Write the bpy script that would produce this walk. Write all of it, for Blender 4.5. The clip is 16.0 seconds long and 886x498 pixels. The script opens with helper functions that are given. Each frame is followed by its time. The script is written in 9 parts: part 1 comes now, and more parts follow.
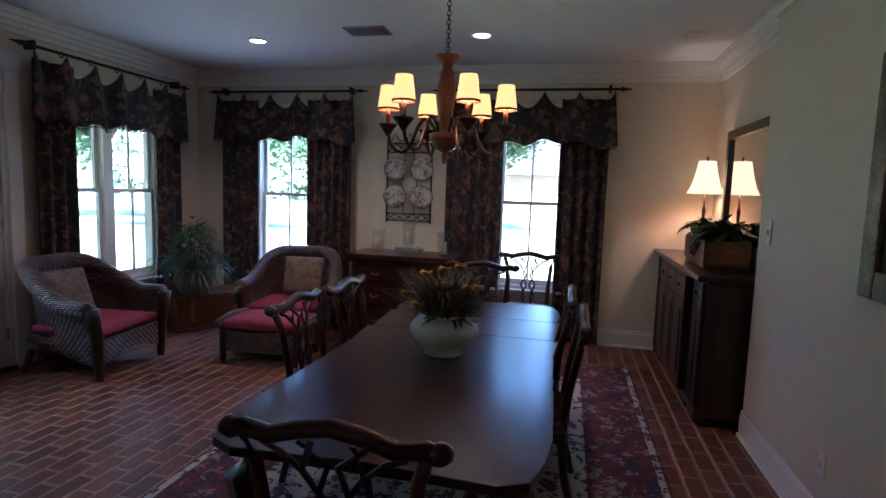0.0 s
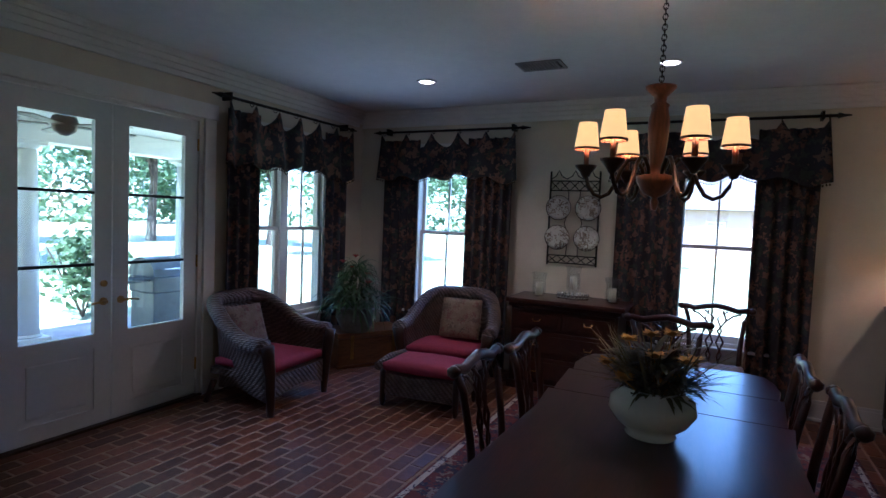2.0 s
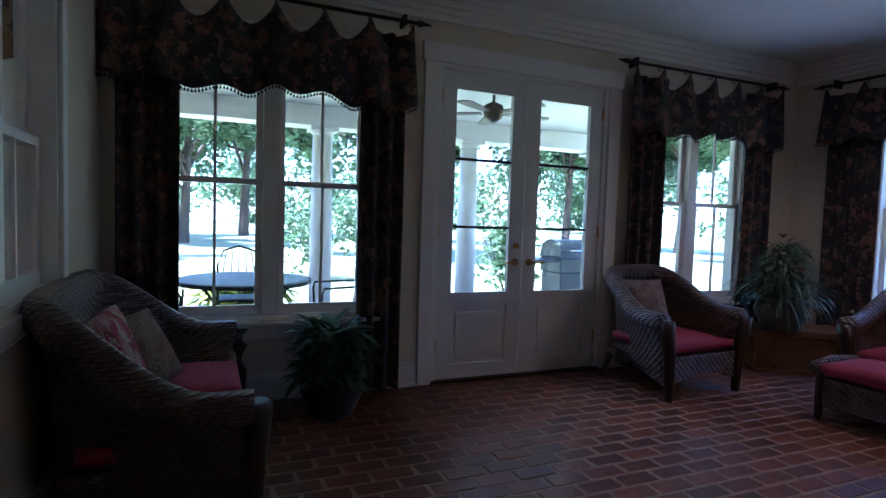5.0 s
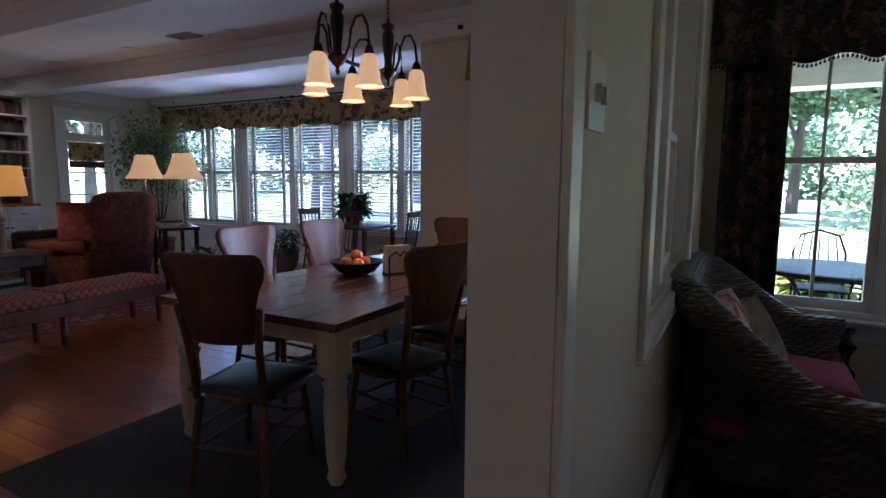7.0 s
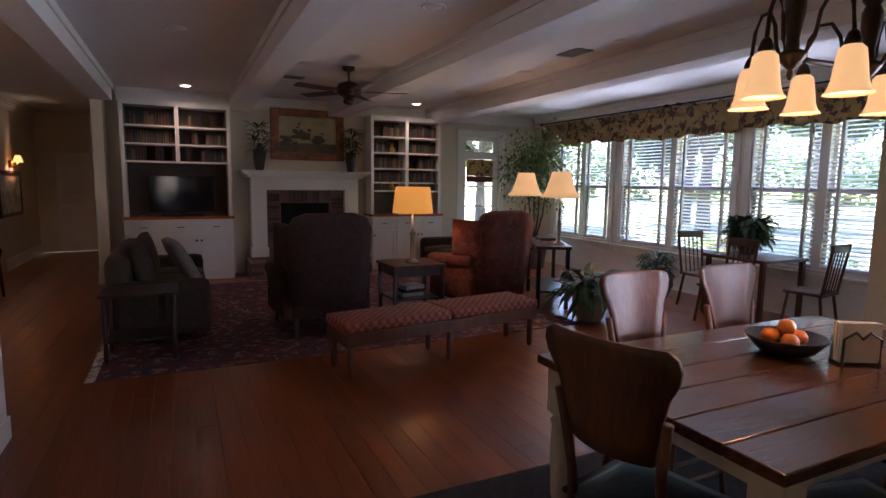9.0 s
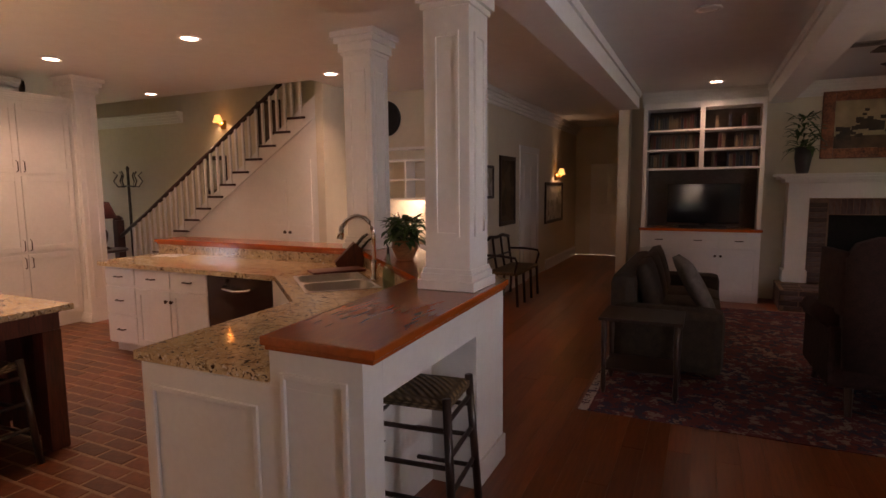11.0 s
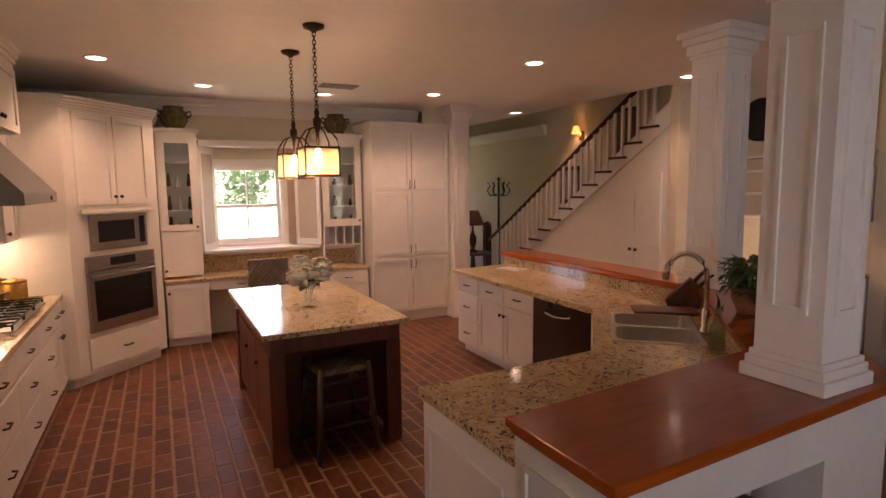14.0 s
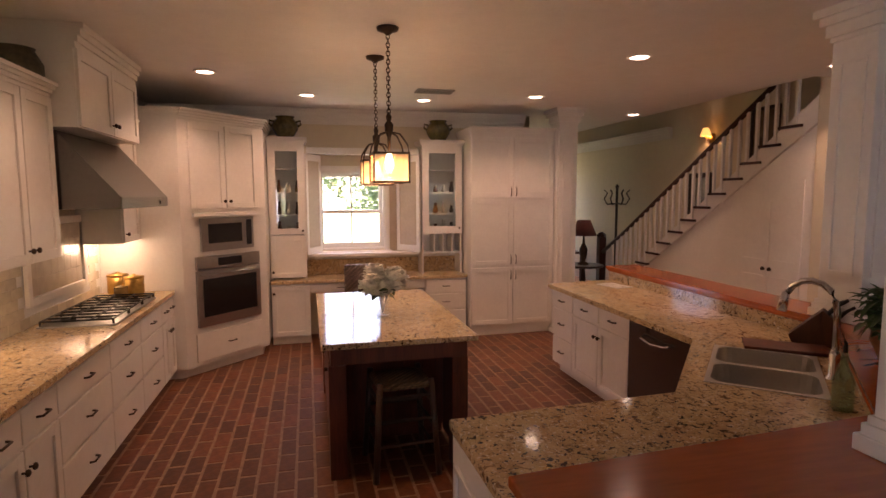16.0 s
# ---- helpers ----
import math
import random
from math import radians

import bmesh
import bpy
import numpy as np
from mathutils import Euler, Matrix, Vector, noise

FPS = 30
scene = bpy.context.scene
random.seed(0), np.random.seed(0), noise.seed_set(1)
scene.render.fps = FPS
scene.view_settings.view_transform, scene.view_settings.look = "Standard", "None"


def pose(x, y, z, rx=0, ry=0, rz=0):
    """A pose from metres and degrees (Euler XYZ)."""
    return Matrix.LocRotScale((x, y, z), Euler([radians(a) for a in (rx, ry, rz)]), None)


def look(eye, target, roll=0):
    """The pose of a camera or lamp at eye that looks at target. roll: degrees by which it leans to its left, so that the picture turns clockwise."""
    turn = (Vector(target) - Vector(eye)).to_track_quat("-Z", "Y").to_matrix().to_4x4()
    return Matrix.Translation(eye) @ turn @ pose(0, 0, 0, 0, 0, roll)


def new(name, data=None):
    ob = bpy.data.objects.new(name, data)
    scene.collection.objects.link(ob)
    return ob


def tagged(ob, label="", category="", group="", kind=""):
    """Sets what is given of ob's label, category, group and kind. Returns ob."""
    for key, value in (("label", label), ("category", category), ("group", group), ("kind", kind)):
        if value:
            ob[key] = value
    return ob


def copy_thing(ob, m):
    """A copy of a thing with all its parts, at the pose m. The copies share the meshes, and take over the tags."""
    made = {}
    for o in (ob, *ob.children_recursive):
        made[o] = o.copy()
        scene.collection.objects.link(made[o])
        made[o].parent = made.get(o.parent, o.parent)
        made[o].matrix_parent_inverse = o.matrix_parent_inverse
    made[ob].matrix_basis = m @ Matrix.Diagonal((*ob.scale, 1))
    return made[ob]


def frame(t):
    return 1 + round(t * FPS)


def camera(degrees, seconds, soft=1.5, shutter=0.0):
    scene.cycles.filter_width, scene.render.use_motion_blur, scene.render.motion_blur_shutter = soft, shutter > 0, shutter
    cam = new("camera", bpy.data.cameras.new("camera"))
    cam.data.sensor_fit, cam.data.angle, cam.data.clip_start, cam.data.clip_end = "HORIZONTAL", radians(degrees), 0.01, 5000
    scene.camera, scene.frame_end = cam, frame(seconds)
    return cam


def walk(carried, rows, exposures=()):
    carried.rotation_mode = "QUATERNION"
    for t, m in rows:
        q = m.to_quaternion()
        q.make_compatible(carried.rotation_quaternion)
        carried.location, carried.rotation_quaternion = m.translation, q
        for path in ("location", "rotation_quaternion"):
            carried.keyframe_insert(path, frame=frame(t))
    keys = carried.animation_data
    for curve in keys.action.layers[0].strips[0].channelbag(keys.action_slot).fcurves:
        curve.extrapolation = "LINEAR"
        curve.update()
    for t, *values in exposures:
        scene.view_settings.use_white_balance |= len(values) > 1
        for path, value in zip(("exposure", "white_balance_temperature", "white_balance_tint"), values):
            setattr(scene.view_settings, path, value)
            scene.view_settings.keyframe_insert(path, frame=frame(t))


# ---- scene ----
cam = camera(77.5, 16.0)
PATH = [
    (0, (0.596, 0.559, 1.66), (0.164, 2.5, 1.45), 1.9),
    (0.5, (0.584, 0.586, 1.717), (0.076, 2.511, 1.523), 2.0),
    (1, (0.528, 0.617, 1.756), (-0.071, 2.517, 1.58), 2.1),
    (1.5, (0.391, 0.676, 1.772), (-0.337, 2.533, 1.623), 2.2),
    (2, (0.192, 0.784, 1.732), (-0.696, 2.573, 1.621), 2.3),
    (2.5, (0.031, 0.915, 1.682), (-1.003, 2.624, 1.589), 2.4),
    (3, (-0.079, 1.039, 1.62), (-1.204, 2.691, 1.528), 2.4),
    (5.5, (0.03, 1.034, 1.315), (-1.92, 1.453, 1.163), 1.6),
    (6, (0.034, 0.948, 1.312), (-1.954, 0.978, 1.101), 1.5),
    (6.5, (0.053, 0.813, 1.362), (-1.883, 0.386, 1.099), 2.0),
    (7, (0.096, 0.649, 1.391), (-1.65, -0.296, 1.152), 0.5),
    (7.5, (-0.004, 0.445, 1.4), (-1.468, -0.899, 1.172), 0.0),
    (8, (-0.118, 0.34, 1.439), (-1.391, -1.187, 1.223), 0.5),
    (8.5, (-0.209, 0.264, 1.523), (-1.293, -1.4, 1.291), 0.6),
    (9, (-0.234, 0.04, 1.565), (-1.086, -1.754, 1.329), 0.8),
    (9.5, (-0.209, -0.254, 1.598), (-0.732, -2.17, 1.368), 1.3),
    (10, (-0.212, -0.516, 1.536), (-0.245, -2.506, 1.331), 0.6),
    (12.5, (-0.395, -1.26, 1.796), (1.146, -2.511, 1.549), -1.0),
    (13, (-0.398, -1.301, 1.822), (1.235, -2.43, 1.584), -0.8),
    (13.5, (-0.373, -1.369, 1.829), (1.336, -2.383, 1.598), -0.8),
    (14, (-0.292, -1.454, 1.83), (1.479, -2.363, 1.608), -0.7),
    (14.5, (-0.198, -1.564, 1.844), (1.629, -2.363, 1.625), -0.6),
    (15, (-0.163, -1.661, 1.838), (1.707, -2.363, 1.627), -0.4),
    (15.5, (-0.174, -1.803, 1.834), (1.732, -2.401, 1.633), -0.4),
    (16, (-0.173, -1.925, 1.833), (1.767, -2.399, 1.639), -0.2),
]
walk(cam, [(t, look(eye, target, roll)) for t, eye, target, roll in PATH],
     [(0, 3.75, 4800, 24), (3, 3.18, 4500, 23), (6, 3.3, 4700, 28), (7.5, 3.45, 5300, 28), (8.5, 3.85, 5600, 30), (10, 3.75, 6900, 33), (12, 3.88, 7600, 40), (16, 3.6, 7500, 39)])

# ---- world, sun, exposure ----
world = bpy.data.worlds.new("world")
scene.world = world
world.use_nodes = True
_n = world.node_tree.nodes
_sky = _n.new("ShaderNodeTexSky")
_sky.sky_type = "NISHITA"
_sky.sun_disc = False
_sky.sun_elevation, _sky.sun_rotation = radians(64), radians(167)
_n["Background"].inputs["Strength"].default_value = 0.15
world.node_tree.links.new(_sky.outputs[0], _n["Background"].inputs["Color"])
sun = new("sun", bpy.data.lights.new("sun", "SUN"))
sun.data.energy, sun.data.angle, sun.data.color = 5.0, radians(0.6), (1.0, 0.95, 0.86)
sun.matrix_world = look((4, -18, 38), (0, 0, 0))


def window_light(x, y, z, tx, ty, tz, w, h, watts, spread=80):
    """The light of sky and sunlit lawn in a window's opening."""
    lamp = new("window_daylight", bpy.data.lights.new("window_daylight", "AREA"))
    lamp.data.shape, lamp.data.size, lamp.data.size_y, lamp.data.energy = "RECTANGLE", w, h, watts
    lamp.data.color, lamp.data.spread = (0.80, 0.90, 1.0), radians(spread)
    lamp.matrix_world = look((x, y, z), (tx, ty, tz))
    return lamp


for _y in (-3.95, -6.15, -8.2):
    window_light(-6.75, _y, 1.55, -5.75, _y, 2.75, 1.5, 0.8, 0.65)
window_light(-4.50, -0.80, 1.40, -3.6, -1.5, 1.42, 0.5, 1.3, 1.4)
window_light(-3.95, 5.44, 1.25, -2.95, 5.2, 2.45, 0.9, 0.6, 0.09)
window_light(-2.81, 6.75, 1.25, -2.6, 5.75, 2.45, 0.6, 0.6, 0.05)
window_light(-3.95, 3.51, 1.30, -3.0, 3.7, 0.3, 1.2, 0.6, 0.18)


def lamp_point(x, y, z, watts, size=0.03, color=(1.0, 0.70, 0.42)):
    lamp = new("bulb_light", bpy.data.lights.new("bulb_light", "POINT"))
    lamp.data.energy, lamp.data.shadow_soft_size, lamp.data.color = watts, size, color
    lamp.location = (x, y, z)
    return lamp


def lamp_down(x, y, z, watts):
    lamp = new("downlight", bpy.data.lights.new("downlight", "SPOT"))
    lamp.data.energy, lamp.data.spot_size, lamp.data.spot_blend = watts, radians(125), 0.7
    lamp.data.shadow_soft_size, lamp.data.color = 0.06, (1.0, 0.69, 0.45)
    lamp.location = (x, y, z)
    return lamp


# ---- materials ----
def mat(name, color, rough=0.5, metal=0.0, scale=20.0, amount=0.15, bump=0.1, fine=6.0, coat=0.0, second=None):
    """Base colour varied at two scales, with a fine relief."""
    m = bpy.data.materials.new(name)
    m.use_nodes = True
    t = m.node_tree
    b = t.nodes["Principled BSDF"]
    b.inputs["Roughness"].default_value, b.inputs["Metallic"].default_value = rough, metal
    b.inputs["Coat Weight"].default_value = coat
    b.inputs["Coat Roughness"].default_value = 0.5 * rough
    tc = t.nodes.new("ShaderNodeTexCoord")
    n1, n2 = t.nodes.new("ShaderNodeTexNoise"), t.nodes.new("ShaderNodeTexNoise")
    n1.inputs["Scale"].default_value, n2.inputs["Scale"].default_value = scale, scale / fine
    n1.inputs["Detail"].default_value, n2.inputs["Detail"].default_value = 6, 3
    for n in (n1, n2):
        t.links.new(tc.outputs["Object"], n.inputs["Vector"])
    add = t.nodes.new("ShaderNodeMath")
    t.links.new(n1.outputs["Fac"], add.inputs[0])
    t.links.new(n2.outputs["Fac"], add.inputs[1])
    ramp = t.nodes.new("ShaderNodeValToRGB")
    half = t.nodes.new("ShaderNodeMath")
    half.operation = "MULTIPLY"
    half.inputs[1].default_value = 0.5
    t.links.new(add.outputs[0], half.inputs[0])
    t.links.new(half.outputs[0], ramp.inputs[0])
    other = second or tuple(c * (1 - 2 * amount) for c in color)
    ramp.color_ramp.elements[0].position, ramp.color_ramp.elements[1].position = 0.34, 0.66
    ramp.color_ramp.elements[0].color, ramp.color_ramp.elements[1].color = (*other, 1), (*[min(1, c * (1 + amount * 0.5)) for c in color], 1)
    t.links.new(ramp.outputs[0], b.inputs["Base Color"])
    if bump:
        bp = t.nodes.new("ShaderNodeBump")
        bp.inputs["Strength"].default_value, bp.inputs["Distance"].default_value = bump, 0.01
        t.links.new(n1.outputs["Fac"], bp.inputs["Height"])
        t.links.new(bp.outputs[0], b.inputs["Normal"])
    return m


def stretch(m, sx, sy, sz):
    """Grain along one axis: scales the coordinates of a mat()."""
    t = m.node_tree
    mp = t.nodes.new("ShaderNodeMapping")
    mp.inputs["Scale"].default_value = (sx, sy, sz)
    tc = [n for n in t.nodes if n.bl_idname == "ShaderNodeTexCoord"][0]
    for l in list(t.links):
        if l.from_node == tc:
            t.links.new(mp.outputs[0], l.to_socket)
    t.links.new(tc.outputs["Object"], mp.inputs["Vector"])
    return m


def vary(m, low=0.7, high=1.2, island=False):
    """Piece by piece brightness, by Object Info's Random, or by island in a joined mesh."""
    t = m.node_tree
    b = t.nodes["Principled BSDF"]
    link = b.inputs["Base Color"].links[0]
    info, mr, mix = t.nodes.new("ShaderNodeObjectInfo"), t.nodes.new("ShaderNodeMapRange"), t.nodes.new("ShaderNodeHueSaturation")
    mr.inputs["To Min"].default_value, mr.inputs["To Max"].default_value = low, high
    geo = t.nodes.new("ShaderNodeNewGeometry")
    t.links.new(geo.outputs["Random Per Island"] if island else info.outputs["Random"], mr.inputs["Value"])
    t.links.new(mr.outputs[0], mix.inputs["Value"])
    t.links.new(link.from_socket, mix.inputs["Color"])
    t.links.new(mix.outputs[0], b.inputs["Base Color"])
    return m


def glow(name, color, strength):
    m = bpy.data.materials.new(name)
    m.use_nodes = True
    b = m.node_tree.nodes["Principled BSDF"]
    b.inputs["Base Color"].default_value = (*color, 1)
    b.inputs["Emission Color"].default_value = (*color, 1)
    b.inputs["Emission Strength"].default_value = strength
    return m


def clear(name, tint=(1, 1, 1), rough=0.0):
    """Thin window glass: mostly clear, with a faint mirror."""
    m = bpy.data.materials.new(name)
    m.use_nodes = True
    t = m.node_tree
    tr, gl = t.nodes.new("ShaderNodeBsdfTransparent"), t.nodes.new("ShaderNodeBsdfGlossy")
    mx = t.nodes.new("ShaderNodeMixShader")
    tr.inputs["Color"].default_value = (*tint, 1)
    gl.inputs["Roughness"].default_value = rough
    mx.inputs[0].default_value = 0.07
    t.links.new(tr.outputs[0], mx.inputs[1])
    t.links.new(gl.outputs[0], mx.inputs[2])
    t.links.new(mx.outputs[0], t.nodes["Material Output"].inputs["Surface"])
    return m


WALL = mat("wall_paint", (0.71, 0.635, 0.50), 0.75, scale=60, amount=0.03, bump=0.05)
CEIL = mat("ceiling_paint", (0.80, 0.79, 0.775), 0.8, scale=50, amount=0.03, bump=0.04)
WHITE = mat("white_gloss_paint", (0.80, 0.775, 0.735), 0.35, scale=30, amount=0.03, bump=0.02)
GREYWHITE = mat("door_paint", (0.72, 0.72, 0.70), 0.4, scale=30, amount=0.03, bump=0.02)
MORTAR = mat("mortar", (0.34, 0.215, 0.145), 0.9, scale=90, amount=0.2, bump=0.4)
BRICK = vary(mat("floor_brick", (0.145, 0.045, 0.016), 0.44, scale=22, amount=0.32, bump=0.30, coat=0.06, second=(0.085, 0.024, 0.010)), 0.65, 1.4)
BRICKS = vary(mat("floor_bricks", (0.145, 0.045, 0.016), 0.44, scale=22, amount=0.32, bump=0.30, coat=0.06, second=(0.085, 0.024, 0.010)), 0.65, 1.4, True)
for _m in (BRICK, BRICKS):
    _m.node_tree.nodes["Principled BSDF"].inputs["Specular IOR Level"].default_value = 0.3
REDBRICKS = vary(mat("old_bricks", (0.40, 0.25, 0.19), 0.85, scale=30, amount=0.3, bump=0.5, second=(0.52, 0.42, 0.36)), 0.6, 1.3, True)
REDBRICK = vary(mat("old_brick", (0.40, 0.25, 0.19), 0.85, scale=30, amount=0.3, bump=0.5, second=(0.52, 0.42, 0.36)), 0.6, 1.3)
PLANKS = vary(stretch(mat("heart_pine_floors", (0.25, 0.066, 0.018), 0.30, scale=18, amount=0.20, bump=0.012, coat=0.15), 3, 0.25, 3), 0.75, 1.25, True)
PLANK = vary(stretch(mat("heart_pine_floor", (0.25, 0.066, 0.018), 0.30, scale=18, amount=0.20, bump=0.012, coat=0.15), 3, 0.25, 3), 0.75, 1.25)
MAHOG = stretch(mat("mahogany", (0.050, 0.013, 0.008), 0.28, scale=22, amount=0.3, bump=0.04, coat=0.2), 4, 0.4, 4)
DARKW = stretch(mat("dark_walnut", (0.045, 0.022, 0.014), 0.35, scale=22, amount=0.3, bump=0.06, coat=0.2), 4, 4, 0.4)
OAK = stretch(mat("brown_oak", (0.12, 0.040, 0.016), 0.52, scale=22, amount=0.3, bump=0.08, coat=0.04), 3, 3, 0.4)
CHERRY = stretch(mat("cherry_bar", (0.46, 0.10, 0.016), 0.20, scale=12, amount=0.14, bump=0.02, coat=0.25), 4, 0.5, 4)
ISLE = stretch(mat("island_red_wood", (0.15, 0.036, 0.020), 0.4, scale=20, amount=0.3, bump=0.05), 4, 4, 0.4)
WICKER = mat("wicker", (0.27, 0.175, 0.125), 0.36, scale=60, amount=0.35, bump=0.3)
PINKC = mat("raspberry_cushion", (0.34, 0.035, 0.075), 0.8, scale=120, amount=0.12, bump=0.15)
IRON = mat("dark_iron", (0.03, 0.027, 0.025), 0.5, 0.6, scale=60, amount=0.2, bump=0.1)
DARKSTEEL = stretch(mat("dark_steel", (0.18, 0.17, 0.16), 0.26, 1.0, scale=60, amount=0.08, bump=0.02), 0.2, 4, 4)
STEEL = stretch(mat("brushed_steel", (0.40, 0.39, 0.38), 0.28, 1.0, scale=60, amount=0.06, bump=0.02), 0.2, 4, 4)
CHROME = mat("chrome", (0.75, 0.75, 0.75), 0.12, 1.0, scale=10, amount=0.02, bump=0)
BRASS = mat("old_brass", (0.55, 0.33, 0.10), 0.3, 1.0, scale=40, amount=0.15, bump=0.05)
BRONZE = mat("oil_bronze", (0.07, 0.045, 0.03), 0.4, 0.8, scale=40, amount=0.2, bump=0.05)
BLACK = mat("black_glass", (0.01, 0.01, 0.012), 0.08, scale=10, amount=0.05, bump=0)
BLKW = mat("black_leather", (0.012, 0.013, 0.016), 0.32, scale=70, amount=0.2, bump=0.15)
LEAF = mat("leaf_green", (0.055, 0.12, 0.03), 0.5, scale=20, amount=0.4, bump=0.1)
LEAFL = mat("leaf_bright", (0.16, 0.24, 0.04), 0.5, scale=20, amount=0.35, bump=0.1)
def letting_light_through(m, share):
    """Thin cloth or leaf: part of the light passes through it."""
    t = m.node_tree
    b = t.nodes["Principled BSDF"]
    tl, mx = t.nodes.new("ShaderNodeBsdfTranslucent"), t.nodes.new("ShaderNodeMixShader")
    t.links.new(b.inputs["Base Color"].links[0].from_socket, tl.inputs["Color"])
    mx.inputs[0].default_value = share
    t.links.new(b.outputs[0], mx.inputs[1])
    t.links.new(tl.outputs[0], mx.inputs[2])
    t.links.new(mx.outputs[0], t.nodes["Material Output"].inputs["Surface"])
    return m


GLASS = clear("window_glass", (0.93, 0.97, 0.97))


# ---- geometry helpers ----
def box(bm, x0, y0, z0, x1, y1, z1, bevel=0.0):
    x0, x1, y0, y1, z0, z1 = min(x0, x1), max(x0, x1), min(y0, y1), max(y0, y1), min(z0, z1), max(z0, z1)
    vs = [bm.verts.new((x, y, z)) for z in (z0, z1) for x, y in ((x0, y0), (x1, y0), (x1, y1), (x0, y1))]
    fs = [bm.faces.new([vs[i] for i in f]) for f in ((3, 2, 1, 0), (4, 5, 6, 7), (0, 1, 5, 4), (1, 2, 6, 5), (2, 3, 7, 6), (3, 0, 4, 7))]
    if bevel:
        bmesh.ops.bevel(bm, geom=list({e for f in fs for e in f.edges}), offset=bevel, segments=2, affect="EDGES", profile=0.6)
    return bm


def lathe(bm, profile, x=0, y=0, z=0, seg=20, squash=1.0):
    """A turned solid from (radius, height) pairs."""
    rings = []
    for r, h in profile:
        rings.append([bm.verts.new((x + r * math.cos(a), y + squash * r * math.sin(a), z + h)) for a in (2 * math.pi * i / seg for i in range(seg))])
    for a, b in zip(rings, rings[1:]):
        for i in range(seg):
            bm.faces.new((a[i], a[(i + 1) % seg], b[(i + 1) % seg], b[i]))
    if abs(profile[0][1] - profile[-1][1]) < 0.002 and 0.7 < profile[0][0] / max(profile[-1][0], 1e-6) < 1.4:
        for i in range(seg):
            bm.faces.new((rings[-1][i], rings[-1][(i + 1) % seg], rings[0][(i + 1) % seg], rings[0][i]))
        return bm
    for ring, flip in ((rings[0], True), (rings[-1], False)):
        if len({tuple(round(c, 5) for c in v.co) for v in ring}) > 2:
            bm.faces.new(ring[::-1] if flip else ring)
    return bm


def tube(bm, pts, r, seg=8, r2=None):
    """A round rod through points, tapering to r2."""
    pts = [Vector(p) for p in pts]
    rings = []
    for i, p in enumerate(pts):
        d = (pts[min(i + 1, len(pts) - 1)] - pts[max(i - 1, 0)]).normalized()
        up = Vector((0, 0, 1)) if abs(d.z) < 0.95 else Vector((1, 0, 0))
        a = d.cross(up).normalized()
        b = d.cross(a)
        rr = r if r2 is None else r + (r2 - r) * i / (len(pts) - 1)
        rings.append([bm.verts.new(p + rr * (math.cos(2 * math.pi * k / seg) * a + math.sin(2 * math.pi * k / seg) * b)) for k in range(seg)])
    for u, v in zip(rings, rings[1:]):
        for k in range(seg):
            bm.faces.new((u[k], v[k], v[(k + 1) % seg], u[(k + 1) % seg]))
    bm.faces.new(rings[0])
    bm.faces.new(rings[-1][::-1])
    return bm


def poly(bm, pts, z0, z1, bevel=0.0):
    """A prism over a plan outline, counter-clockwise."""
    lo, hi = [bm.verts.new((x, y, z0)) for x, y in pts], [bm.verts.new((x, y, z1)) for x, y in pts]
    n = len(pts)
    fs = [bm.faces.new(lo[::-1]), bm.faces.new(hi)] + [bm.faces.new((lo[i], lo[(i + 1) % n], hi[(i + 1) % n], hi[i])) for i in range(n)]
    if bevel:
        bmesh.ops.bevel(bm, geom=list({e for f in fs[:2] for e in f.edges}), offset=bevel, segments=3, affect="EDGES", profile=0.6)
    return bm


def link(name, bm, material, smooth=False):
    me = bpy.data.meshes.new(name)
    bmesh.ops.recalc_face_normals(bm, faces=bm.faces)
    bm.to_mesh(me)
    bm.free()
    me.materials.append(material)
    if smooth:
        me.polygons.foreach_set("use_smooth", [True] * len(me.polygons))
    return new(name, me)


def part(name, bm, material, parent, label="", smooth=False):
    ob = link(name, bm, material, smooth)
    ob.parent = parent
    if label:
        tagged(ob, label=label)
    return ob


def thing(name, label, category, x=0, y=0, z=0, rz=0, group=""):
    ob = new(name)
    ob.empty_display_size = 0.1
    ob.matrix_world = pose(x, y, z, 0, 0, rz)
    return tagged(ob, label, category, group)


def structure(name, bm, material, label, smooth=False):
    return tagged(link(name, bm, material, smooth), label, name.split("_")[0], kind="structure")


def B():
    return bmesh.new()


def cut_wall(bm, axis, p0, p1, a0, a1, z0, z1, holes=()):
    """A wall across the given axis from p0 to p1 thick, a0..a1 long, with rectangular holes (a, b, low, high)."""
    def put(u0, u1, v0, v1):
        if u1 - u0 > 1e-4 and v1 - v0 > 1e-4:
            box(bm, p0, u0, v0, p1, u1, v1) if axis == "x" else box(bm, u0, p0, v0, u1, p1, v1)
    at = a0
    for a, b, low, high in sorted(holes):
        put(at, a, z0, z1)
        put(a, b, z0, low)
        put(a, b, high, z1)
        at = b
    put(at, a1, z0, z1)
    return bm

# ---- kinds of things ----
def along(axis, pos, out):
    """Maps (along the wall, outward depth, height) into the world."""
    return (lambda u, v, z: (pos + out * v, u, z)) if axis == "x" else (lambda u, v, z: (u, pos + out * v, z))


def wbox(bm, m, u0, v0, z0, u1, v1, z1, bevel=0.0):
    a, b = m(u0, v0, z0), m(u1, v1, z1)
    return box(bm, *a, *b, bevel)


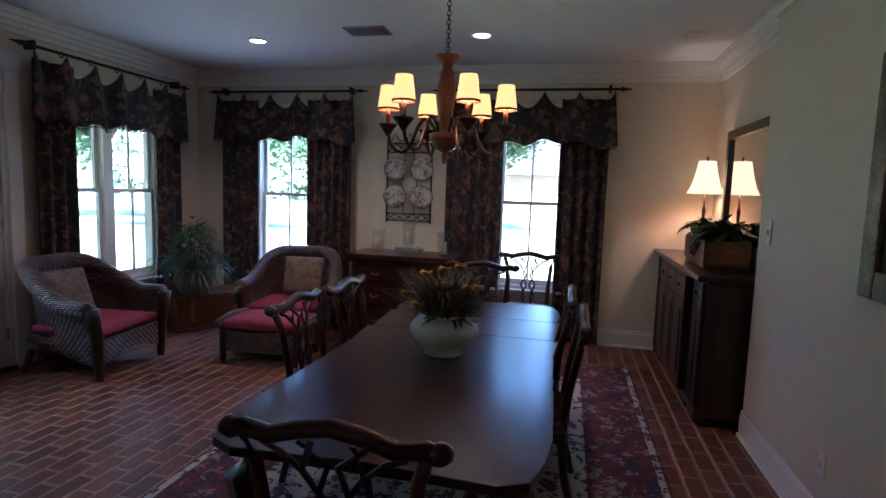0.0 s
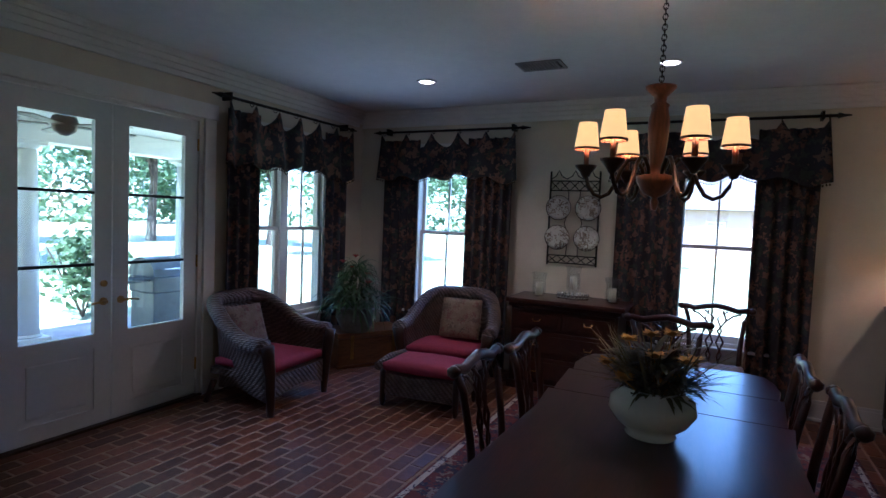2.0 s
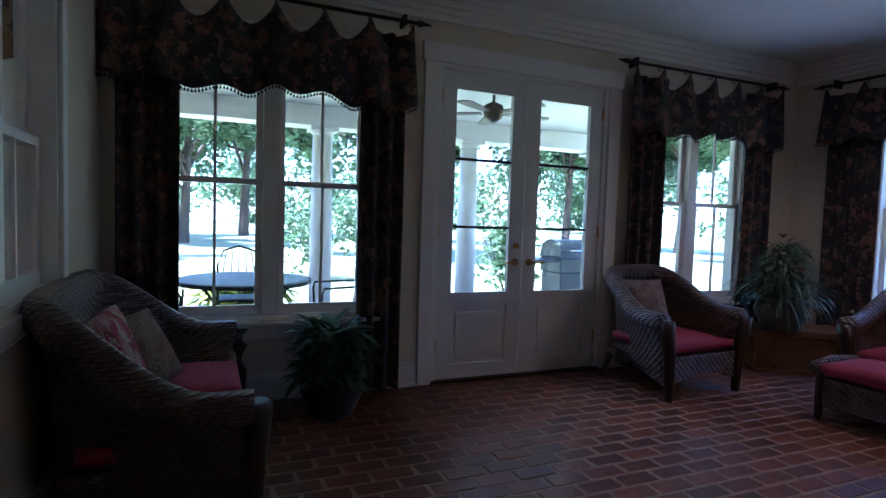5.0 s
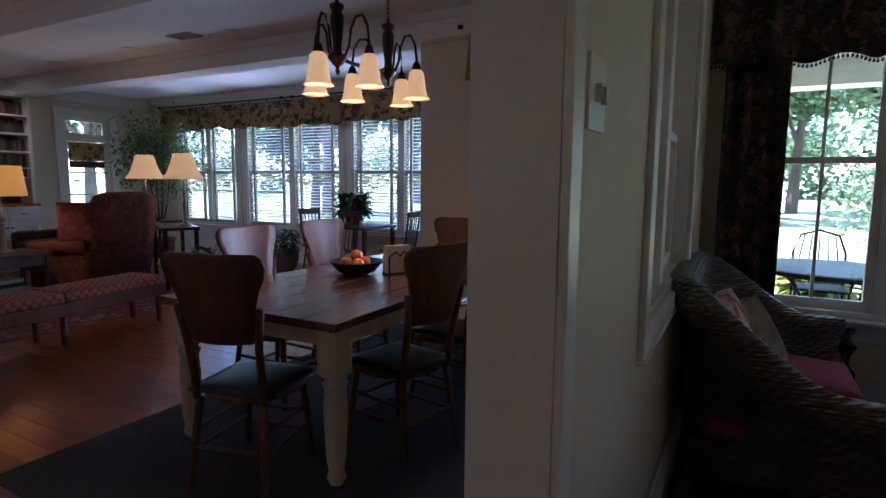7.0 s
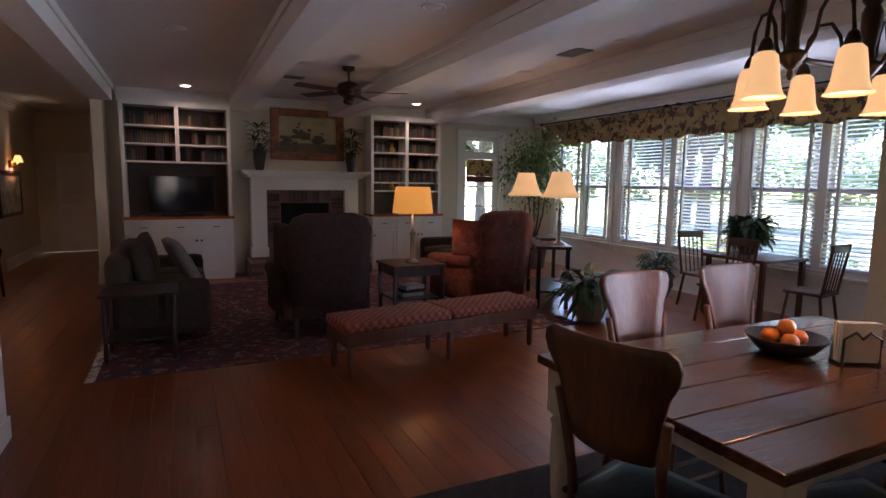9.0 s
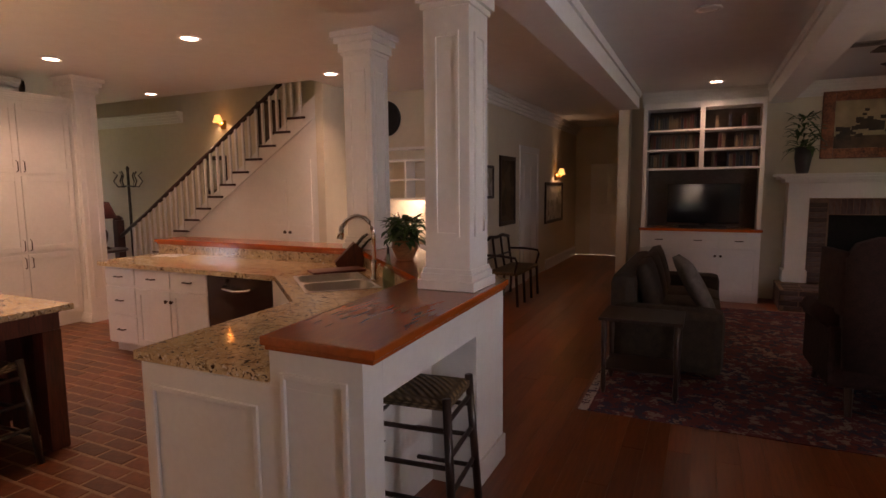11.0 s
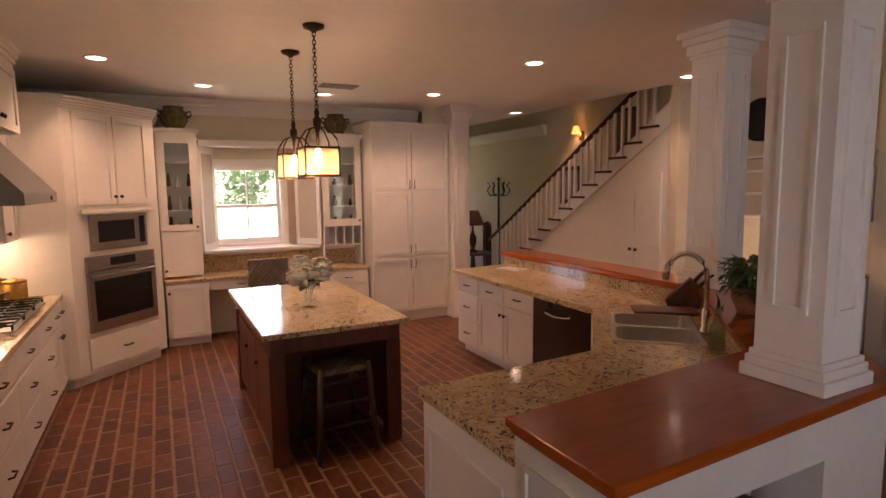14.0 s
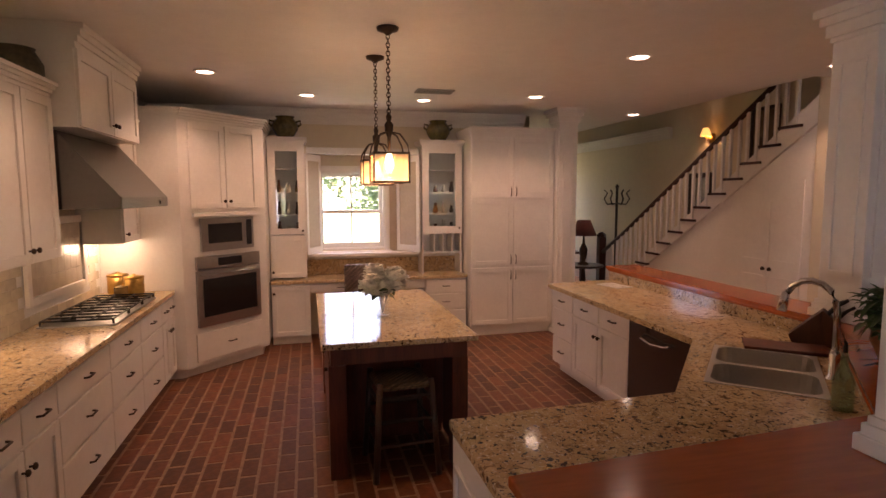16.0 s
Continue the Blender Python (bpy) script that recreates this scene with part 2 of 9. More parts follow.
def sash_window(name, label, axis, pos, out, a0, a1, z0, z1, units, mid, casing=0.10, muntin=True, thick=0.2, stool=True, inset=0.0):
    """Double-hung windows side by side in one opening, with casing, stool and apron."""
    m = along(axis, pos, out)
    w = tagged(new(name), label, "window", kind="structure")
    c = casing
    for u0, u1 in ((a0 - c, a0), (a1, a1 + c)):
        part("casing", wbox(B(), m, u0, -0.022, z0 - 0.02, u1, 0, z1, 0.005), WHITE, w)
    part("head_casing", wbox(B(), m, a0 - c - 0.015, -0.028, z1, a1 + c + 0.015, 0, z1 + c + 0.02, 0.006), WHITE, w)
    if stool:
        part("window_sill", wbox(B(), m, a0 - c - 0.03, -0.075, z0 - 0.045, a1 + c + 0.03, 0.0, z0 - 0.018, 0.006), WHITE, w)
        part("apron", wbox(B(), m, a0 - c, -0.02, z0 - 0.15, a1 + c, 0, z0 - 0.047, 0.005), WHITE, w)
    else:
        part("bottom_casing", wbox(B(), m, a0 - c, -0.022, z0 - 0.09, a1 + c, 0, z0 - 0.02, 0.005), WHITE, w)
        part("casing_bead", wbox(B(), m, a0 - c - 0.012, -0.030, z0 - 0.10, a1 + c + 0.012, 0, z0 - 0.091, 0.003), WHITE, w)
    jamb = B()
    wbox(jamb, m, a0, 0.001, z0, a0 + 0.02, thick, z1)
    wbox(jamb, m, a1 - 0.02, 0.001, z0, a1, thick, z1)
    wbox(jamb, m, a0 + 0.02, 0.001, z1 - 0.02, a1 - 0.02, thick, z1)
    wbox(jamb, m, a0 + 0.02, 0.001, z0, a1 - 0.02, thick + 0.03, z0 + 0.02)
    part("jamb", jamb, WHITE, w)
    mull = 0.11
    width = (a1 - a0 - 0.04 - mull * (units - 1)) / units
    for k in range(units):
        u0 = a0 + 0.02 + k * (width + mull)
        u1 = u0 + width
        if k:
            part("mullion", wbox(B(), m, u0 - mull, 0.03, z0 + 0.02, u0, 0.15, z1 - 0.02, 0.004), WHITE, w)
        for s0, s1, v0, kind in ((z0 + 0.02, mid + 0.02, 0.06 + inset, "lower_sash"), (mid - 0.02, z1 - 0.02, 0.10 + inset, "upper_sash")):
            b = B()
            wbox(b, m, u0, v0, s0, u0 + 0.045, v0 + 0.038, s1)
            wbox(b, m, u1 - 0.045, v0, s0, u1, v0 + 0.038, s1)
            wbox(b, m, u0 + 0.045, v0, s0, u1 - 0.045, v0 + 0.038, s0 + (0.065 if kind == "lower_sash" else 0.04))
            wbox(b, m, u0 + 0.045, v0, s1 - 0.04, u1 - 0.045, v0 + 0.038, s1)
            if muntin:
                wbox(b, m, (u0 + u1) / 2 - 0.010, v0 + 0.008, s0 + 0.04, (u0 + u1) / 2 + 0.010, v0 + 0.030, s1 - 0.04)
            sash = part(kind, b, WHITE, w)
            pane = part("pane", wbox(B(), m, u0 + 0.043, v0 + 0.017, s0 + 0.038, u1 - 0.043, v0 + 0.021, s1 - 0.038), GLASS, sash)
            pane.visible_shadow = False
    return w


def drape(bm, m, u0, u1, z0, z1, depth, folds, seed):
    """A hanging curtain panel with soft folds, a closed slab."""
    rng = random.Random(seed)
    n = folds * 8
    ph = [rng.uniform(-0.4, 0.4) for _ in range(folds + 1)]
    levels = [z1, z1 - 0.15, z1 - 0.6, (z0 + z1) / 2, z0 + 0.5, z0 + 0.1, z0]
    rows = []
    for li, z in enumerate(levels):
        amp = 0.030 + 0.018 * li / len(levels)
        front = [(u0 + (u1 - u0) * i / n, depth - amp * math.cos(2 * math.pi * i / 8 + ph[i // 8]) + 0.006 * math.sin(li * 2.1 + i), z) for i in range(n + 1)]
        back = [(u, v + 0.012, z) for u, v, _ in reversed(front)]
        rows.append([bm.verts.new(m(*p)) for p in front + back])
    k = len(rows[0])
    for a, b in zip(rows, rows[1:]):
        for i in range(k):
            bm.faces.new((a[i], a[(i + 1) % k], b[(i + 1) % k], b[i]))
    for r in (rows[0], rows[-1]):
        for i in range(n):
            bm.faces.new((r[i], r[i + 1], r[k - 2 - i], r[k - 1 - i]))
    return bm


def valance(bm, m, u0, u1, ztop, zbot, depth, points, hem=0.05):
    """A gathered valance: pinned up at points, hanging in swags, with a wavy hem. Returns the hem's points."""
    n = points * 8
    hemline, rows = [], []
    for j in range(7):
        f = j / 6
        front = []
        for i in range(n + 1):
            s = i / n
            ph = (s * points) % 1
            top = ztop - 0.16 * math.sin(math.pi * ph) ** 0.8
            bot = zbot + 0.5 * hem * math.cos(2 * math.pi * s * points) + 0.4 * hem * math.sin(math.pi * s * points * 0.7) - 0.02 * math.cos(2 * math.pi * s)
            z = top + (bot - top) * f
            v = depth - 0.035 * math.cos(2 * math.pi * ph) * (1 - 0.4 * f) - 0.05 * f * (0.5 + 0.5 * math.sin(9 * s * points))
            flare = 0.05 * f
            u = u0 - flare + (u1 - u0 + 2 * flare) * s
            front.append((u, v, z))
        if j == 6:
            hemline = front
        rows.append([bm.verts.new(m(*p)) for p in front + [(u, v + 0.014, z) for u, v, z in reversed(front)]])
    k = len(rows[0])
    for a, b in zip(rows, rows[1:]):
        for i in range(k):
            bm.faces.new((a[i], a[(i + 1) % k], b[(i + 1) % k], b[i]))
    for r in (rows[0], rows[-1]):
        for i in range(n):
            bm.faces.new((r[i], r[i + 1], r[k - 2 - i], r[k - 1 - i]))
    return hemline


def bead(bm, p, r):
    x, y, z = p
    lathe(bm, [(0.2 * r, -r), (r, -0.2 * r), (0.7 * r, 0.6 * r), (0.15 * r, 1.6 * r)], x, y, z, 6)


def window_treatment(axis, pos, out, a0, a1, open0, open1, rod_z, seed, low=2.13, points=6):
    """Rod with rings and finials, valance with bead fringe, and a drape on either side."""
    m = along(axis, pos, out)
    rod = thing("curtain_rod", "dark iron curtain rod with finials above the window", "curtain rod")
    b = B()
    tube(b, [m(a0 - 0.02, -0.10, rod_z), m(a1 + 0.02, -0.10, rod_z)], 0.014, 10)
    part("pole", b, IRON, rod)
    for u, s in ((a0, -1), (a1, 1)):
        part("finial", tube(B(), [m(u + s * 0.01, -0.10, rod_z), m(u + s * 0.035, -0.10, rod_z), m(u + s * 0.06, -0.10, rod_z), m(u + s * 0.11, -0.10, rod_z)], 0.026, 8, 0.006), IRON, rod)
        part("bracket", wbox(B(), m, u - s * 0.10 - 0.012, -0.115, rod_z - 0.03, u - s * 0.10 + 0.012, 0, rod_z + 0.045, 0.004), IRON, rod)
    val = thing("valance", "gathered dark floral valance with a bead fringe", "valance")
    b = B()
    hem = valance(b, m, a0 + 0.05, a1 - 0.05, rod_z - 0.035, low, -0.13, points)
    cloth = part("cloth", b, FLORAL, val, smooth=True)
    b = B()
    for i in range(0, len(hem) - 1):
        for k in (0.0, 0.5):
            u, v, z = (hem[i][c] + (hem[i + 1][c] - hem[i][c]) * k for c in range(3))
            bead(b, m(u, v, z - 0.020), 0.0095)
    part("bead_fringe", b, BRONZE, val, "row of small hanging beads")
    for i in range(points + 1):
        u = a0 + 0.05 + (a1 - a0 - 0.1) * i / points
        ring = B()
        tube(ring, [m(u, -0.10 + 0.024 * math.cos(t), rod_z - 0.012 + 0.026 * math.sin(t)) for t in (2 * math.pi * k / 10 for k in range(11))], 0.004, 6)
        part("ring", ring, IRON, val)
    for k, (u0, u1) in enumerate(((a0 + 0.08, open0), (open1, a1 - 0.08))):
        d = thing("curtain", "floor-length dark floral curtain panel", "curtain", group="dining room curtains")
        part("panel", drape(B(), m, u0, u1, 0.02, rod_z - 0.10, -0.075, max(3, int((u1 - u0) / 0.11)), seed + k), FLORAL, d, smooth=True)


def floral_cloth(name, colors, scale, rough=0.9):
    m = mat(name, colors[0], rough, scale=140, amount=0.1, bump=0.15)
    t = m.node_tree
    b = t.nodes["Principled BSDF"]
    tc = [n for n in t.nodes if n.bl_idname == "ShaderNodeTexCoord"][0]
    vo, no, mx = t.nodes.new("ShaderNodeTexVoronoi"), t.nodes.new("ShaderNodeTexNoise"), t.nodes.new("ShaderNodeVectorMath")
    no.inputs["Scale"].default_value, no.inputs["Detail"].default_value = scale * 1.4, 4
    vo.inputs["Scale"].default_value = scale
    mx.operation = "ADD"
    t.links.new(tc.outputs["Object"], mx.inputs[0])
    sc = t.nodes.new("ShaderNodeVectorMath")
    sc.operation = "SCALE"
    sc.inputs["Scale"].default_value = 0.16
    t.links.new(tc.outputs["Object"], no.inputs["Vector"])
    t.links.new(no.outputs["Color"], sc.inputs[0])
    t.links.new(sc.outputs[0], mx.inputs[1])
    t.links.new(mx.outputs[0], vo.inputs["Vector"])
    sep = t.nodes.new("ShaderNodeSeparateColor")
    t.links.new(vo.outputs["Color"], sep.inputs[0])
    ramp = t.nodes.new("ShaderNodeValToRGB")
    ramp.color_ramp.interpolation = "CONSTANT"
    el = ramp.color_ramp.elements
    el[0].color, el[1].color = (*colors[0], 1), (*colors[1], 1)
    el[1].position = 0.42
    for k, c in enumerate(colors[2:]):
        e = el.new(0.42 + 0.58 * (k + 1) / (len(colors) - 1))
        e.color = (*c, 1)
    t.links.new(sep.outputs[0], ramp.inputs[0])
    t.links.new(ramp.outputs[0], b.inputs["Base Color"])
    return m


FLORAL = floral_cloth("dark_floral", [(0.030, 0.027, 0.032), (0.13, 0.062, 0.042), (0.048, 0.052, 0.042), (0.19, 0.105, 0.070), (0.030, 0.028, 0.034)], 17)
GOLDFL = floral_cloth("gold_botanical", [(0.40, 0.27, 0.11), (0.44, 0.31, 0.14), (0.12, 0.05, 0.035), (0.10, 0.08, 0.05), (0.40, 0.27, 0.12)], 15)
CREAMF = floral_cloth("cream_print", [(0.20, 0.145, 0.10), (0.24, 0.18, 0.13), (0.17, 0.08, 0.065), (0.22, 0.16, 0.11), (0.13, 0.09, 0.065)], 24)
PINKFL = floral_cloth("pink_print", [(0.42, 0.20, 0.20), (0.36, 0.05, 0.09), (0.50, 0.40, 0.34), (0.30, 0.06, 0.09), (0.45, 0.30, 0.27)], 16)
PERSIAN = floral_cloth("persian_field", [(0.13, 0.026, 0.026), (0.032, 0.022, 0.045), (0.24, 0.17, 0.13), (0.10, 0.018, 0.022), (0.030, 0.022, 0.045)], 20)
letting_light_through(GOLDFL, 0.3)
IVORYRUG = floral_cloth("ivory_rug", [(0.50, 0.45, 0.40), (0.10, 0.04, 0.05), (0.46, 0.42, 0.37), (0.06, 0.05, 0.09), (0.50, 0.44, 0.37)], 20)


def weave(m, scale=90):
    """Basket-work relief: crossing waves, with shade in the gaps put into the colour."""
    t = m.node_tree
    b = t.nodes["Principled BSDF"]
    tc = [n for n in t.nodes if n.bl_idname == "ShaderNodeTexCoord"][0]
    hs = []
    for d in ("Z", "DIAGONAL"):
        w = t.nodes.new("ShaderNodeTexWave")
        w.bands_direction = d
        w.inputs["Scale"].default_value = scale / (6.5 if d == "Z" else 11)
        t.links.new(tc.outputs["Object"], w.inputs["Vector"])
        hs.append(w)
    mul = t.nodes.new("ShaderNodeMath")
    mul.operation = "MULTIPLY"
    t.links.new(hs[0].outputs["Fac"], mul.inputs[0])
    t.links.new(hs[1].outputs["Fac"], mul.inputs[1])
    bp = t.nodes.new("ShaderNodeBump")
    bp.inputs["Strength"].default_value, bp.inputs["Distance"].default_value = 1.0, 0.014
    # painted shade: the low parts of the weave get a darker colour
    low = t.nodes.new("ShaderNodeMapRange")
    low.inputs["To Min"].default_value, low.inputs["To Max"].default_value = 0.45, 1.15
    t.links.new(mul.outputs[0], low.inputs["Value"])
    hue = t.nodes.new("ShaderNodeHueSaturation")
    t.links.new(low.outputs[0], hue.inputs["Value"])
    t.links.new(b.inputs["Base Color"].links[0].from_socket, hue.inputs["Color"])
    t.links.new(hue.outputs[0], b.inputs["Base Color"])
    t.links.new(mul.outputs[0], bp.inputs["Height"])
    t.links.new(bp.outputs[0], b.inputs["Normal"])
    return m


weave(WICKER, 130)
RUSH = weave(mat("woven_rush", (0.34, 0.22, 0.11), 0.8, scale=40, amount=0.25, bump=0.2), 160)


def cushion(bm, x0, y0, z0, x1, y1, z1):
    """A soft pad, fuller in the middle."""
    n = 8
    grid = [[], []]
    for side, z in ((0, z0), (1, z1)):
        for i in range(n + 1):
            row = []
            for j in range(n + 1):
                a, b = i / n, j / n
                full = (math.sin(math.pi * a) * math.sin(math.pi * b)) ** 0.35 if 0 < a < 1 and 0 < b < 1 else 0
                mid = (z0 + z1) / 2
                row.append(bm.verts.new((x0 + (x1 - x0) * a, y0 + (y1 - y0) * b, mid + (z - mid) * (0.45 + 0.55 * full))))
            grid[side].append(row)
    for side in (0, 1):
        for i in range(n):
            for j in range(n):
                g = grid[side]
                bm.faces.new((g[i][j], g[i + 1][j], g[i + 1][j + 1], g[i][j + 1]))
    edge = lambda g: [g[i][0] for i in range(n)] + [g[n][j] for j in range(n)] + [g[n - i][n] for i in range(n)] + [g[0][n - j] for j in range(n)]  # noqa: E731
    a, b = edge(grid[0]), edge(grid[1])
    for i in range(len(a)):
        k = (i + 1) % len(a)
        bm.faces.new((a[i], a[k], b[k], b[i]))
    return bm


def wicker_seat(name, label, x, y, rz, width, cushions=1, back=0.90, arm=0.60):
    """A wicker armchair or settee facing -y: woven flaring shell, thick rolled rim, arched apron, posts, seat cushions."""
    c = thing(name, label, "armchair" if cushions == 1 else "settee", x, y, 0, rz)
    w, d = width / 2, 0.40
    path = []
    n = 36
    for i in range(n + 1):
        s = -1 + 2 * i / n
        ang = s * math.pi * 0.5
        px = w * math.copysign(abs(math.sin(ang)) ** (0.62 if cushions == 1 else 0.40), s)
        py = d - 2 * d * (1 - math.cos(ang)) ** 1.25 * 0.98
        side = min(1.0, max(0.0, (d - py) / (1.55 * d)))
        h = back + (arm - back) * (3 * side ** 2 - 2 * side ** 3) ** 0.8
        path.append((px, py, h))
    b = B()
    rows = []
    for zf, f in ((0.0, 0.86), (0.2, 0.845), (0.45, 0.87), (0.7, 0.92), (0.88, 0.97), (1.0, 1.0)):
        out, inn = [], []
        for px, py, h in path:
            low = 0.10 + 0.10 * (1 - min(1.0, abs(abs(py) / d - 0.0))) 
            z = low + (h - low) * zf
            out.append(b.verts.new((px * f, py * (0.4 + 0.6 * f), z)))
            inn.append(b.verts.new((px * f * 0.90, py * (0.4 + 0.6 * f) - 0.035 * math.copysign(1, py) * (1 if abs(py) > 0.1 else 0), z)))
        rows.append(out + inn[::-1])
    k = len(rows[0])
    for a, r in zip(rows, rows[1:]):
        for i in range(k):
            b.faces.new((a[i], a[(i + 1) % k], r[(i + 1) % k], r[i]))
    m2 = k // 2
    for r in (rows[0], rows[-1]):
        for i in range(m2 - 1):
            b.faces.new((r[i], r[i + 1], r[k - 2 - i], r[k - 1 - i]))
    part("woven_shell", b, WICKER, c, "brown woven wicker back and arms", smooth=True)
    part("rolled_rim", tube(B(), [(px * 0.985, py, h + 0.005) for px, py, h in path], 0.070, 12), WICKER, c, smooth=True)
    b = B()
    arch = [(-w * 0.86 + 1.72 * w * i / 16, 0.09 + 0.09 * math.sin(math.pi * i / 16) ** 0.7) for i in range(17)]
    rows = [[b.verts.new((u, yy, z)) for u, z in arch] + [b.verts.new((u, yy, 0.33)) for u, z in arch[::-1]] for yy in (-d * 0.99, -d * 0.89)]
    for i in range(34):
        b.faces.new((rows[0][i], rows[0][(i + 1) % 34], rows[1][(i + 1) % 34], rows[1][i]))
    for r in rows:
        for i in range(16):
            b.faces.new((r[i], r[i + 1], r[32 - i], r[33 - i]))
    part("front_apron", b, WICKER, c, "woven arched front apron")
    part("seat_deck", box(B(), -w * 0.80, -d * 0.86, 0.27, w * 0.80, d * 0.75, 0.33, 0.01), WICKER, c)
    for sx in (-1, 1):
        part("arm_front", tube(B(), [(sx * w * 0.84, -d * 0.99, 0.0), (sx * w * 0.85, -d * 0.99, 0.12), (sx * w * 0.88, -d * 1.0, 0.34), (sx * w * 0.95, -d * 1.0, arm - 0.09), (sx * w * 0.985, -d * 0.99, arm + 0.01)], 0.030, 10, 0.062), DARKW, c, "curved dark arm post", True)
        part("leg", tube(B(), [(sx * w * 0.72, d * 0.72, 0.2), (sx * w * 0.80, d * 0.86, 0.0)], 0.03, 8, 0.022), DARKW, c)
    cw = 1.60 * w / cushions
    for i in range(cushions):
        part("seat_cushion", cushion(B(), -0.80 * w + i * cw, -d * 0.95, 0.32, -0.80 * w + (i + 1) * cw - 0.01, d * 0.6, 0.455), PINKC, c, "raspberry pink seat cushion", True)
    return c


def pillow(name, label, x, y, z, rx, rz, size, material):
    p = thing(name, label, "cushion")
    p.matrix_world = pose(x, y, z, rx, 0, rz)
    part("cover", cushion(B(), -size / 2, -size / 2, -0.075, size / 2, size / 2, 0.075), material, p, smooth=True)
    return p


def carved_chair(x, y, rz, first=None):
    """A carved mahogany dining chair facing -y."""
    if first:
        return copy_thing(first, pose(x, y, 0, 0, 0, rz))
    c = thing("dining_chair", "carved mahogany dining chair with pierced splat and pale seat", "chair", x, y, 0, rz, "chairs of the dining room")
    part("seat", cushion(B(), -0.25, -0.24, 0.43, 0.25, 0.22, 0.50), CREAMF, c, "pale upholstered seat", True)
    part("seat_frame", box(B(), -0.26, -0.25, 0.38, 0.26, 0.23, 0.445, 0.01), MAHOG, c)
    for sx in (-1, 1):
        part("leg", tube(B(), [(sx * 0.23, -0.22, 0.40), (sx * 0.255, -0.245, 0.30), (sx * 0.235, -0.225, 0.12), (sx * 0.25, -0.25, 0.02), (sx * 0.25, -0.26, 0.0)], 0.034, 8, 0.022), MAHOG, c, smooth=True)
        part("leg", tube(B(), [(sx * 0.21, 0.21, 0.42), (sx * 0.21, 0.23, 0.2), (sx * 0.215, 0.28, 0.0)], 0.025, 8, 0.02), MAHOG, c, smooth=True)
        part("back_post", tube(B(), [(sx * 0.21, 0.21, 0.42), (sx * 0.215, 0.235, 0.65), (sx * 0.235, 0.275, 0.88), (sx * 0.27, 0.30, 0.985)], 0.023, 8, 0.020), MAHOG, c, smooth=True)
    b = B()
    pts = [(-0.30, 0.30, 0.975), (-0.26, 0.30, 0.99), (-0.18, 0.298, 0.975), (-0.09, 0.296, 1.0), (0, 0.296, 1.015), (0.09, 0.296, 1.0), (0.18, 0.298, 0.975), (0.26, 0.30, 0.99), (0.30, 0.30, 0.975)]
    tube(b, pts, 0.027, 8)
    for sx in (-1, 1):
        lathe(b, [(0.01, -0.03), (0.032, -0.012), (0.034, 0.012), (0.012, 0.03)], sx * 0.30, 0.30, 0.985, 8)
    part("crest_rail", b, MAHOG, c, "serpentine carved crest rail", True)
    b = B()
    for sx in (-1, 1):
        tube(b, [(sx * 0.045, 0.225, 0.44), (sx * 0.03, 0.24, 0.55), (sx * 0.075, 0.255, 0.68), (sx * 0.02, 0.27, 0.78), (sx * 0.09, 0.285, 0.88), (sx * 0.06, 0.293, 0.97)], 0.011, 6)
        tube(b, [(sx * 0.02, 0.225, 0.44), (sx * 0.065, 0.24, 0.56), (sx * 0.015, 0.255, 0.67), (sx * 0.055, 0.27, 0.78), (sx * 0.015, 0.285, 0.9), (sx * 0.10, 0.293, 0.965)], 0.010, 6)
        tube(b, [(sx * 0.09, 0.287, 0.88), (sx * 0.15, 0.292, 0.93), (sx * 0.21, 0.29, 0.95)], 0.009, 6)
    part("splat", b, MAHOG, c, "pierced ribbon splat", True)
    part("shoe", box(B(), -0.09, 0.20, 0.43, 0.09, 0.25, 0.47, 0.008), MAHOG, c)
    return c


def blade(bm, p, yaw, length, width, rise, droop, seg=4):
    """One long leaf, bent, with a raised midrib and underside."""
    x, y, z = p
    c, s = math.cos(yaw), math.sin(yaw)
    L, R, M = [], [], []
    for i in range(seg + 1):
        f = i / seg
        r = length * f * (1 - 0.25 * droop * f)
        h = z + rise * f - droop * length * f * f
        w = width * math.sin(math.pi * min(1, 0.15 + 0.85 * f)) ** 0.8 * (1 if i < seg else 0.05)
        L.append(bm.verts.new((x + c * r - s * w, y + s * r + c * w, h)))
        R.append(bm.verts.new((x + c * r + s * w, y + s * r - c * w, h)))
        M.append(bm.verts.new((x + c * r, y + s * r, h - 0.25 * w)))
    for i in range(seg):
        bm.faces.new((L[i], M[i], M[i + 1], L[i + 1]))
        bm.faces.new((M[i], R[i], R[i + 1], M[i + 1]))
    return bm


def leafy(bm, rng, count, cx, cy, cz, spread, height, length, width, droop=0.8):
    for _ in range(count):
        a, r = rng.uniform(0, 2 * math.pi), spread * rng.random() ** 0.6
        blade(bm, (cx + 0.5 * r * math.cos(a), cy + 0.5 * r * math.sin(a), cz + height * rng.random()), a + rng.uniform(-0.8, 0.8), length * rng.uniform(0.6, 1.2), width * rng.uniform(0.7, 1.2), length * rng.uniform(0.1, 0.8), droop * rng.uniform(0.4, 1.2))
    return bm


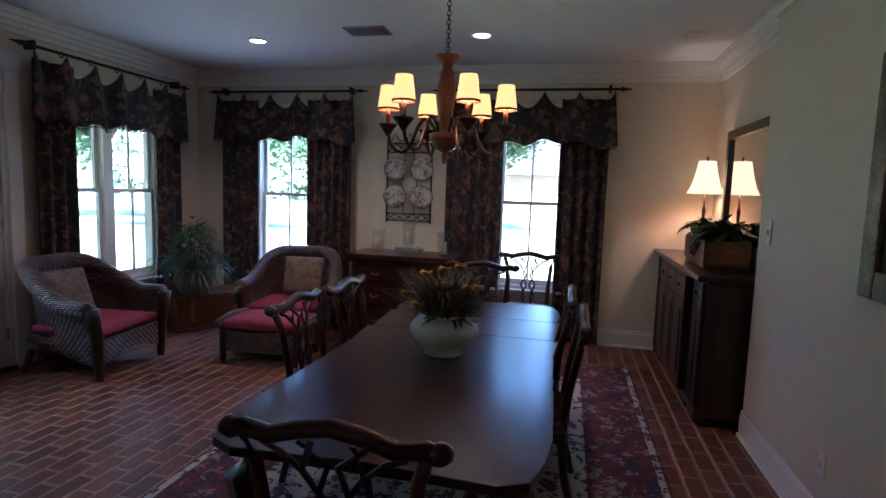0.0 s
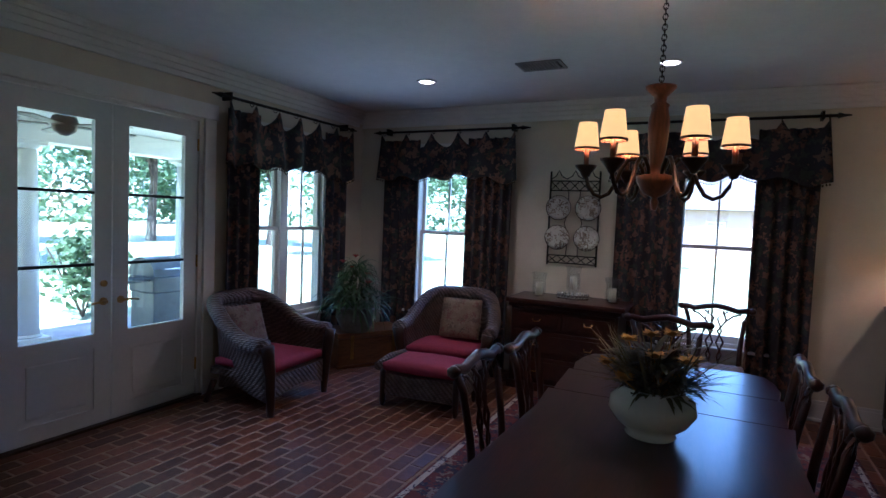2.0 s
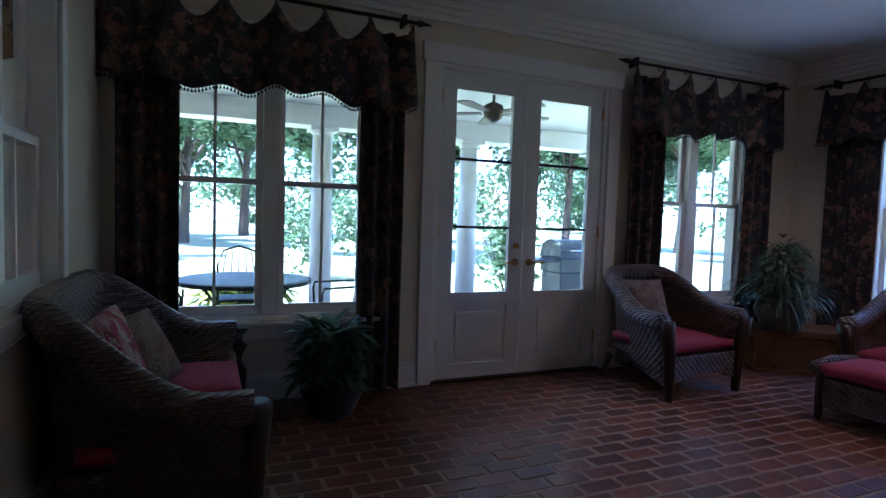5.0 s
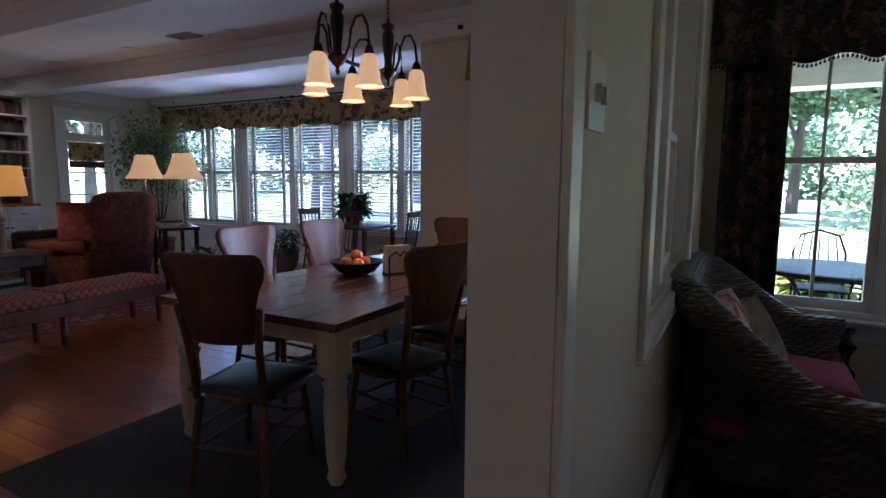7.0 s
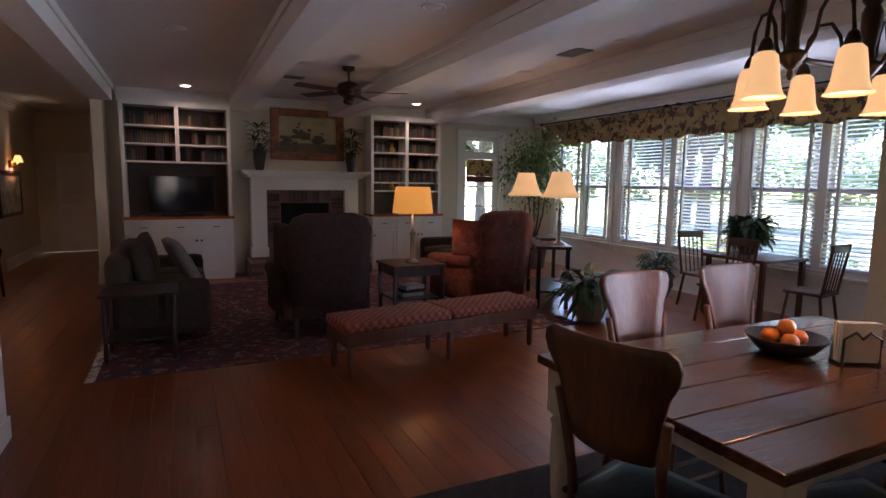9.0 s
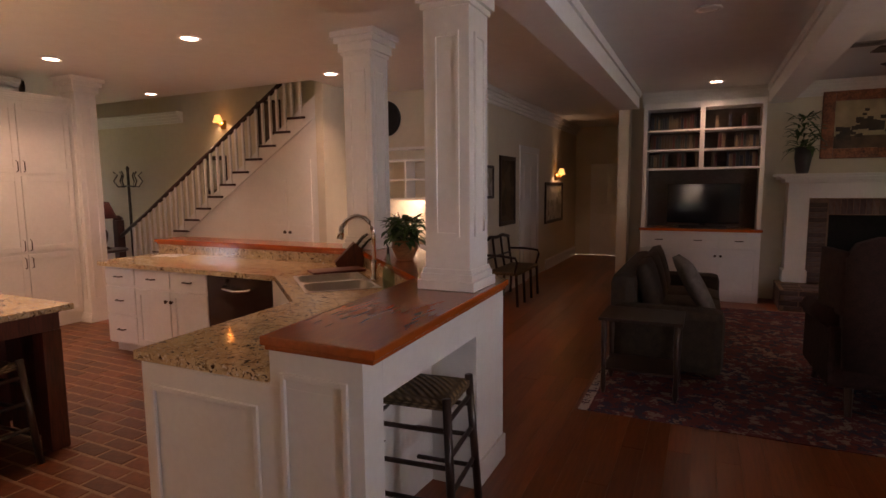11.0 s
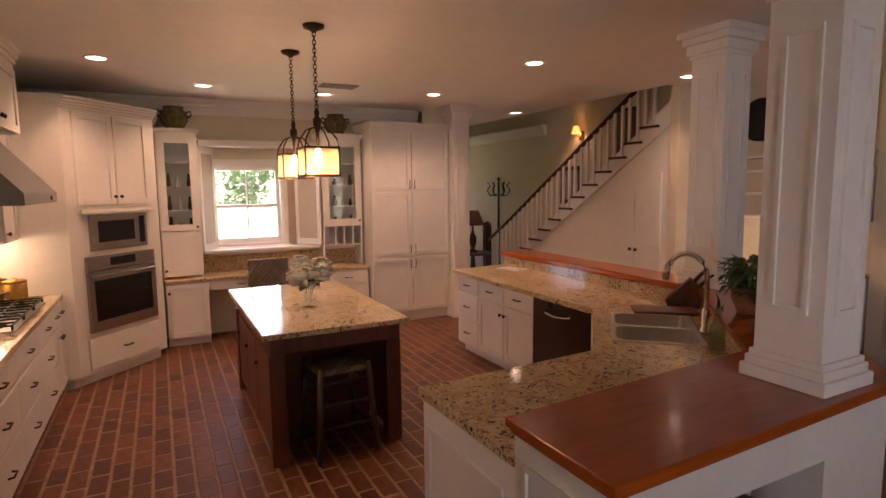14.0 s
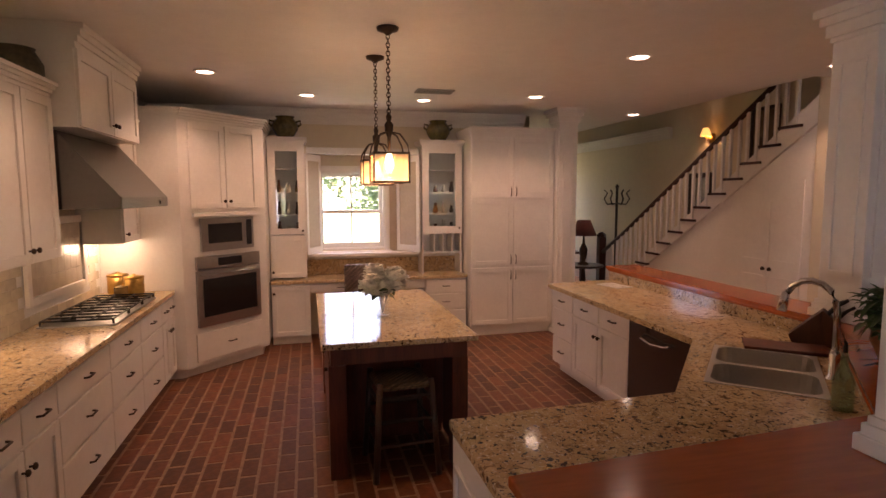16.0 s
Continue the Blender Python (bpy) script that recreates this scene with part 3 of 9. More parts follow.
def potted(name, label, x, y, z, pot_r, pot_h, pot_mat, seed, count, spread, height, length, width, leaf=None, squash=1.0, droop=0.8):
    t = thing(name, label, "plant", x, y, z)
    part("pot", lathe(B(), [(pot_r * 0.62, 0), (pot_r * 0.72, 0.03), (pot_r, pot_h * 0.6), (pot_r * 0.95, pot_h * 0.9), (pot_r * 1.04, pot_h * 0.93), (pot_r * 1.02, pot_h), (pot_r * 0.85, pot_h), (pot_r * 0.8, pot_h * 0.85), (0.01, pot_h * 0.85)], seg=24), pot_mat, t, smooth=True)
    part("foliage", leafy(B(), random.Random(seed), count, 0, 0, pot_h * 0.85, spread, height, length, width, droop), leaf or LEAF, t)
    return t


def can_light(x, y, z, watts, lit=True):
    t = thing("recessed_light", "round white recessed ceiling light, " + ("lit" if lit else "unlit"), "ceiling light", x, y, z, group="recessed lights")
    part("trim", lathe(B(), [(0.070, 0.0), (0.098, -0.002), (0.100, -0.008), (0.094, -0.014), (0.076, -0.012), (0.072, -0.001)], seg=24), WHITE, t, smooth=True)
    part("lens", lathe(B(), [(0.073, -0.004), (0.070, -0.009), (0.01, -0.010)], seg=24), CANGLOW if lit else WHITE, t, "glowing lens" if lit else "", True)
    if lit:
        lamp_down(x, y, z - 0.03, watts)
    return t


CANGLOW = glow("can_glow", (1.0, 0.86, 0.66), 1.0)
SHADEGLOW = glow("lit_shade", (1.0, 0.50, 0.13), 0.125)
BULBGLOW = glow("bulb_glow", (1.0, 0.80, 0.45), 2.0)


def ceiling_vent(x, y, z, w, d, rz=0):
    t = thing("ceiling_vent", "grey slatted metal ceiling vent", "vent", x, y, z, rz)
    b = B()
    for x0, y0, x1, y1 in ((-w / 2, -d / 2, w / 2, -d / 2 + 0.025), (-w / 2, d / 2 - 0.025, w / 2, d / 2), (-w / 2, -d / 2 + 0.025, -w / 2 + 0.025, d / 2 - 0.025), (w / 2 - 0.025, -d / 2 + 0.025, w / 2, d / 2 - 0.025)):
        box(b, x0, y0, -0.012, x1, y1, -0.001)
    part("frame", b, VENTM, t)
    part("backing", box(B(), -w / 2 + 0.02, -d / 2 + 0.02, -0.003, w / 2 - 0.02, d / 2 - 0.02, -0.001), IRON, t)
    n = int((w - 0.06) / 0.028)
    for i in range(n):
        u = -w / 2 + 0.035 + i * 0.028
        part("slat", box(B(), u, -d / 2 + 0.025, -0.013, u + 0.014, d / 2 - 0.025, -0.004), VENTM, t)
    return t


VENTM = mat("vent_metal", (0.30, 0.29, 0.28), 0.5, 0.3, scale=40, amount=0.1, bump=0.02)


def crown(bm, axis, p, inward, a0, a1, z):
    """Stepped cornice along a wall, p the wall face, inward +1 or -1."""
    for d, h0, h1 in ((0.030, -0.19, -0.145), (0.055, -0.145, -0.10), (0.085, -0.10, -0.055), (0.115, -0.055, -0.022), (0.13, -0.022, -0.0015)):
        q = p + inward * d
        box(bm, p + inward * 0.001, a0, z + h0, q, a1, z + h1) if axis == "x" else box(bm, a0, p + inward * 0.001, z + h0, a1, q, z + h1)
    return bm


def skirting(bm, axis, p, inward, a0, a1, h=0.19):
    for d, h0, h1 in ((0.018, 0.0, h - 0.03), (0.012, h - 0.03, h), (0.03, 0.0, 0.025)):
        q = p + inward * d
        box(bm, p + inward * 0.001, a0, h0, q, a1, h1) if axis == "x" else box(bm, a0, p + inward * 0.001, h0, a1, q, h1)
    return bm

# ---- the large structure ----
H, HK = 3.05, 2.94
WIN_Z0, WIN_Z1, MID = 0.59, 2.52, 1.55


def wall(name, label, *args):
    return structure(name, cut_wall(B(), *args), WALL, label)


wall("wall_dining_west", "cream painted wall with windows and a double door", "x", -4.25, -4.05, -0.02, 7.05, 0, H, [(0.74, 2.14, WIN_Z0, WIN_Z1), (2.68, 4.34, 0.0, 2.55), (4.74, 6.14, WIN_Z0, WIN_Z1)])
wall("wall_dining_north", "cream painted wall with two sash windows", "y", 6.85, 7.05, -4.05, 2.28, 0, H, [(-3.20, -2.42, WIN_Z0, WIN_Z1), (-0.19, 0.56, WIN_Z0, WIN_Z1)])
wall("wall_dining_east", "cream painted wall behind the buffet", "x", 2.08, 2.28, 4.70, 6.85, 0, H)
wall("wall_dining_side", "cream painted wall between dining room and kitchen", "x", 1.88, 2.28, 0.15, 4.70, 0, H)
wall("wall_dining_south", "cream painted partition with an inside window", "y", 0.25, 0.40, -4.05, -0.75, 0, H, [(-3.02, -1.66, 0.96, 2.45)])
wall("wall_kitchen_north", "cream painted kitchen wall behind the range", "y", 0.02, 0.15, 1.88, 7.4, 0, H)
wall("wall_kitchen_east", "cream painted kitchen wall with a window", "x", 7.25, 7.40, -5.0, 0.02, 0, H, [(-2.93, -2.06, 1.12, 2.14)])
wall("wall_breakfast_west", "cream painted wall with a sash window", "x", -4.80, -4.60, -2.15, 0.25, 0, H, [(-1.30, -0.25, 0.62, 2.52)])
wall("wall_jog", "cream painted return wall", "y", -2.15, -1.95, -7.20, -4.80, 0, H)
wall("wall_living_west", "cream painted wall with a row of sash windows", "x", -7.20, -7.0, -10.0, -2.15, 0, H, [(-4.84, -3.05, WIN_Z0, WIN_Z1), (-7.20, -5.10, WIN_Z0, WIN_Z1), (-9.0, -7.46, WIN_Z0, WIN_Z1)])
wall("wall_living_south", "cream painted fireplace wall", "y", -10.0, -9.8, -7.0, 0.75, 0, H, [(-6.15, -5.30, 0.0, 2.50)])
wall("wall_hall_west", "cream painted corridor wall", "x", 0.75, 0.90, -14.0, -9.5, 0, H)
wall("wall_hall_east", "pale painted corridor wall", "x", 2.45, 2.60, -14.0, -7.7, 0, H)
wall("wall_hall_end", "cream painted corridor end wall", "y", -14.15, -14.0, 0.75, 2.60, 0, H)
wall("wall_foyer_south", "cream painted stair wall", "y", -7.95, -7.80, 2.60, 12.2, 0, 5.6)
wall("wall_foyer_east", "cream painted foyer wall", "x", 12.0, 12.2, -7.80, -4.9, 0, H, [(-7.70, -7.15, 0.25, 2.55)])
wall("wall_foyer_north", "cream painted foyer wall", "y", -5.0, -4.85, 7.25, 12.0, 0, H)
wall("wall_upper_stair", "cream painted wall of the upper landing", "y", -6.70, -6.60, 2.60, 12.2, HK + 0.1205, 5.6)

# unseen end walls, added to keep sky light out of the stairwell
wall("wall_stair_end", "cream painted unseen wall added to keep sky light out of the stairwell", "x", 12.0, 12.2, -7.80, -6.60, H, 5.6)
wall("wall_stair_start", "cream painted unseen wall added to keep sky light out of the stairwell", "x", 2.45, 2.60, -7.95, -6.60, HK + 0.12, 5.6)
structure("ceiling_dining", box(B(), -4.25, 0.25, H, 2.28, 7.05, H + 0.1), CEIL, "smooth white painted ceiling")
structure("ceiling_kitchen", poly(B(), [(-7.2, -14.15), (2.6, -14.15), (2.6, -6.60), (12.2, -6.60), (12.2, -4.85), (7.4, -4.85), (7.4, 0.24), (-7.2, 0.24)], HK, HK + 0.12), CEIL, "smooth white painted ceiling")
structure("ceiling_upper", box(B(), 2.6, -7.95, 5.6, 12.2, -6.6, 5.7), CEIL, "white ceiling over the stair")
DINING = [(-4.05, 0.25), (2.28, 0.25), (2.28, 6.85), (-4.05, 6.85)]
KITCHEN = [(0.9, 0.245), (0.9, -2.5), (1.3, -3.9), (2.5, -5.1), (7.25, -5.1), (7.25, 0.245)]
floor_dining = structure("floor_dining", poly(B(), [(-4.24, 0.25), (2.27, 0.25), (2.27, 7.04), (-4.24, 7.04)], -0.06, -0.003), MORTAR, "worn red brick floor in running bond")
floor_kitchen = structure("floor_kitchen", poly(B(), [(0.9, 0.249), (0.9, -2.5), (1.3, -3.9), (2.5, -5.1), (7.39, -5.1), (7.39, 0.249)], -0.06, -0.003), MORTAR, "worn red brick floor in running bond")
floor_wood = structure("floor_wood", poly(B(), [(-7.0, -14.0), (12.0, -14.0), (12.0, -5.1), (2.5, -5.1), (1.3, -3.9), (0.9, -2.5), (0.9, 0.25), (-7.0, 0.25)], -0.06, -0.012), MAHOG, "polished red heart pine board floor")

# beams and headers of the living room
for k, (x0, x1) in enumerate(((0.62, 0.90), (-1.30, -1.02), (-2.92, -2.62), (-4.78, -4.48))):
    y0 = -9.8 if k else -9.5
    b = box(B(), x0, y0, 2.70, x1, 0.24, HK, 0.006)
    box(b, x0 - 0.025, y0, 2.86, x0 - 0.002, 0.24, HK - 0.002)
    box(b, x1 + 0.002, y0, 2.86, x1 + 0.025, 0.24, HK - 0.002)
    structure("beam", b, CEIL, "white painted boxed ceiling beam")
structure("header", box(B(), -0.75, 0.25, 2.62, 1.88, 0.40, H, 0.004), WALL, "painted header over the wide opening")

structure("trim_partition", box(box(B(), -0.80, 0.401, 0.0, -0.735, 0.418, 2.61, 0.004), -0.749, 0.246, 0.0, -0.736, 0.400, 2.61), WHITE, "white casing on the end of the partition")

# cornices and skirtings
b = crown(B(), "x", -4.05, 1, 0.41, 6.72, H)
crown(b, "y", 6.85, -1, -4.05, 2.08, H), crown(b, "x", 2.08, -1, 4.71, 6.72, H), crown(b, "x", 1.88, -1, 0.41, 4.70, H), crown(b, "y", 0.40, 1, -3.92, 1.75, H)
structure("cornice_dining", b, WHITE, "white stepped crown moulding")
b = crown(B(), "y", 0.02, -1, 1.9, 7.12, HK)
crown(b, "x", 7.25, -1, -4.9, 0.02, HK), crown(b, "x", 2.45, -1, -13.9, -7.7, HK), crown(b, "y", -9.8, 1, -6.9, 0.6, HK), crown(b, "x", -7.0, 1, -9.7, -2.2, HK)
crown(b, "x", -4.60, 1, -2.1, 0.24, HK), crown(b, "y", -7.80, 1, 7.9, 11.9, HK), crown(b, "x", 12.0, -1, -7.7, -5.0, HK)
structure("cornice_kitchen", b, WHITE, "white stepped crown moulding")
b = B()
for a0, a1 in ((0.42, 2.57), (4.44, 6.82)):
    skirting(b, "x", -4.05, 1, a0, a1)
skirting(b, "y", 6.85, -1, -4.02, 2.05), skirting(b, "x", 2.08, -1, 4.71, 6.82), skirting(b, "x", 1.88, -1, 0.16, 4.70), skirting(b, "y", 0.40, 1, -4.02, -0.76)
skirting(b, "y", 0.25, -1, -4.57, -0.76), skirting(b, "x", -4.60, 1, -2.14, 0.22), skirting(b, "x", -7.0, 1, -9.77, -2.2), skirting(b, "y", -2.15, -1, -6.97, -4.60)
skirting(b, "x", 2.45, -1, -13.97, -11.3), skirting(b, "x", 2.45, -1, -10.0, -7.7), skirting(b, "x", 0.90, 1, -13.97, -9.5), skirting(b, "x", 7.25, -1, -1.0, 0.0)
structure("baseboard", b, WHITE, "tall white baseboard")

# ---- dining room ----
sash_window("window_1", "white double sash window onto the porch", "x", -4.05, -1, 0.74, 2.14, WIN_Z0, WIN_Z1, 2, MID)
sash_window("window_2", "white double sash window onto the lawn", "x", -4.05, -1, 4.74, 6.14, WIN_Z0, WIN_Z1, 2, MID)
sash_window("window_3", "white single sash window onto the lawn", "y", 6.85, 1, -3.20, -2.42, WIN_Z0, WIN_Z1, 1, MID)
sash_window("window_4", "white single sash window facing a far house", "y", 6.85, 1, -0.19, 0.56, WIN_Z0, WIN_Z1, 1, MID)
sash_window("window_5", "white double inside window in the partition", "y", 0.40, -1, -3.02, -1.66, 0.96, 2.45, 2, 1.62, 0.09, True, 0.15, False, 0.008)

window_treatment("x", -4.05, -1, 0.42, 2.46, 0.86, 2.04, 2.78, 11, 2.14, 6)
window_treatment("x", -4.05, -1, 4.45, 6.45, 4.93, 5.98, 2.78, 21, 2.17, 6)
window_treatment("y", 6.85, 1, -3.71, -1.85, -3.14, -2.49, 2.78, 31, 2.20, 5)
window_treatment("y", 6.85, 1, -0.85, 1.07, -0.13, 0.48, 2.78, 41, 2.20, 5)


def glazed_doors():
    d = tagged(new("door_1"), "white glazed double door to the porch, closed", "door", kind="structure")
    for y0, y1 in ((2.56, 2.68), (4.34, 4.46)):
        part("casing", box(B(), -4.05, y0, 0, -4.02, y1, 2.55, 0.006), WHITE, d)
    part("head_casing", box(B(), -4.05, 2.54, 2.55, -4.015, 4.48, 2.69, 0.006), WHITE, d)
    part("jamb", box(box(box(B(), -4.25, 2.68, 0, -4.051, 2.72, 2.55), -4.25, 4.30, 0, -4.051, 4.34, 2.55), -4.25, 2.72, 2.52, -4.051, 4.30, 2.55), WHITE, d)
    part("threshold", box(B(), -4.25, 2.68, -0.01, -4.02, 4.34, 0.018, 0.004), BRONZE, d)
    for y0, y1, hy in ((2.725, 3.505, 3.44), (3.515, 4.295, 3.58)):
        g0, g1 = y0 + 0.13, y1 - 0.13
        b = B()
        box(b, -4.115, y0, 0.02, -4.07, g0, 2.515), box(b, -4.115, g1, 0.02, -4.07, y1, 2.515)
        box(b, -4.115, g0, 0.02, -4.07, g1, 0.14), box(b, -4.115, g0, 0.62, -4.07, g1, 0.73), box(b, -4.115, g0, 2.37, -4.07, g1, 2.515)
        box(b, -4.105, g0, 0.14, -4.085, g1, 0.62)
        leaf = part("door_leaf", b, GREYWHITE, d)
        part("panel", box(B(), -4.086, g0 + 0.05, 0.19, -4.074, g1 - 0.05, 0.57, 0.008), GREYWHITE, leaf)
        for z in (1.27, 1.82):
            part("glazing_bar", box(B(), -4.108, g0, z - 0.011, -4.075, g1, z + 0.011), IRON, leaf)
        pane = part("pane", box(B(), -4.094, g0 - 0.002, 0.728, -4.090, g1 + 0.002, 2.372), GLASS, leaf)
        pane.visible_shadow = False
        s = -1 if hy < 3.5 else 1
        h = lathe(B(), [(0.03, 0), (0.03, 0.012), (0.014, 0.02), (0.012, 0.05)], seg=14)
        h.transform(Matrix.Translation((-4.07, hy, 0.98)) @ pose(0, 0, 0, 0, 90, 0))
        tube(h, [(-4.02, hy, 0.98), (-4.012, hy + s * 0.05, 0.985), (-4.015, hy + s * 0.12, 0.975)], 0.010, 8, 0.008)
        part("door_handle", h, BRASS, leaf, "brass lever handle", True)
        if s < 0:
            k = lathe(B(), [(0.026, 0), (0.026, 0.02), (0.012, 0.03)], seg=14)
            k.transform(Matrix.Translation((-4.07, hy, 1.12)) @ pose(0, 0, 0, 0, 90, 0))
            part("deadbolt", k, BRASS, leaf, smooth=True)
        for z in (0.25, 1.2, 2.25):
            part("hinge", tube(B(), [(-4.062, y0 if s < 0 else y1, z), (-4.062, y0 if s < 0 else y1, z + 0.11)], 0.009, 8), BRASS, leaf)


glazed_doors()

# rug under the table
rug = thing("area_rug", "red and navy patterned persian rug with ivory field", "rug", -0.06, 3.75, 0.001)
part("border", box(B(), -1.44, -2.25, 0, 1.32, 2.25, 0.012), PERSIAN, rug, "dark red patterned border")
part("field", box(B(), -0.95, -1.8, 0.012, 0.85, 1.8, 0.0145), IVORYRUG, rug, "ivory patterned field")
part("inner_band", box(B(), -1.06, -1.9, 0.012, -0.96, 1.9, 0.0145), PERSIAN, rug)
part("edge_stripe", box(B(), 1.26, -2.22, 0.012, 1.30, 2.22, 0.0145), IVORYRUG, rug)
part("edge_stripe", box(B(), -1.42, -2.22, 0.012, -1.38, 2.22, 0.0145), IVORYRUG, rug)


def dining_table():
    t = thing("dining_table", "long polished dark mahogany dining table with leaf joints", "table", -0.03, 3.6, 0.013)
    w, l, c = 0.62, 1.40, 0.16
    half = [(w - c, -l - 0.03), (w - 0.06, -l + 0.02), (w - 0.02, -l + c), (w + 0.0, -l + 2.2 * c), (w - 0.03, 0.0), (w, l - 2.2 * c), (w - 0.02, l - c), (w - 0.06, l - 0.02), (w - c, l + 0.03), (0.0, l + 0.0)]
    outline = half + [(-x, y) for x, y in reversed(half[:-1])] + [(0.0, -l + 0.0)]
    for y0, y1 in ((-1.5, 0.35), (0.353, 0.85), (0.853, 1.5)):
        pts = []
        clip = [(x, min(max(y, y0), y1)) for x, y in outline]
        for p in clip:
            if not pts or (abs(p[0] - pts[-1][0]) + abs(p[1] - pts[-1][1])) > 1e-4:
                pts.append(p)
        keep = [p for i, p in enumerate(pts) if not (p[1] in (y0, y1) and pts[i - 1][1] == p[1] and pts[(i + 1) % len(pts)][1] == p[1])]
        part("tabletop", poly(B(), keep, 0.715, 0.75, 0.006), MAHOG, t, "polished mahogany leaf of the top")
    part("apron", box(B(), -0.50, -1.22, 0.60, 0.50, 1.22, 0.714, 0.008), MAHOG, t)
    for sx in (-1, 1):
        for sy in (-1, 1):
            part("leg", tube(B(), [(sx * 0.47, sy * 1.18, 0.70), (sx * 0.53, sy * 1.24, 0.55), (sx * 0.48, sy * 1.19, 0.25), (sx * 0.50, sy * 1.22, 0.09), (sx * 0.54, sy * 1.27, 0.03), (sx * 0.55, sy * 1.28, 0.0)], 0.075, 10, 0.05), MAHOG, t, "carved cabriole leg", True)


dining_table()
chair = carved_chair(-0.0, 2.02, 180)
chair.matrix_world = pose(0.02, 2.16, 0, 0, 0, 180) @ pose(0, 0, 0.013)
for x, y, a in ((-0.60, 3.45, 90), (-0.55, 4.08, 92), (0.42, 3.58, -90), (0.36, 4.25, -90), (-0.12, 5.12, 0)):
    carved_chair(x, y, a, chair).location.z = 0.013
carved_chair(0.22, 6.28, 0, chair)

# bowl of flowers
WHITEP = mat("white_porcelain", (0.72, 0.70, 0.63), 0.16, scale=30, amount=0.04, bump=0.02, coat=0.5)
YELLOW = mat("yellow_petal", (0.62, 0.32, 0.03), 0.6, scale=30, amount=0.25, bump=0.1)
OLIVELEAF = mat("olive_leaf", (0.10, 0.095, 0.035), 0.6, scale=30, amount=0.35, bump=0.1)
STRAW = mat("dry_grass", (0.16, 0.13, 0.045), 0.7, scale=30, amount=0.3, bump=0.1)
fl = thing("flower_bowl", "white porcelain bowl of yellow flowers and grasses", "flowers", -0.035, 3.485, 0.764)
part("bowl", lathe(B(), [(0.105, 0), (0.115, 0.01), (0.10, 0.025), (0.16, 0.07), (0.195, 0.125), (0.185, 0.175), (0.14, 0.215), (0.135, 0.225), (0.145, 0.232), (0.125, 0.228), (0.11, 0.19), (0.01, 0.17)], seg=36), WHITEP, fl, smooth=True)
rng = random.Random(3)
b = B()
for _ in range(240):
    a, r = rng.uniform(0, 6.283), rng.uniform(0.0, 0.10)
    blade(b, (r * math.cos(a), r * math.sin(a), 0.19), a + rng.uniform(-0.5, 0.5), rng.uniform(0.14, 0.36), rng.uniform(0.003, 0.007), rng.uniform(0.16, 0.36), rng.uniform(0.1, 0.55))
tagged(part("dry_grass", b, STRAW, fl), kind="stuff")
part("leaves", leafy(B(), rng, 260, 0, 0, 0.19, 0.20, 0.20, 0.17, 0.014, 0.5), OLIVELEAF, fl)
for k in range(12):
    a, r, z = k * 2.4, 0.09 + 0.15 * ((k * 37) % 10) / 10, 0.27 + 0.21 * ((k * 53) % 10) / 10
    b = B()
    for q in range(16):
        blade(b, (r * math.cos(a), r * math.sin(a), z), q * 2.4, 0.050, 0.017, 0.050 - 0.002 * q, 0.3, 3)
    tube(b, [(0.3 * r * math.cos(a), 0.3 * r * math.sin(a), 0.19), (r * math.cos(a), r * math.sin(a), z)], 0.003, 5)
    part("flower", b, YELLOW, fl, "yellow bloom")

# chest with candles under the plate rack
def drawer_chest():
    c = thing("chest_of_drawers", "dark mahogany chest of drawers against the wall", "chest", -1.15, 6.52, 0)
    part("body", box(B(), -0.54, -0.28, 0.08, 0.54, 0.29, 0.90, 0.006), MAHOG, c)
    part("top", box(B(), -0.60, -0.33, 0.90, 0.60, 0.30, 0.945, 0.012), MAHOG, c)
    part("cornice", box(B(), -0.57, -0.30, 0.855, 0.57, 0.292, 0.898, 0.01), MAHOG, c)
    part("plinth", box(B(), -0.56, -0.30, 0.0, 0.56, 0.29, 0.08, 0.008), MAHOG, c)
    for i, (z0, z1) in enumerate(((0.64, 0.84), (0.37, 0.62), (0.10, 0.35))):
        for x0, x1 in (((-0.51, -0.01), (0.01, 0.51)) if i == 0 else ((-0.51, 0.51),)):
            dr = part("drawer", box(B(), x0, -0.296, z0, x1, -0.281, z1, 0.006), MAHOG, c)
            part("drawer_panel", box(B(), x0 + 0.04, -0.303, z0 + 0.04, x1 - 0.04, -0.297, z1 - 0.04, 0.004), MAHOG, dr)
            for hx in ((x0 + x1) / 2,) if i == 0 else (-0.27, 0.27):
                part("pull", tube(B(), [(hx - 0.04, -0.304, (z0 + z1) / 2 + 0.01), (hx - 0.03, -0.325, (z0 + z1) / 2 - 0.012), (hx + 0.03, -0.325, (z0 + z1) / 2 - 0.012), (hx + 0.04, -0.304, (z0 + z1) / 2 + 0.01)], 0.005, 6), BRASS, dr)


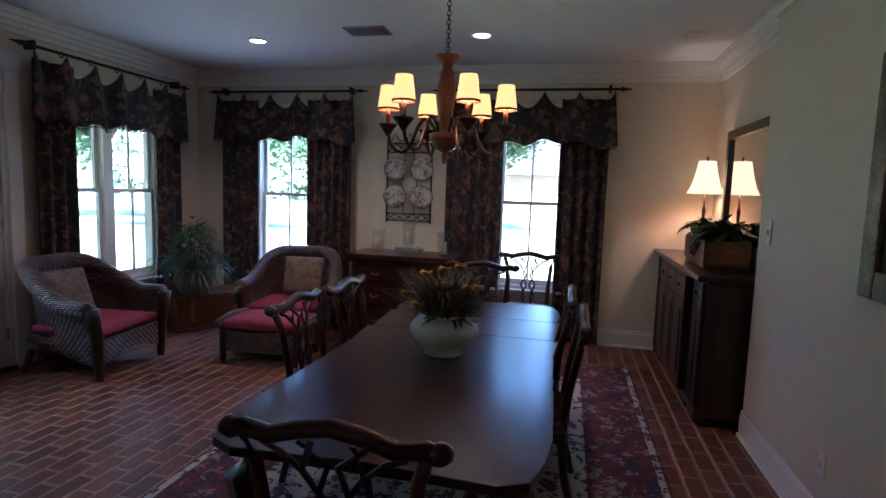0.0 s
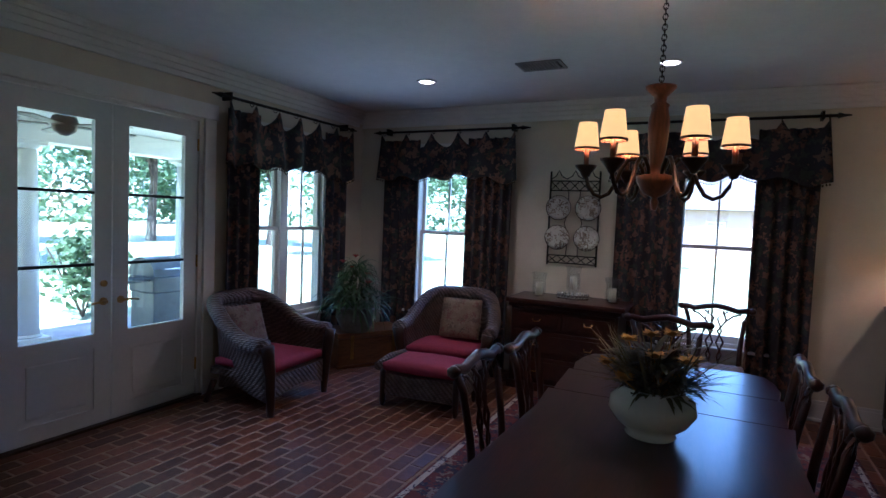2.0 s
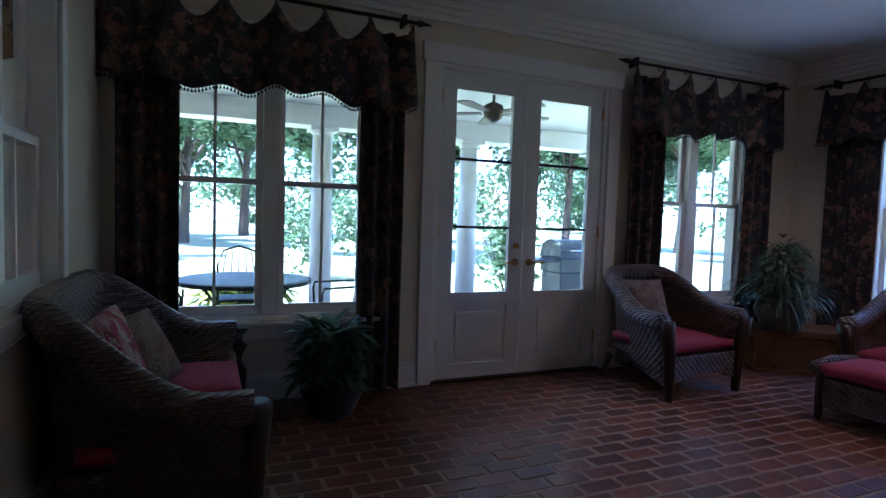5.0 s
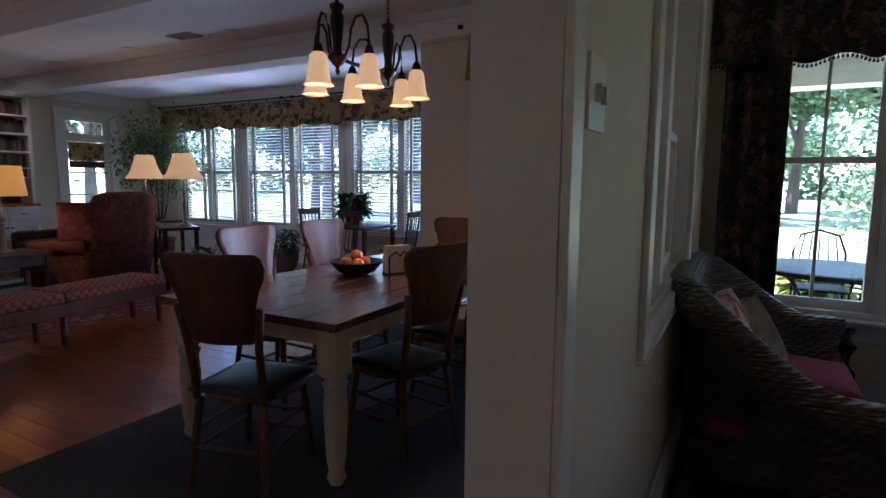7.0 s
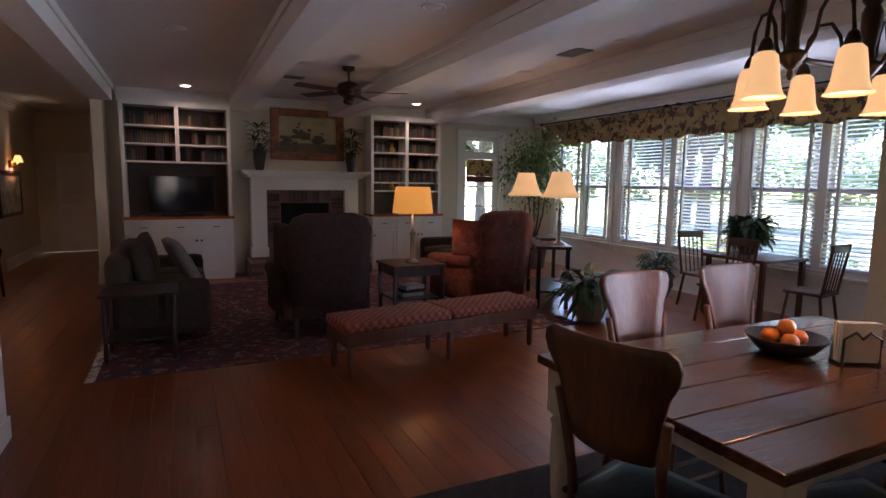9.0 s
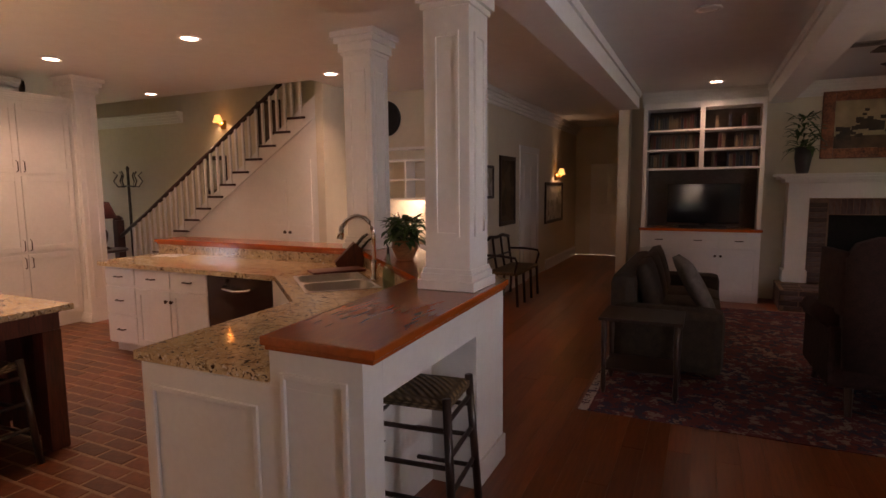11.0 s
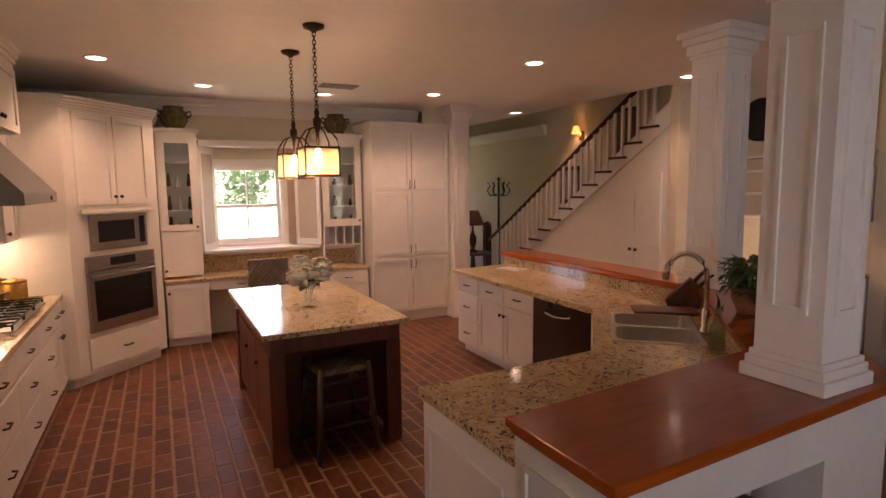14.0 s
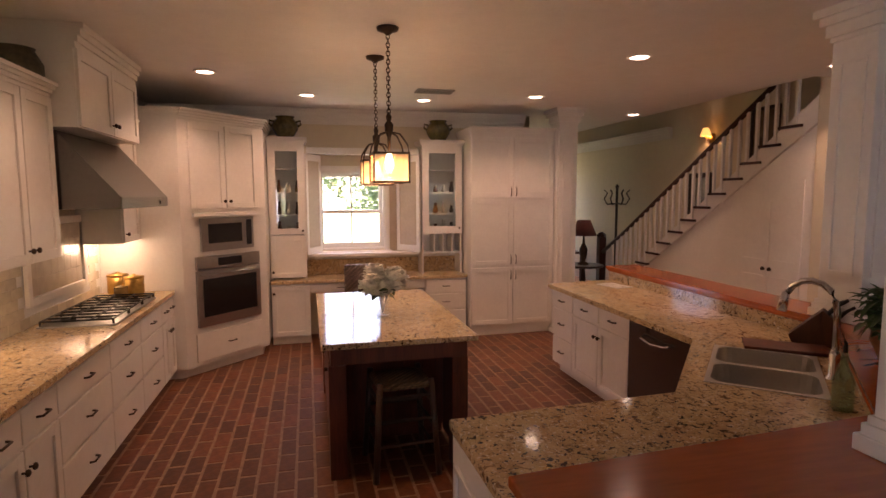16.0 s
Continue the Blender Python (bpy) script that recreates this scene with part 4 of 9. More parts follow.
drawer_chest()
WAX = mat("candle_wax", (0.72, 0.66, 0.52), 0.5, scale=20, amount=0.05, bump=0.02)
CLEAR = clear("clear_glass", (0.97, 0.98, 0.98))
for x, z, h in ((-1.48, 0.945, 0.0), (-1.12, 0.945, 0.09), (-0.72, 0.945, 0.0)):
    hc = thing("hurricane_candle", "cream pillar candle in a clear glass hurricane", "candle", x, 6.50, z, group="candles on the chest")
    if h:
        part("stand", lathe(B(), [(0.07, 0), (0.06, 0.012), (0.02, 0.03), (0.018, 0.06), (0.06, h - 0.008), (0.06, h)], seg=18), CLEAR, hc, smooth=True)
    part("glass", lathe(B(), [(0.055, h), (0.07, h + 0.02), (0.075, h + 0.10), (0.066, h + 0.17), (0.085, h + 0.255), (0.082, h + 0.255), (0.063, h + 0.17), (0.071, h + 0.10), (0.066, h + 0.022), (0.0, h + 0.012)], seg=22), CLEAR, hc, smooth=True)
    part("candle", lathe(B(), [(0.036, h + 0.016), (0.036, h + 0.15), (0.01, h + 0.145)], seg=16), WAX, hc, "cream pillar candle", True)
tr = thing("silver_tray", "silver beaded ring around the candle stand", "tray", -1.12, 6.50, 0.945)
b = B()
for k in range(24):
    for q in (0, 1):
        bead(b, (0.155 * math.cos(k * 0.2618 + q * 0.13), 0.10 * math.sin(k * 0.2618 + q * 0.13), 0.02 + 0.028 * q), 0.015)
tagged(part("bead_rim", b, CHROME, tr, smooth=True), kind="stuff")

# iron plate rack
rack = thing("plate_rack", "black iron wall rack holding four plates", "plate rack", -1.235, 6.83, 1.27)
b = B()
for x in (-0.25, 0.25):
    tube(b, [(x, 0, 0), (x, 0, 0.98)], 0.010, 8)
for z in (0.02, 0.10, 0.78, 0.88):
    tube(b, [(-0.25, 0, z), (0.25, 0, z)], 0.007, 6)
for z0, z1 in ((0.02, 0.10), (0.78, 0.88)):
    for k in range(6):
        x = -0.25 + k * 0.1
        if k < 5:
            tube(b, [(x, 0, z0), (x + 0.1, 0, z1)], 0.005, 5)
            tube(b, [(x, 0, z1), (x + 0.1, 0, z0)], 0.005, 5)
for k in range(3):
    x = -0.167 + k * 0.167
    tube(b, [(x - 0.083, 0, 0.90), (x - 0.03, 0, 0.93), (x, 0, 0.99), (x + 0.03, 0, 0.93), (x + 0.083, 0, 0.90)], 0.006, 6)
for sx in (-1, 1):
    tube(b, [(sx * 0.06, 0, 0.10), (sx * 0.05, 0, 0.3), (sx * 0.09, 0, 0.44), (sx * 0.05, 0, 0.58), (sx * 0.06, 0, 0.78)], 0.005, 5)
part("frame", b, IRON, rack, smooth=True)
rack.scale = (1.07, 1, 1.05)
CHW_RIM = mat("brown_glaze", (0.09, 0.055, 0.035), 0.3, scale=30, amount=0.2, bump=0.02)
PLATEC = floral_cloth("plate_print", [(0.60, 0.57, 0.50), (0.64, 0.61, 0.55), (0.20, 0.15, 0.12), (0.62, 0.59, 0.52), (0.28, 0.22, 0.16)], 30, 0.25)
for x in (-0.15, 0.15):
    for z in (0.29, 0.60):
        pl = lathe(B(), [(0.01, 0.004), (0.085, 0.004), (0.125, 0.018), (0.128, 0.022), (0.084, 0.010), (0.01, 0.010)], seg=28)
        pl.transform(pose(x, -0.015, z, 90, 0, 0))
        part("plate", pl, PLATEC, rack, "cream plate with a brown printed pattern", True)
        rim = tube(B(), [(x + 0.128 * math.cos(t), -0.036, z + 0.128 * math.sin(t)) for t in (2 * math.pi * q / 24 for q in range(25))], 0.004, 5)
        part("plate_rim", rim, CHW_RIM, rack, "dark brown rim of the plate")

# chandelier
ch = thing("chandelier", "turned wood and bronze chandelier with six lit shades", "chandelier", -0.09, 3.6, 1.83)
CHW = stretch(mat("chandelier_wood", (0.17, 0.055, 0.022), 0.35, scale=20, amount=0.3, bump=0.05), 4, 4, 0.5)
part("column", lathe(B(), [(0.012, -0.02), (0.02, 0.02), (0.012, 0.04), (0.055, 0.06), (0.085, 0.11), (0.09, 0.14), (0.04, 0.155), (0.032, 0.20), (0.045, 0.32), (0.05, 0.40), (0.038, 0.46), (0.045, 0.475), (0.028, 0.49), (0.03, 0.515), (0.05, 0.535), (0.07, 0.555), (0.07, 0.565), (0.02, 0.572)], seg=22), CHW, ch, "turned brown wooden column", True)
b = B()
for k in range(26):
    z = 0.575 + k * 0.024
    r = 0.011
    tube(b, [((r * math.cos(t)) * (k % 2), (r * math.cos(t)) * (1 - k % 2), z + 0.017 * math.sin(t)) for t in (2 * math.pi * q / 8 for q in range(9))], 0.0032, 5)
part("chain", b, IRON, ch)
part("canopy", lathe(B(), [(0.065, 1.22), (0.06, 1.205), (0.02, 1.18), (0.01, 1.17)], seg=18), BRONZE, ch, smooth=True)
for k in range(6):
    a = math.radians(60 * k + 2)
    c, s = math.cos(a), math.sin(a)
    b = B()
    tube(b, [(r * c, r * s, z) for r, z in ((0.05, 0.12), (0.065, 0.18), (0.095, 0.222), (0.130, 0.220), (0.160, 0.175), (0.185, 0.105), (0.215, 0.055), (0.250, 0.038), (0.285, 0.052), (0.315, 0.095), (0.33, 0.15))], 0.010, 8)
    arm = part("arm", b, BRONZE, ch, "curved bronze arm", True)
    part("drip_cup", lathe(B(), [(0.012, 0.13), (0.03, 0.16), (0.052, 0.185), (0.055, 0.195), (0.012, 0.19)], 0.33 * c, 0.33 * s, 0, 14), BRONZE, arm, smooth=True)
    part("candle_sleeve", lathe(B(), [(0.013, 0.19), (0.013, 0.29)], 0.33 * c, 0.33 * s, 0, 10), CHW, arm, smooth=True)
    part("shade", lathe(B(), [(0.061, 0.275), (0.044, 0.405), (0.042, 0.405), (0.058, 0.275)], 0.33 * c, 0.33 * s, 0, 22), SHADEGLOW, arm, "lit cream fabric shade with brown trim", True)
    part("shade_trim", lathe(B(), [(0.0625, 0.272), (0.0625, 0.283), (0.057, 0.283), (0.057, 0.272)], 0.33 * c, 0.33 * s, 0, 22), CHW, arm)
    lamp_point(-0.09 + 0.33 * c, 3.6 + 0.33 * s, 1.83 + 0.34, 0.35)

# seating corner
wicker_seat("wicker_armchair", "brown wicker armchair with raspberry seat cushion", -3.52, 4.62, 94, 0.92)
pillow("throw_pillow", "cream printed square throw pillow on the armchair", -3.66, 4.50, 0.65, 70, 88, 0.42, CREAMF)
wicker_seat("wicker_armchair", "brown wicker armchair beside its ottoman", -2.27, 6.05, 10, 0.95)
pillow("throw_pillow", "cream printed square throw pillow on the armchair", -2.22, 6.14, 0.67, 70, 8, 0.42, CREAMF)
ot = thing("wicker_ottoman", "brown wicker ottoman with raspberry cushion", "ottoman", -2.14, 5.31, 0, 4)
part("base", box(B(), -0.36, -0.26, 0.10, 0.36, 0.26, 0.30, 0.02), WICKER, ot)
part("cushion", cushion(B(), -0.36, -0.26, 0.29, 0.36, 0.26, 0.43), PINKC, ot, "raspberry pink cushion", True)
for sx in (-1, 1):
    part("rolled_end", tube(B(), [(sx * 0.40, -0.27, 0.36), (sx * 0.41, 0, 0.38), (sx * 0.40, 0.27, 0.36)], 0.045, 10), WICKER, ot, smooth=True)
    for sy in (-1, 1):
        part("leg", lathe(B(), [(0.02, 0), (0.028, 0.04), (0.03, 0.30), (0.02, 0.34)], sx * 0.36, sy * 0.25, 0, 10), DARKW, ot, smooth=True)
tk = thing("wooden_trunk", "low golden brown wooden trunk with iron fittings", "trunk", -3.50, 6.22, 0, 58)
TRUNKW = stretch(mat("trunk_wood", (0.26, 0.11, 0.04), 0.45, scale=20, amount=0.3, bump=0.08), 0.5, 4, 4)
part("body", box(B(), -0.42, -0.24, 0.03, 0.42, 0.24, 0.33, 0.008), TRUNKW, tk)
part("lid", box(B(), -0.435, -0.25, 0.335, 0.435, 0.25, 0.40, 0.012), TRUNKW, tk)
part("plinth", box(B(), -0.43, -0.25, 0.0, 0.43, 0.25, 0.03, 0.004), TRUNKW, tk)
for x in (-0.26, 0.26):
    part("strap", box(B(), x - 0.02, -0.254, 0.10, x + 0.02, -0.251, 0.37), BRASS, tk)
POTG = mat("grey_stoneware", (0.17, 0.16, 0.13), 0.6, scale=30, amount=0.25, bump=0.15)
bp = potted("house_plant", "tall grassy green plant with red flowers in a stone pot", -3.47, 5.98, 0.40, 0.23, 0.29, POTG, 5, 150, 0.5, 0.22, 0.40, 0.010, droop=0.9)
rng = random.Random(6)
b = B()
for _ in range(380):
    a, f, h = rng.uniform(0, 6.283), rng.random() ** 0.7, rng.random()
    r_ = 0.20 * f * (1.15 - h)
    blade(b, (r_ * math.cos(a), r_ * math.sin(a), 0.28 + 0.52 * h), a + rng.uniform(-0.6, 0.6), rng.uniform(0.16, 0.30), rng.uniform(0.006, 0.012), rng.uniform(0.02, 0.20), rng.uniform(0.4, 1.0))
for _ in range(60):
    a, h = rng.uniform(0, 6.283), rng.random()
    blade(b, (0.10 * math.cos(a), 0.10 * math.sin(a), 0.26 + 0.45 * h), a, rng.uniform(0.12, 0.20), 0.028, 0.05, 0.6)
part("foliage", b, LEAF, bp)
REDP = mat("red_petal", (0.42, 0.05, 0.03), 0.6, scale=30, amount=0.2, bump=0.1)
for k in range(5):
    b = B()
    a = k * 1.3
    for q in range(10):
        blade(b, (0.16 * math.cos(a), 0.16 * math.sin(a), 0.56 + 0.075 * k), q * 2.4, 0.055, 0.012, 0.05, 0.3, 3)
    part("flower", b, REDP, bp, "red flower")

# wicker settee, fern and small chest by the inside window
wicker_seat("wicker_settee", "brown wicker settee with raspberry cushions below the window", -2.98, 0.82, 180, 1.52, 2, 0.93, 0.57)
pillow("throw_pillow", "pink and cream printed throw pillow on the settee", -2.86, 0.66, 0.66, 66, 176, 0.42, PINKFL)
pillow("throw_pillow", "pale printed throw pillow on the settee", -3.06, 0.74, 0.63, 60, 160, 0.38, CREAMF)
FERNGREEN = mat("fern_green", (0.05, 0.13, 0.022), 0.5, scale=20, amount=0.4, bump=0.1)
DARKPOT = mat("dark_glazed_pot", (0.03, 0.028, 0.03), 0.35, scale=20, amount=0.2, bump=0.05)
fern = potted("potted_fern", "leafy green fern in a dark pot on the floor", -3.60, 1.80, 0, 0.21, 0.30, DARKPOT, 8, 520, 0.34, 0.34, 0.20, 0.030, FERNGREEN, droop=0.6)
st = thing("small_side_table", "small carved orange-brown wooden side table", "side table", -1.24, 0.82, 0)
part("top", box(B(), -0.28, -0.22, 0.44, 0.28, 0.22, 0.48, 0.008), TRUNKW, st)
part("inlay", box(B(), -0.20, -0.15, 0.48, 0.20, 0.15, 0.484, 0.001), TRUNKW, st)
part("apron", box(B(), -0.25, -0.19, 0.36, 0.25, 0.19, 0.44), TRUNKW, st)
for sx in (-1, 1):
    for sy in (-1, 1):
        part("leg", box(B(), sx * 0.25 - 0.02, sy * 0.19 - 0.02, 0, sx * 0.25 + 0.02, sy * 0.19 + 0.02, 0.36, 0.004), TRUNKW, st)

# buffet
def buffet():
    c = thing("buffet", "dark carved wood buffet with polished top", "buffet", 1.80, 5.80, 0)
    part("body", box(B(), -0.20, -1.00, 0.12, 0.27, 1.00, 0.98, 0.008), DARKW, c)
    part("body_front", box(B(), -0.25, -0.62, 0.12, -0.2, 0.62, 0.98, 0.008), DARKW, c)
    part("top", box(B(), -0.27, -1.04, 0.985, 0.27, 1.04, 1.025, 0.012), MAHOG, c, "polished reddish top")
    part("plinth", box(B(), -0.22, -1.01, 0.06, 0.27, 1.01, 0.12, 0.01), DARKW, c)
    for y in (-0.96, -0.62, 0.62, 0.96):
        part("foot", lathe(B(), [(0.03, 0), (0.05, 0.02), (0.05, 0.06), (0.03, 0.075)], -0.17, y, 0, 12), DARKW, c, smooth=True)
        part("pilaster", box(B(), -0.275 if abs(y) < 0.8 else -0.225, y - 0.03, 0.13, -0.2, y + 0.03, 0.97, 0.012), DARKW, c)
    for y0, y1, x in ((-0.92, -0.66, -0.2), (-0.57, -0.20, -0.25), (-0.18, 0.18, -0.25), (0.20, 0.57, -0.25), (0.66, 0.92, -0.2)):
        dr = part("drawer", box(B(), x - 0.014, y0, 0.80, x, y1, 0.95, 0.005), DARKW, c)
        part("knob", box(B(), x - 0.032, (y0 + y1) / 2 - 0.012, 0.865, x - 0.015, (y0 + y1) / 2 + 0.012, 0.889, 0.004), BRONZE, dr)
        do = part("door", box(B(), x - 0.014, y0, 0.15, x, y1, 0.78, 0.005), DARKW, c)
        part("door_panel", box(B(), x - 0.024, y0 + 0.06, 0.22, x - 0.015, y1 - 0.06, 0.70, 0.006), DARKW, do)
    return c


buffet().scale = (1, 1, 1.09)


def bell_lamp(name, label, x, y, z, h, shade_r, stem_mat, shade_mat, watts):
    t = thing(name, label, "table lamp", x, y, z)
    part("base", lathe(B(), [(0.075, 0), (0.075, 0.015), (0.03, 0.03), (0.018, 0.06), (0.024, h * 0.3), (0.012, h * 0.34), (0.02, h * 0.45), (0.009, h * 0.5), (0.009, h * 0.66)], seg=16), stem_mat, t, smooth=True)
    part("shade", lathe(B(), [(shade_r, h * 0.62), (shade_r * 0.78, h * 0.70), (shade_r * 0.60, h * 0.82), (shade_r * 0.46, h * 0.95), (shade_r * 0.45, h * 0.95), (shade_r * 0.58, h * 0.82), (shade_r * 0.75, h * 0.70), (shade_r * 0.98, h * 0.62)], seg=20), shade_mat, t, "lit bell-shaped fabric shade", True)
    part("finial", lathe(B(), [(0.005, h * 0.94), (0.014, h * 0.97), (0.004, h)], seg=8), BRONZE, t)
    if watts:
        lamp_point(x, y, z + h * 0.76, watts)
    return t


BUFGLOW = glow("lit_cream_shade", (1.0, 0.62, 0.28), 0.13)
bell_lamp("buffet_lamp", "slim dark buffet lamp with lit bell shade", 1.90, 6.42, 1.118, 0.96, 0.17, BRONZE, BUFGLOW, 0.9)
pb = thing("planter_box", "carved wooden planter box with leafy green ivy", "planter", 1.82, 5.55, 1.118)
part("box", box(box(box(box(box(B(), -0.16, -0.34, 0.0, 0.16, 0.34, 0.03, 0.005), -0.17, -0.36, 0.03, -0.14, 0.36, 0.22, 0.005), 0.14, -0.36, 0.03, 0.17, 0.36, 0.22, 0.005), -0.14, -0.36, 0.03, 0.14, -0.33, 0.22, 0.005), -0.14, 0.33, 0.03, 0.14, 0.36, 0.22, 0.005), TRUNKW, pb)
part("carving", tube(B(), [(-0.178, -0.15 + 0.03 * k, 0.12 + 0.04 * math.sin(k * 1.6)) for k in range(11)], 0.010, 6), TRUNKW, pb, smooth=True)
part("foliage", leafy(leafy(B(), random.Random(9), 170, 0, -0.15, 0.18, 0.30, 0.16, 0.15, 0.030), random.Random(10), 170, 0, 0.15, 0.18, 0.30, 0.18, 0.15, 0.030), LEAF, pb)
MIRR = mat("mirror_silver", (0.85, 0.85, 0.85), 0.03, 1.0, scale=5, amount=0.0, bump=0)
mi = thing("wall_mirror", "large wall mirror in a dark wood frame", "mirror", 2.075, 5.55, 1.30)
for y0, y1, z0, z1 in ((-0.76, -0.68, 0, 1.0), (0.68, 0.76, 0, 1.0), (-0.68, 0.68, 0, 0.08), (-0.68, 0.68, 0.92, 1.0)):
    part("frame", box(B(), -0.045, y0, z0, 0, y1, z1, 0.008), DARKW, mi)
part("mirror_glass", box(B(), -0.018, -0.68, 0.08, -0.008, 0.68, 0.92), MIRR, mi, "silvered mirror glass")
GILT = mat("worn_gilt", (0.20, 0.15, 0.08), 0.45, 0.6, scale=60, amount=0.4, bump=0.5)
CANVAS = floral_cloth("dark_painting", [(0.10, 0.06, 0.03), (0.05, 0.035, 0.02), (0.16, 0.11, 0.06), (0.07, 0.05, 0.03), (0.12, 0.08, 0.05)], 5, 0.6)
fp = thing("framed_painting", "dark painting in a carved gilt frame", "picture", 1.878, 2.73, 1.27)
for y0, y1, z0, z1 in ((-0.52, -0.40, 0, 1.02), (0.40, 0.52, 0, 1.02), (-0.40, 0.40, 0, 0.12), (-0.40, 0.40, 0.90, 1.02)):
    part("frame", box(B(), -0.05, y0, z0, 0, y1, z1, 0.014), GILT, fp)
part("canvas", box(B(), -0.02, -0.40, 0.12, -0.005, 0.40, 0.90), CANVAS, fp)


def wall_plate(name, label, axis, p, inward, a, z, w=0.075, h=0.12, toggles=1):
    t = thing(name, label, "switch" if "switch" in name else "outlet")
    m = along(axis, p, -inward)
    part("plate", wbox(B(), m, a - w / 2, -0.008, z - h / 2, a + w / 2, -0.0005, z + h / 2, 0.002), WHITE, t)
    for k in range(toggles):
        u = a + (k - (toggles - 1) / 2) * 0.045
        part("toggle", wbox(B(), m, u - 0.007, -0.02, z - 0.016, u + 0.007, -0.009, z + 0.016, 0.002), WHITE, t)


wall_plate("light_switch", "white double toggle light switch plate", "x", 1.88, -1, 4.50, 1.46, 0.075, 0.16)
wall_plate("wall_outlet", "ivory wall outlet near the floor", "x", 1.88, -1, 3.49, 0.39)
wall_plate("light_switch", "ivory double light switch plate on the partition", "y", 0.40, 1, -0.93, 1.55, 0.12, 0.13, 2)
for x, y in ((-2.42, 5.55), (-0.23, 5.58)):
    can_light(x, y, H, 4)
can_light(1.55, 5.75, H, 0, False)
ceiling_vent(-1.22, 5.35, H, 0.38, 0.26)

# ---- kitchen ----
def granite():
    """Cream stone with tan clouds and scattered dark brown flecks."""
    m = mat("granite", (0.68, 0.53, 0.33), 0.09, scale=12, amount=0.2, bump=0, coat=0.08, second=(0.48, 0.33, 0.17))
    t = m.node_tree
    b = t.nodes["Principled BSDF"]
    tc = [n for n in t.nodes if n.bl_idname == "ShaderNodeTexCoord"][0]
    colour = b.inputs["Base Color"].links[0].from_socket
    for scale, low, high, flake in ((24, 0.56, 0.66, (0.27, 0.17, 0.085)), (60, 0.60, 0.63, (0.74, 0.66, 0.52)), (42, 0.605, 0.62, (0.055, 0.024, 0.012)), (85, 0.64, 0.655, (0.04, 0.02, 0.012))):
        n, r, mx = t.nodes.new("ShaderNodeTexNoise"), t.nodes.new("ShaderNodeValToRGB"), t.nodes.new("ShaderNodeMixRGB")
        n.inputs["Scale"].default_value, n.inputs["Detail"].default_value, n.inputs["Distortion"].default_value = scale, 3.5, 1.1
        r.color_ramp.elements[0].position, r.color_ramp.elements[1].position = low, high
        mx.inputs["Color2"].default_value = (*flake, 1)
        t.links.new(tc.outputs["Object"], n.inputs["Vector"])
        t.links.new(n.outputs["Fac"], r.inputs[0])
        t.links.new(r.outputs[0], mx.inputs["Fac"])
        t.links.new(colour, mx.inputs["Color1"])
        colour = mx.outputs[0]
    t.links.new(colour, b.inputs["Base Color"])
    return m


GRAN = granite()
TILE = mat("cream_tile", (0.70, 0.66, 0.56), 0.2, scale=20, amount=0.06, bump=0.03)


def pull(bm, p, d, n, size=0.05):
    """A small bronze cup handle at p along d, standing out along n."""
    p, d, n = Vector(p), Vector(d), Vector(n)
    tube(bm, [p - d * size, p - d * size * 0.8 + n * 0.028, p + d * size * 0.8 + n * 0.028, p + d * size], 0.0065, 6)
    return bm


def fronts(unit, o, d, n, spec):
    """Drawers and doors on a cabinet face: o the face's lower corner, d along it, n outward.
    spec rows: kind, u0, u1, z0, z1."""
    o, d, n = Vector(o), Vector(d).normalized(), Vector(n).normalized()
    up = Vector((0, 0, 1))

    def slab(u0, u1, z0, z1, v0, v1, bevel):
        b = box(B(), u0, v0, z0, u1, v1, z1, bevel)
        b.transform(Matrix.Translation(o) @ Matrix(((d.x, n.x, 0, 0), (d.y, n.y, 0, 0), (0, 0, 1, 0), (0, 0, 0, 1))))
        return b

    for kind, u0, u1, z0, z1 in spec:
        g = 0.006
        if kind == "drawer":
            f = part("drawer", slab(u0 + g, u1 - g, z0 + g, z1 - g, 0.001, 0.019, 0.005), WHITE, unit)
            part("handle", pull(B(), o + d * ((u0 + u1) / 2) + n * 0.019 + up * ((z0 + z1) / 2), d, n), BRONZE, f, "dark bronze cup pull", True)
            continue
        f = part("door", slab(u0 + g, u1 - g, z0 + g, z1 - g, 0.001, 0.008, 0.002), WHITE, unit)
        r = 0.065
        if kind.startswith("glass"):
            f.data.materials[0] = DARKGLASS
        for a0, a1, c0, c1 in ((u0 + g, u0 + r, z0 + g, z1 - g), (u1 - r, u1 - g, z0 + g, z1 - g), (u0 + r, u1 - r, z0 + g, z0 + r), (u0 + r, u1 - r, z1 - r, z1 - g)):
            part("stile", slab(a0, a1, c0, c1, 0.008, 0.022, 0.003), WHITE, f)
        side = u1 - 0.035 if "l" == kind[-1] else u0 + 0.035
        zz = z1 - 0.10 if z0 < 0.5 else z0 + 0.08
        if kind[:4] == "tall":
            part("handle", tube(B(), [o + d * side + n * 0.022 + up * (zz - 0.06), o + d * side + n * 0.05 + up * (zz - 0.05), o + d * side + n * 0.05 + up * (zz + 0.05), o + d * side + n * 0.022 + up * (zz + 0.06)], 0.006, 6), BRONZE, f, "dark bronze bar pull", True)
        else:
            k = lathe(B(), [(0.006, 0), (0.006, 0.014), (0.017, 0.02), (0.017, 0.03), (0.008, 0.036)], seg=10)
            k.transform(Matrix.Translation(o + d * side + n * 0.022 + up * zz) @ n.to_track_quat("Z", "Y").to_matrix().to_4x4())
            part("knob", k, BRONZE, f, "dark bronze round knob", True)


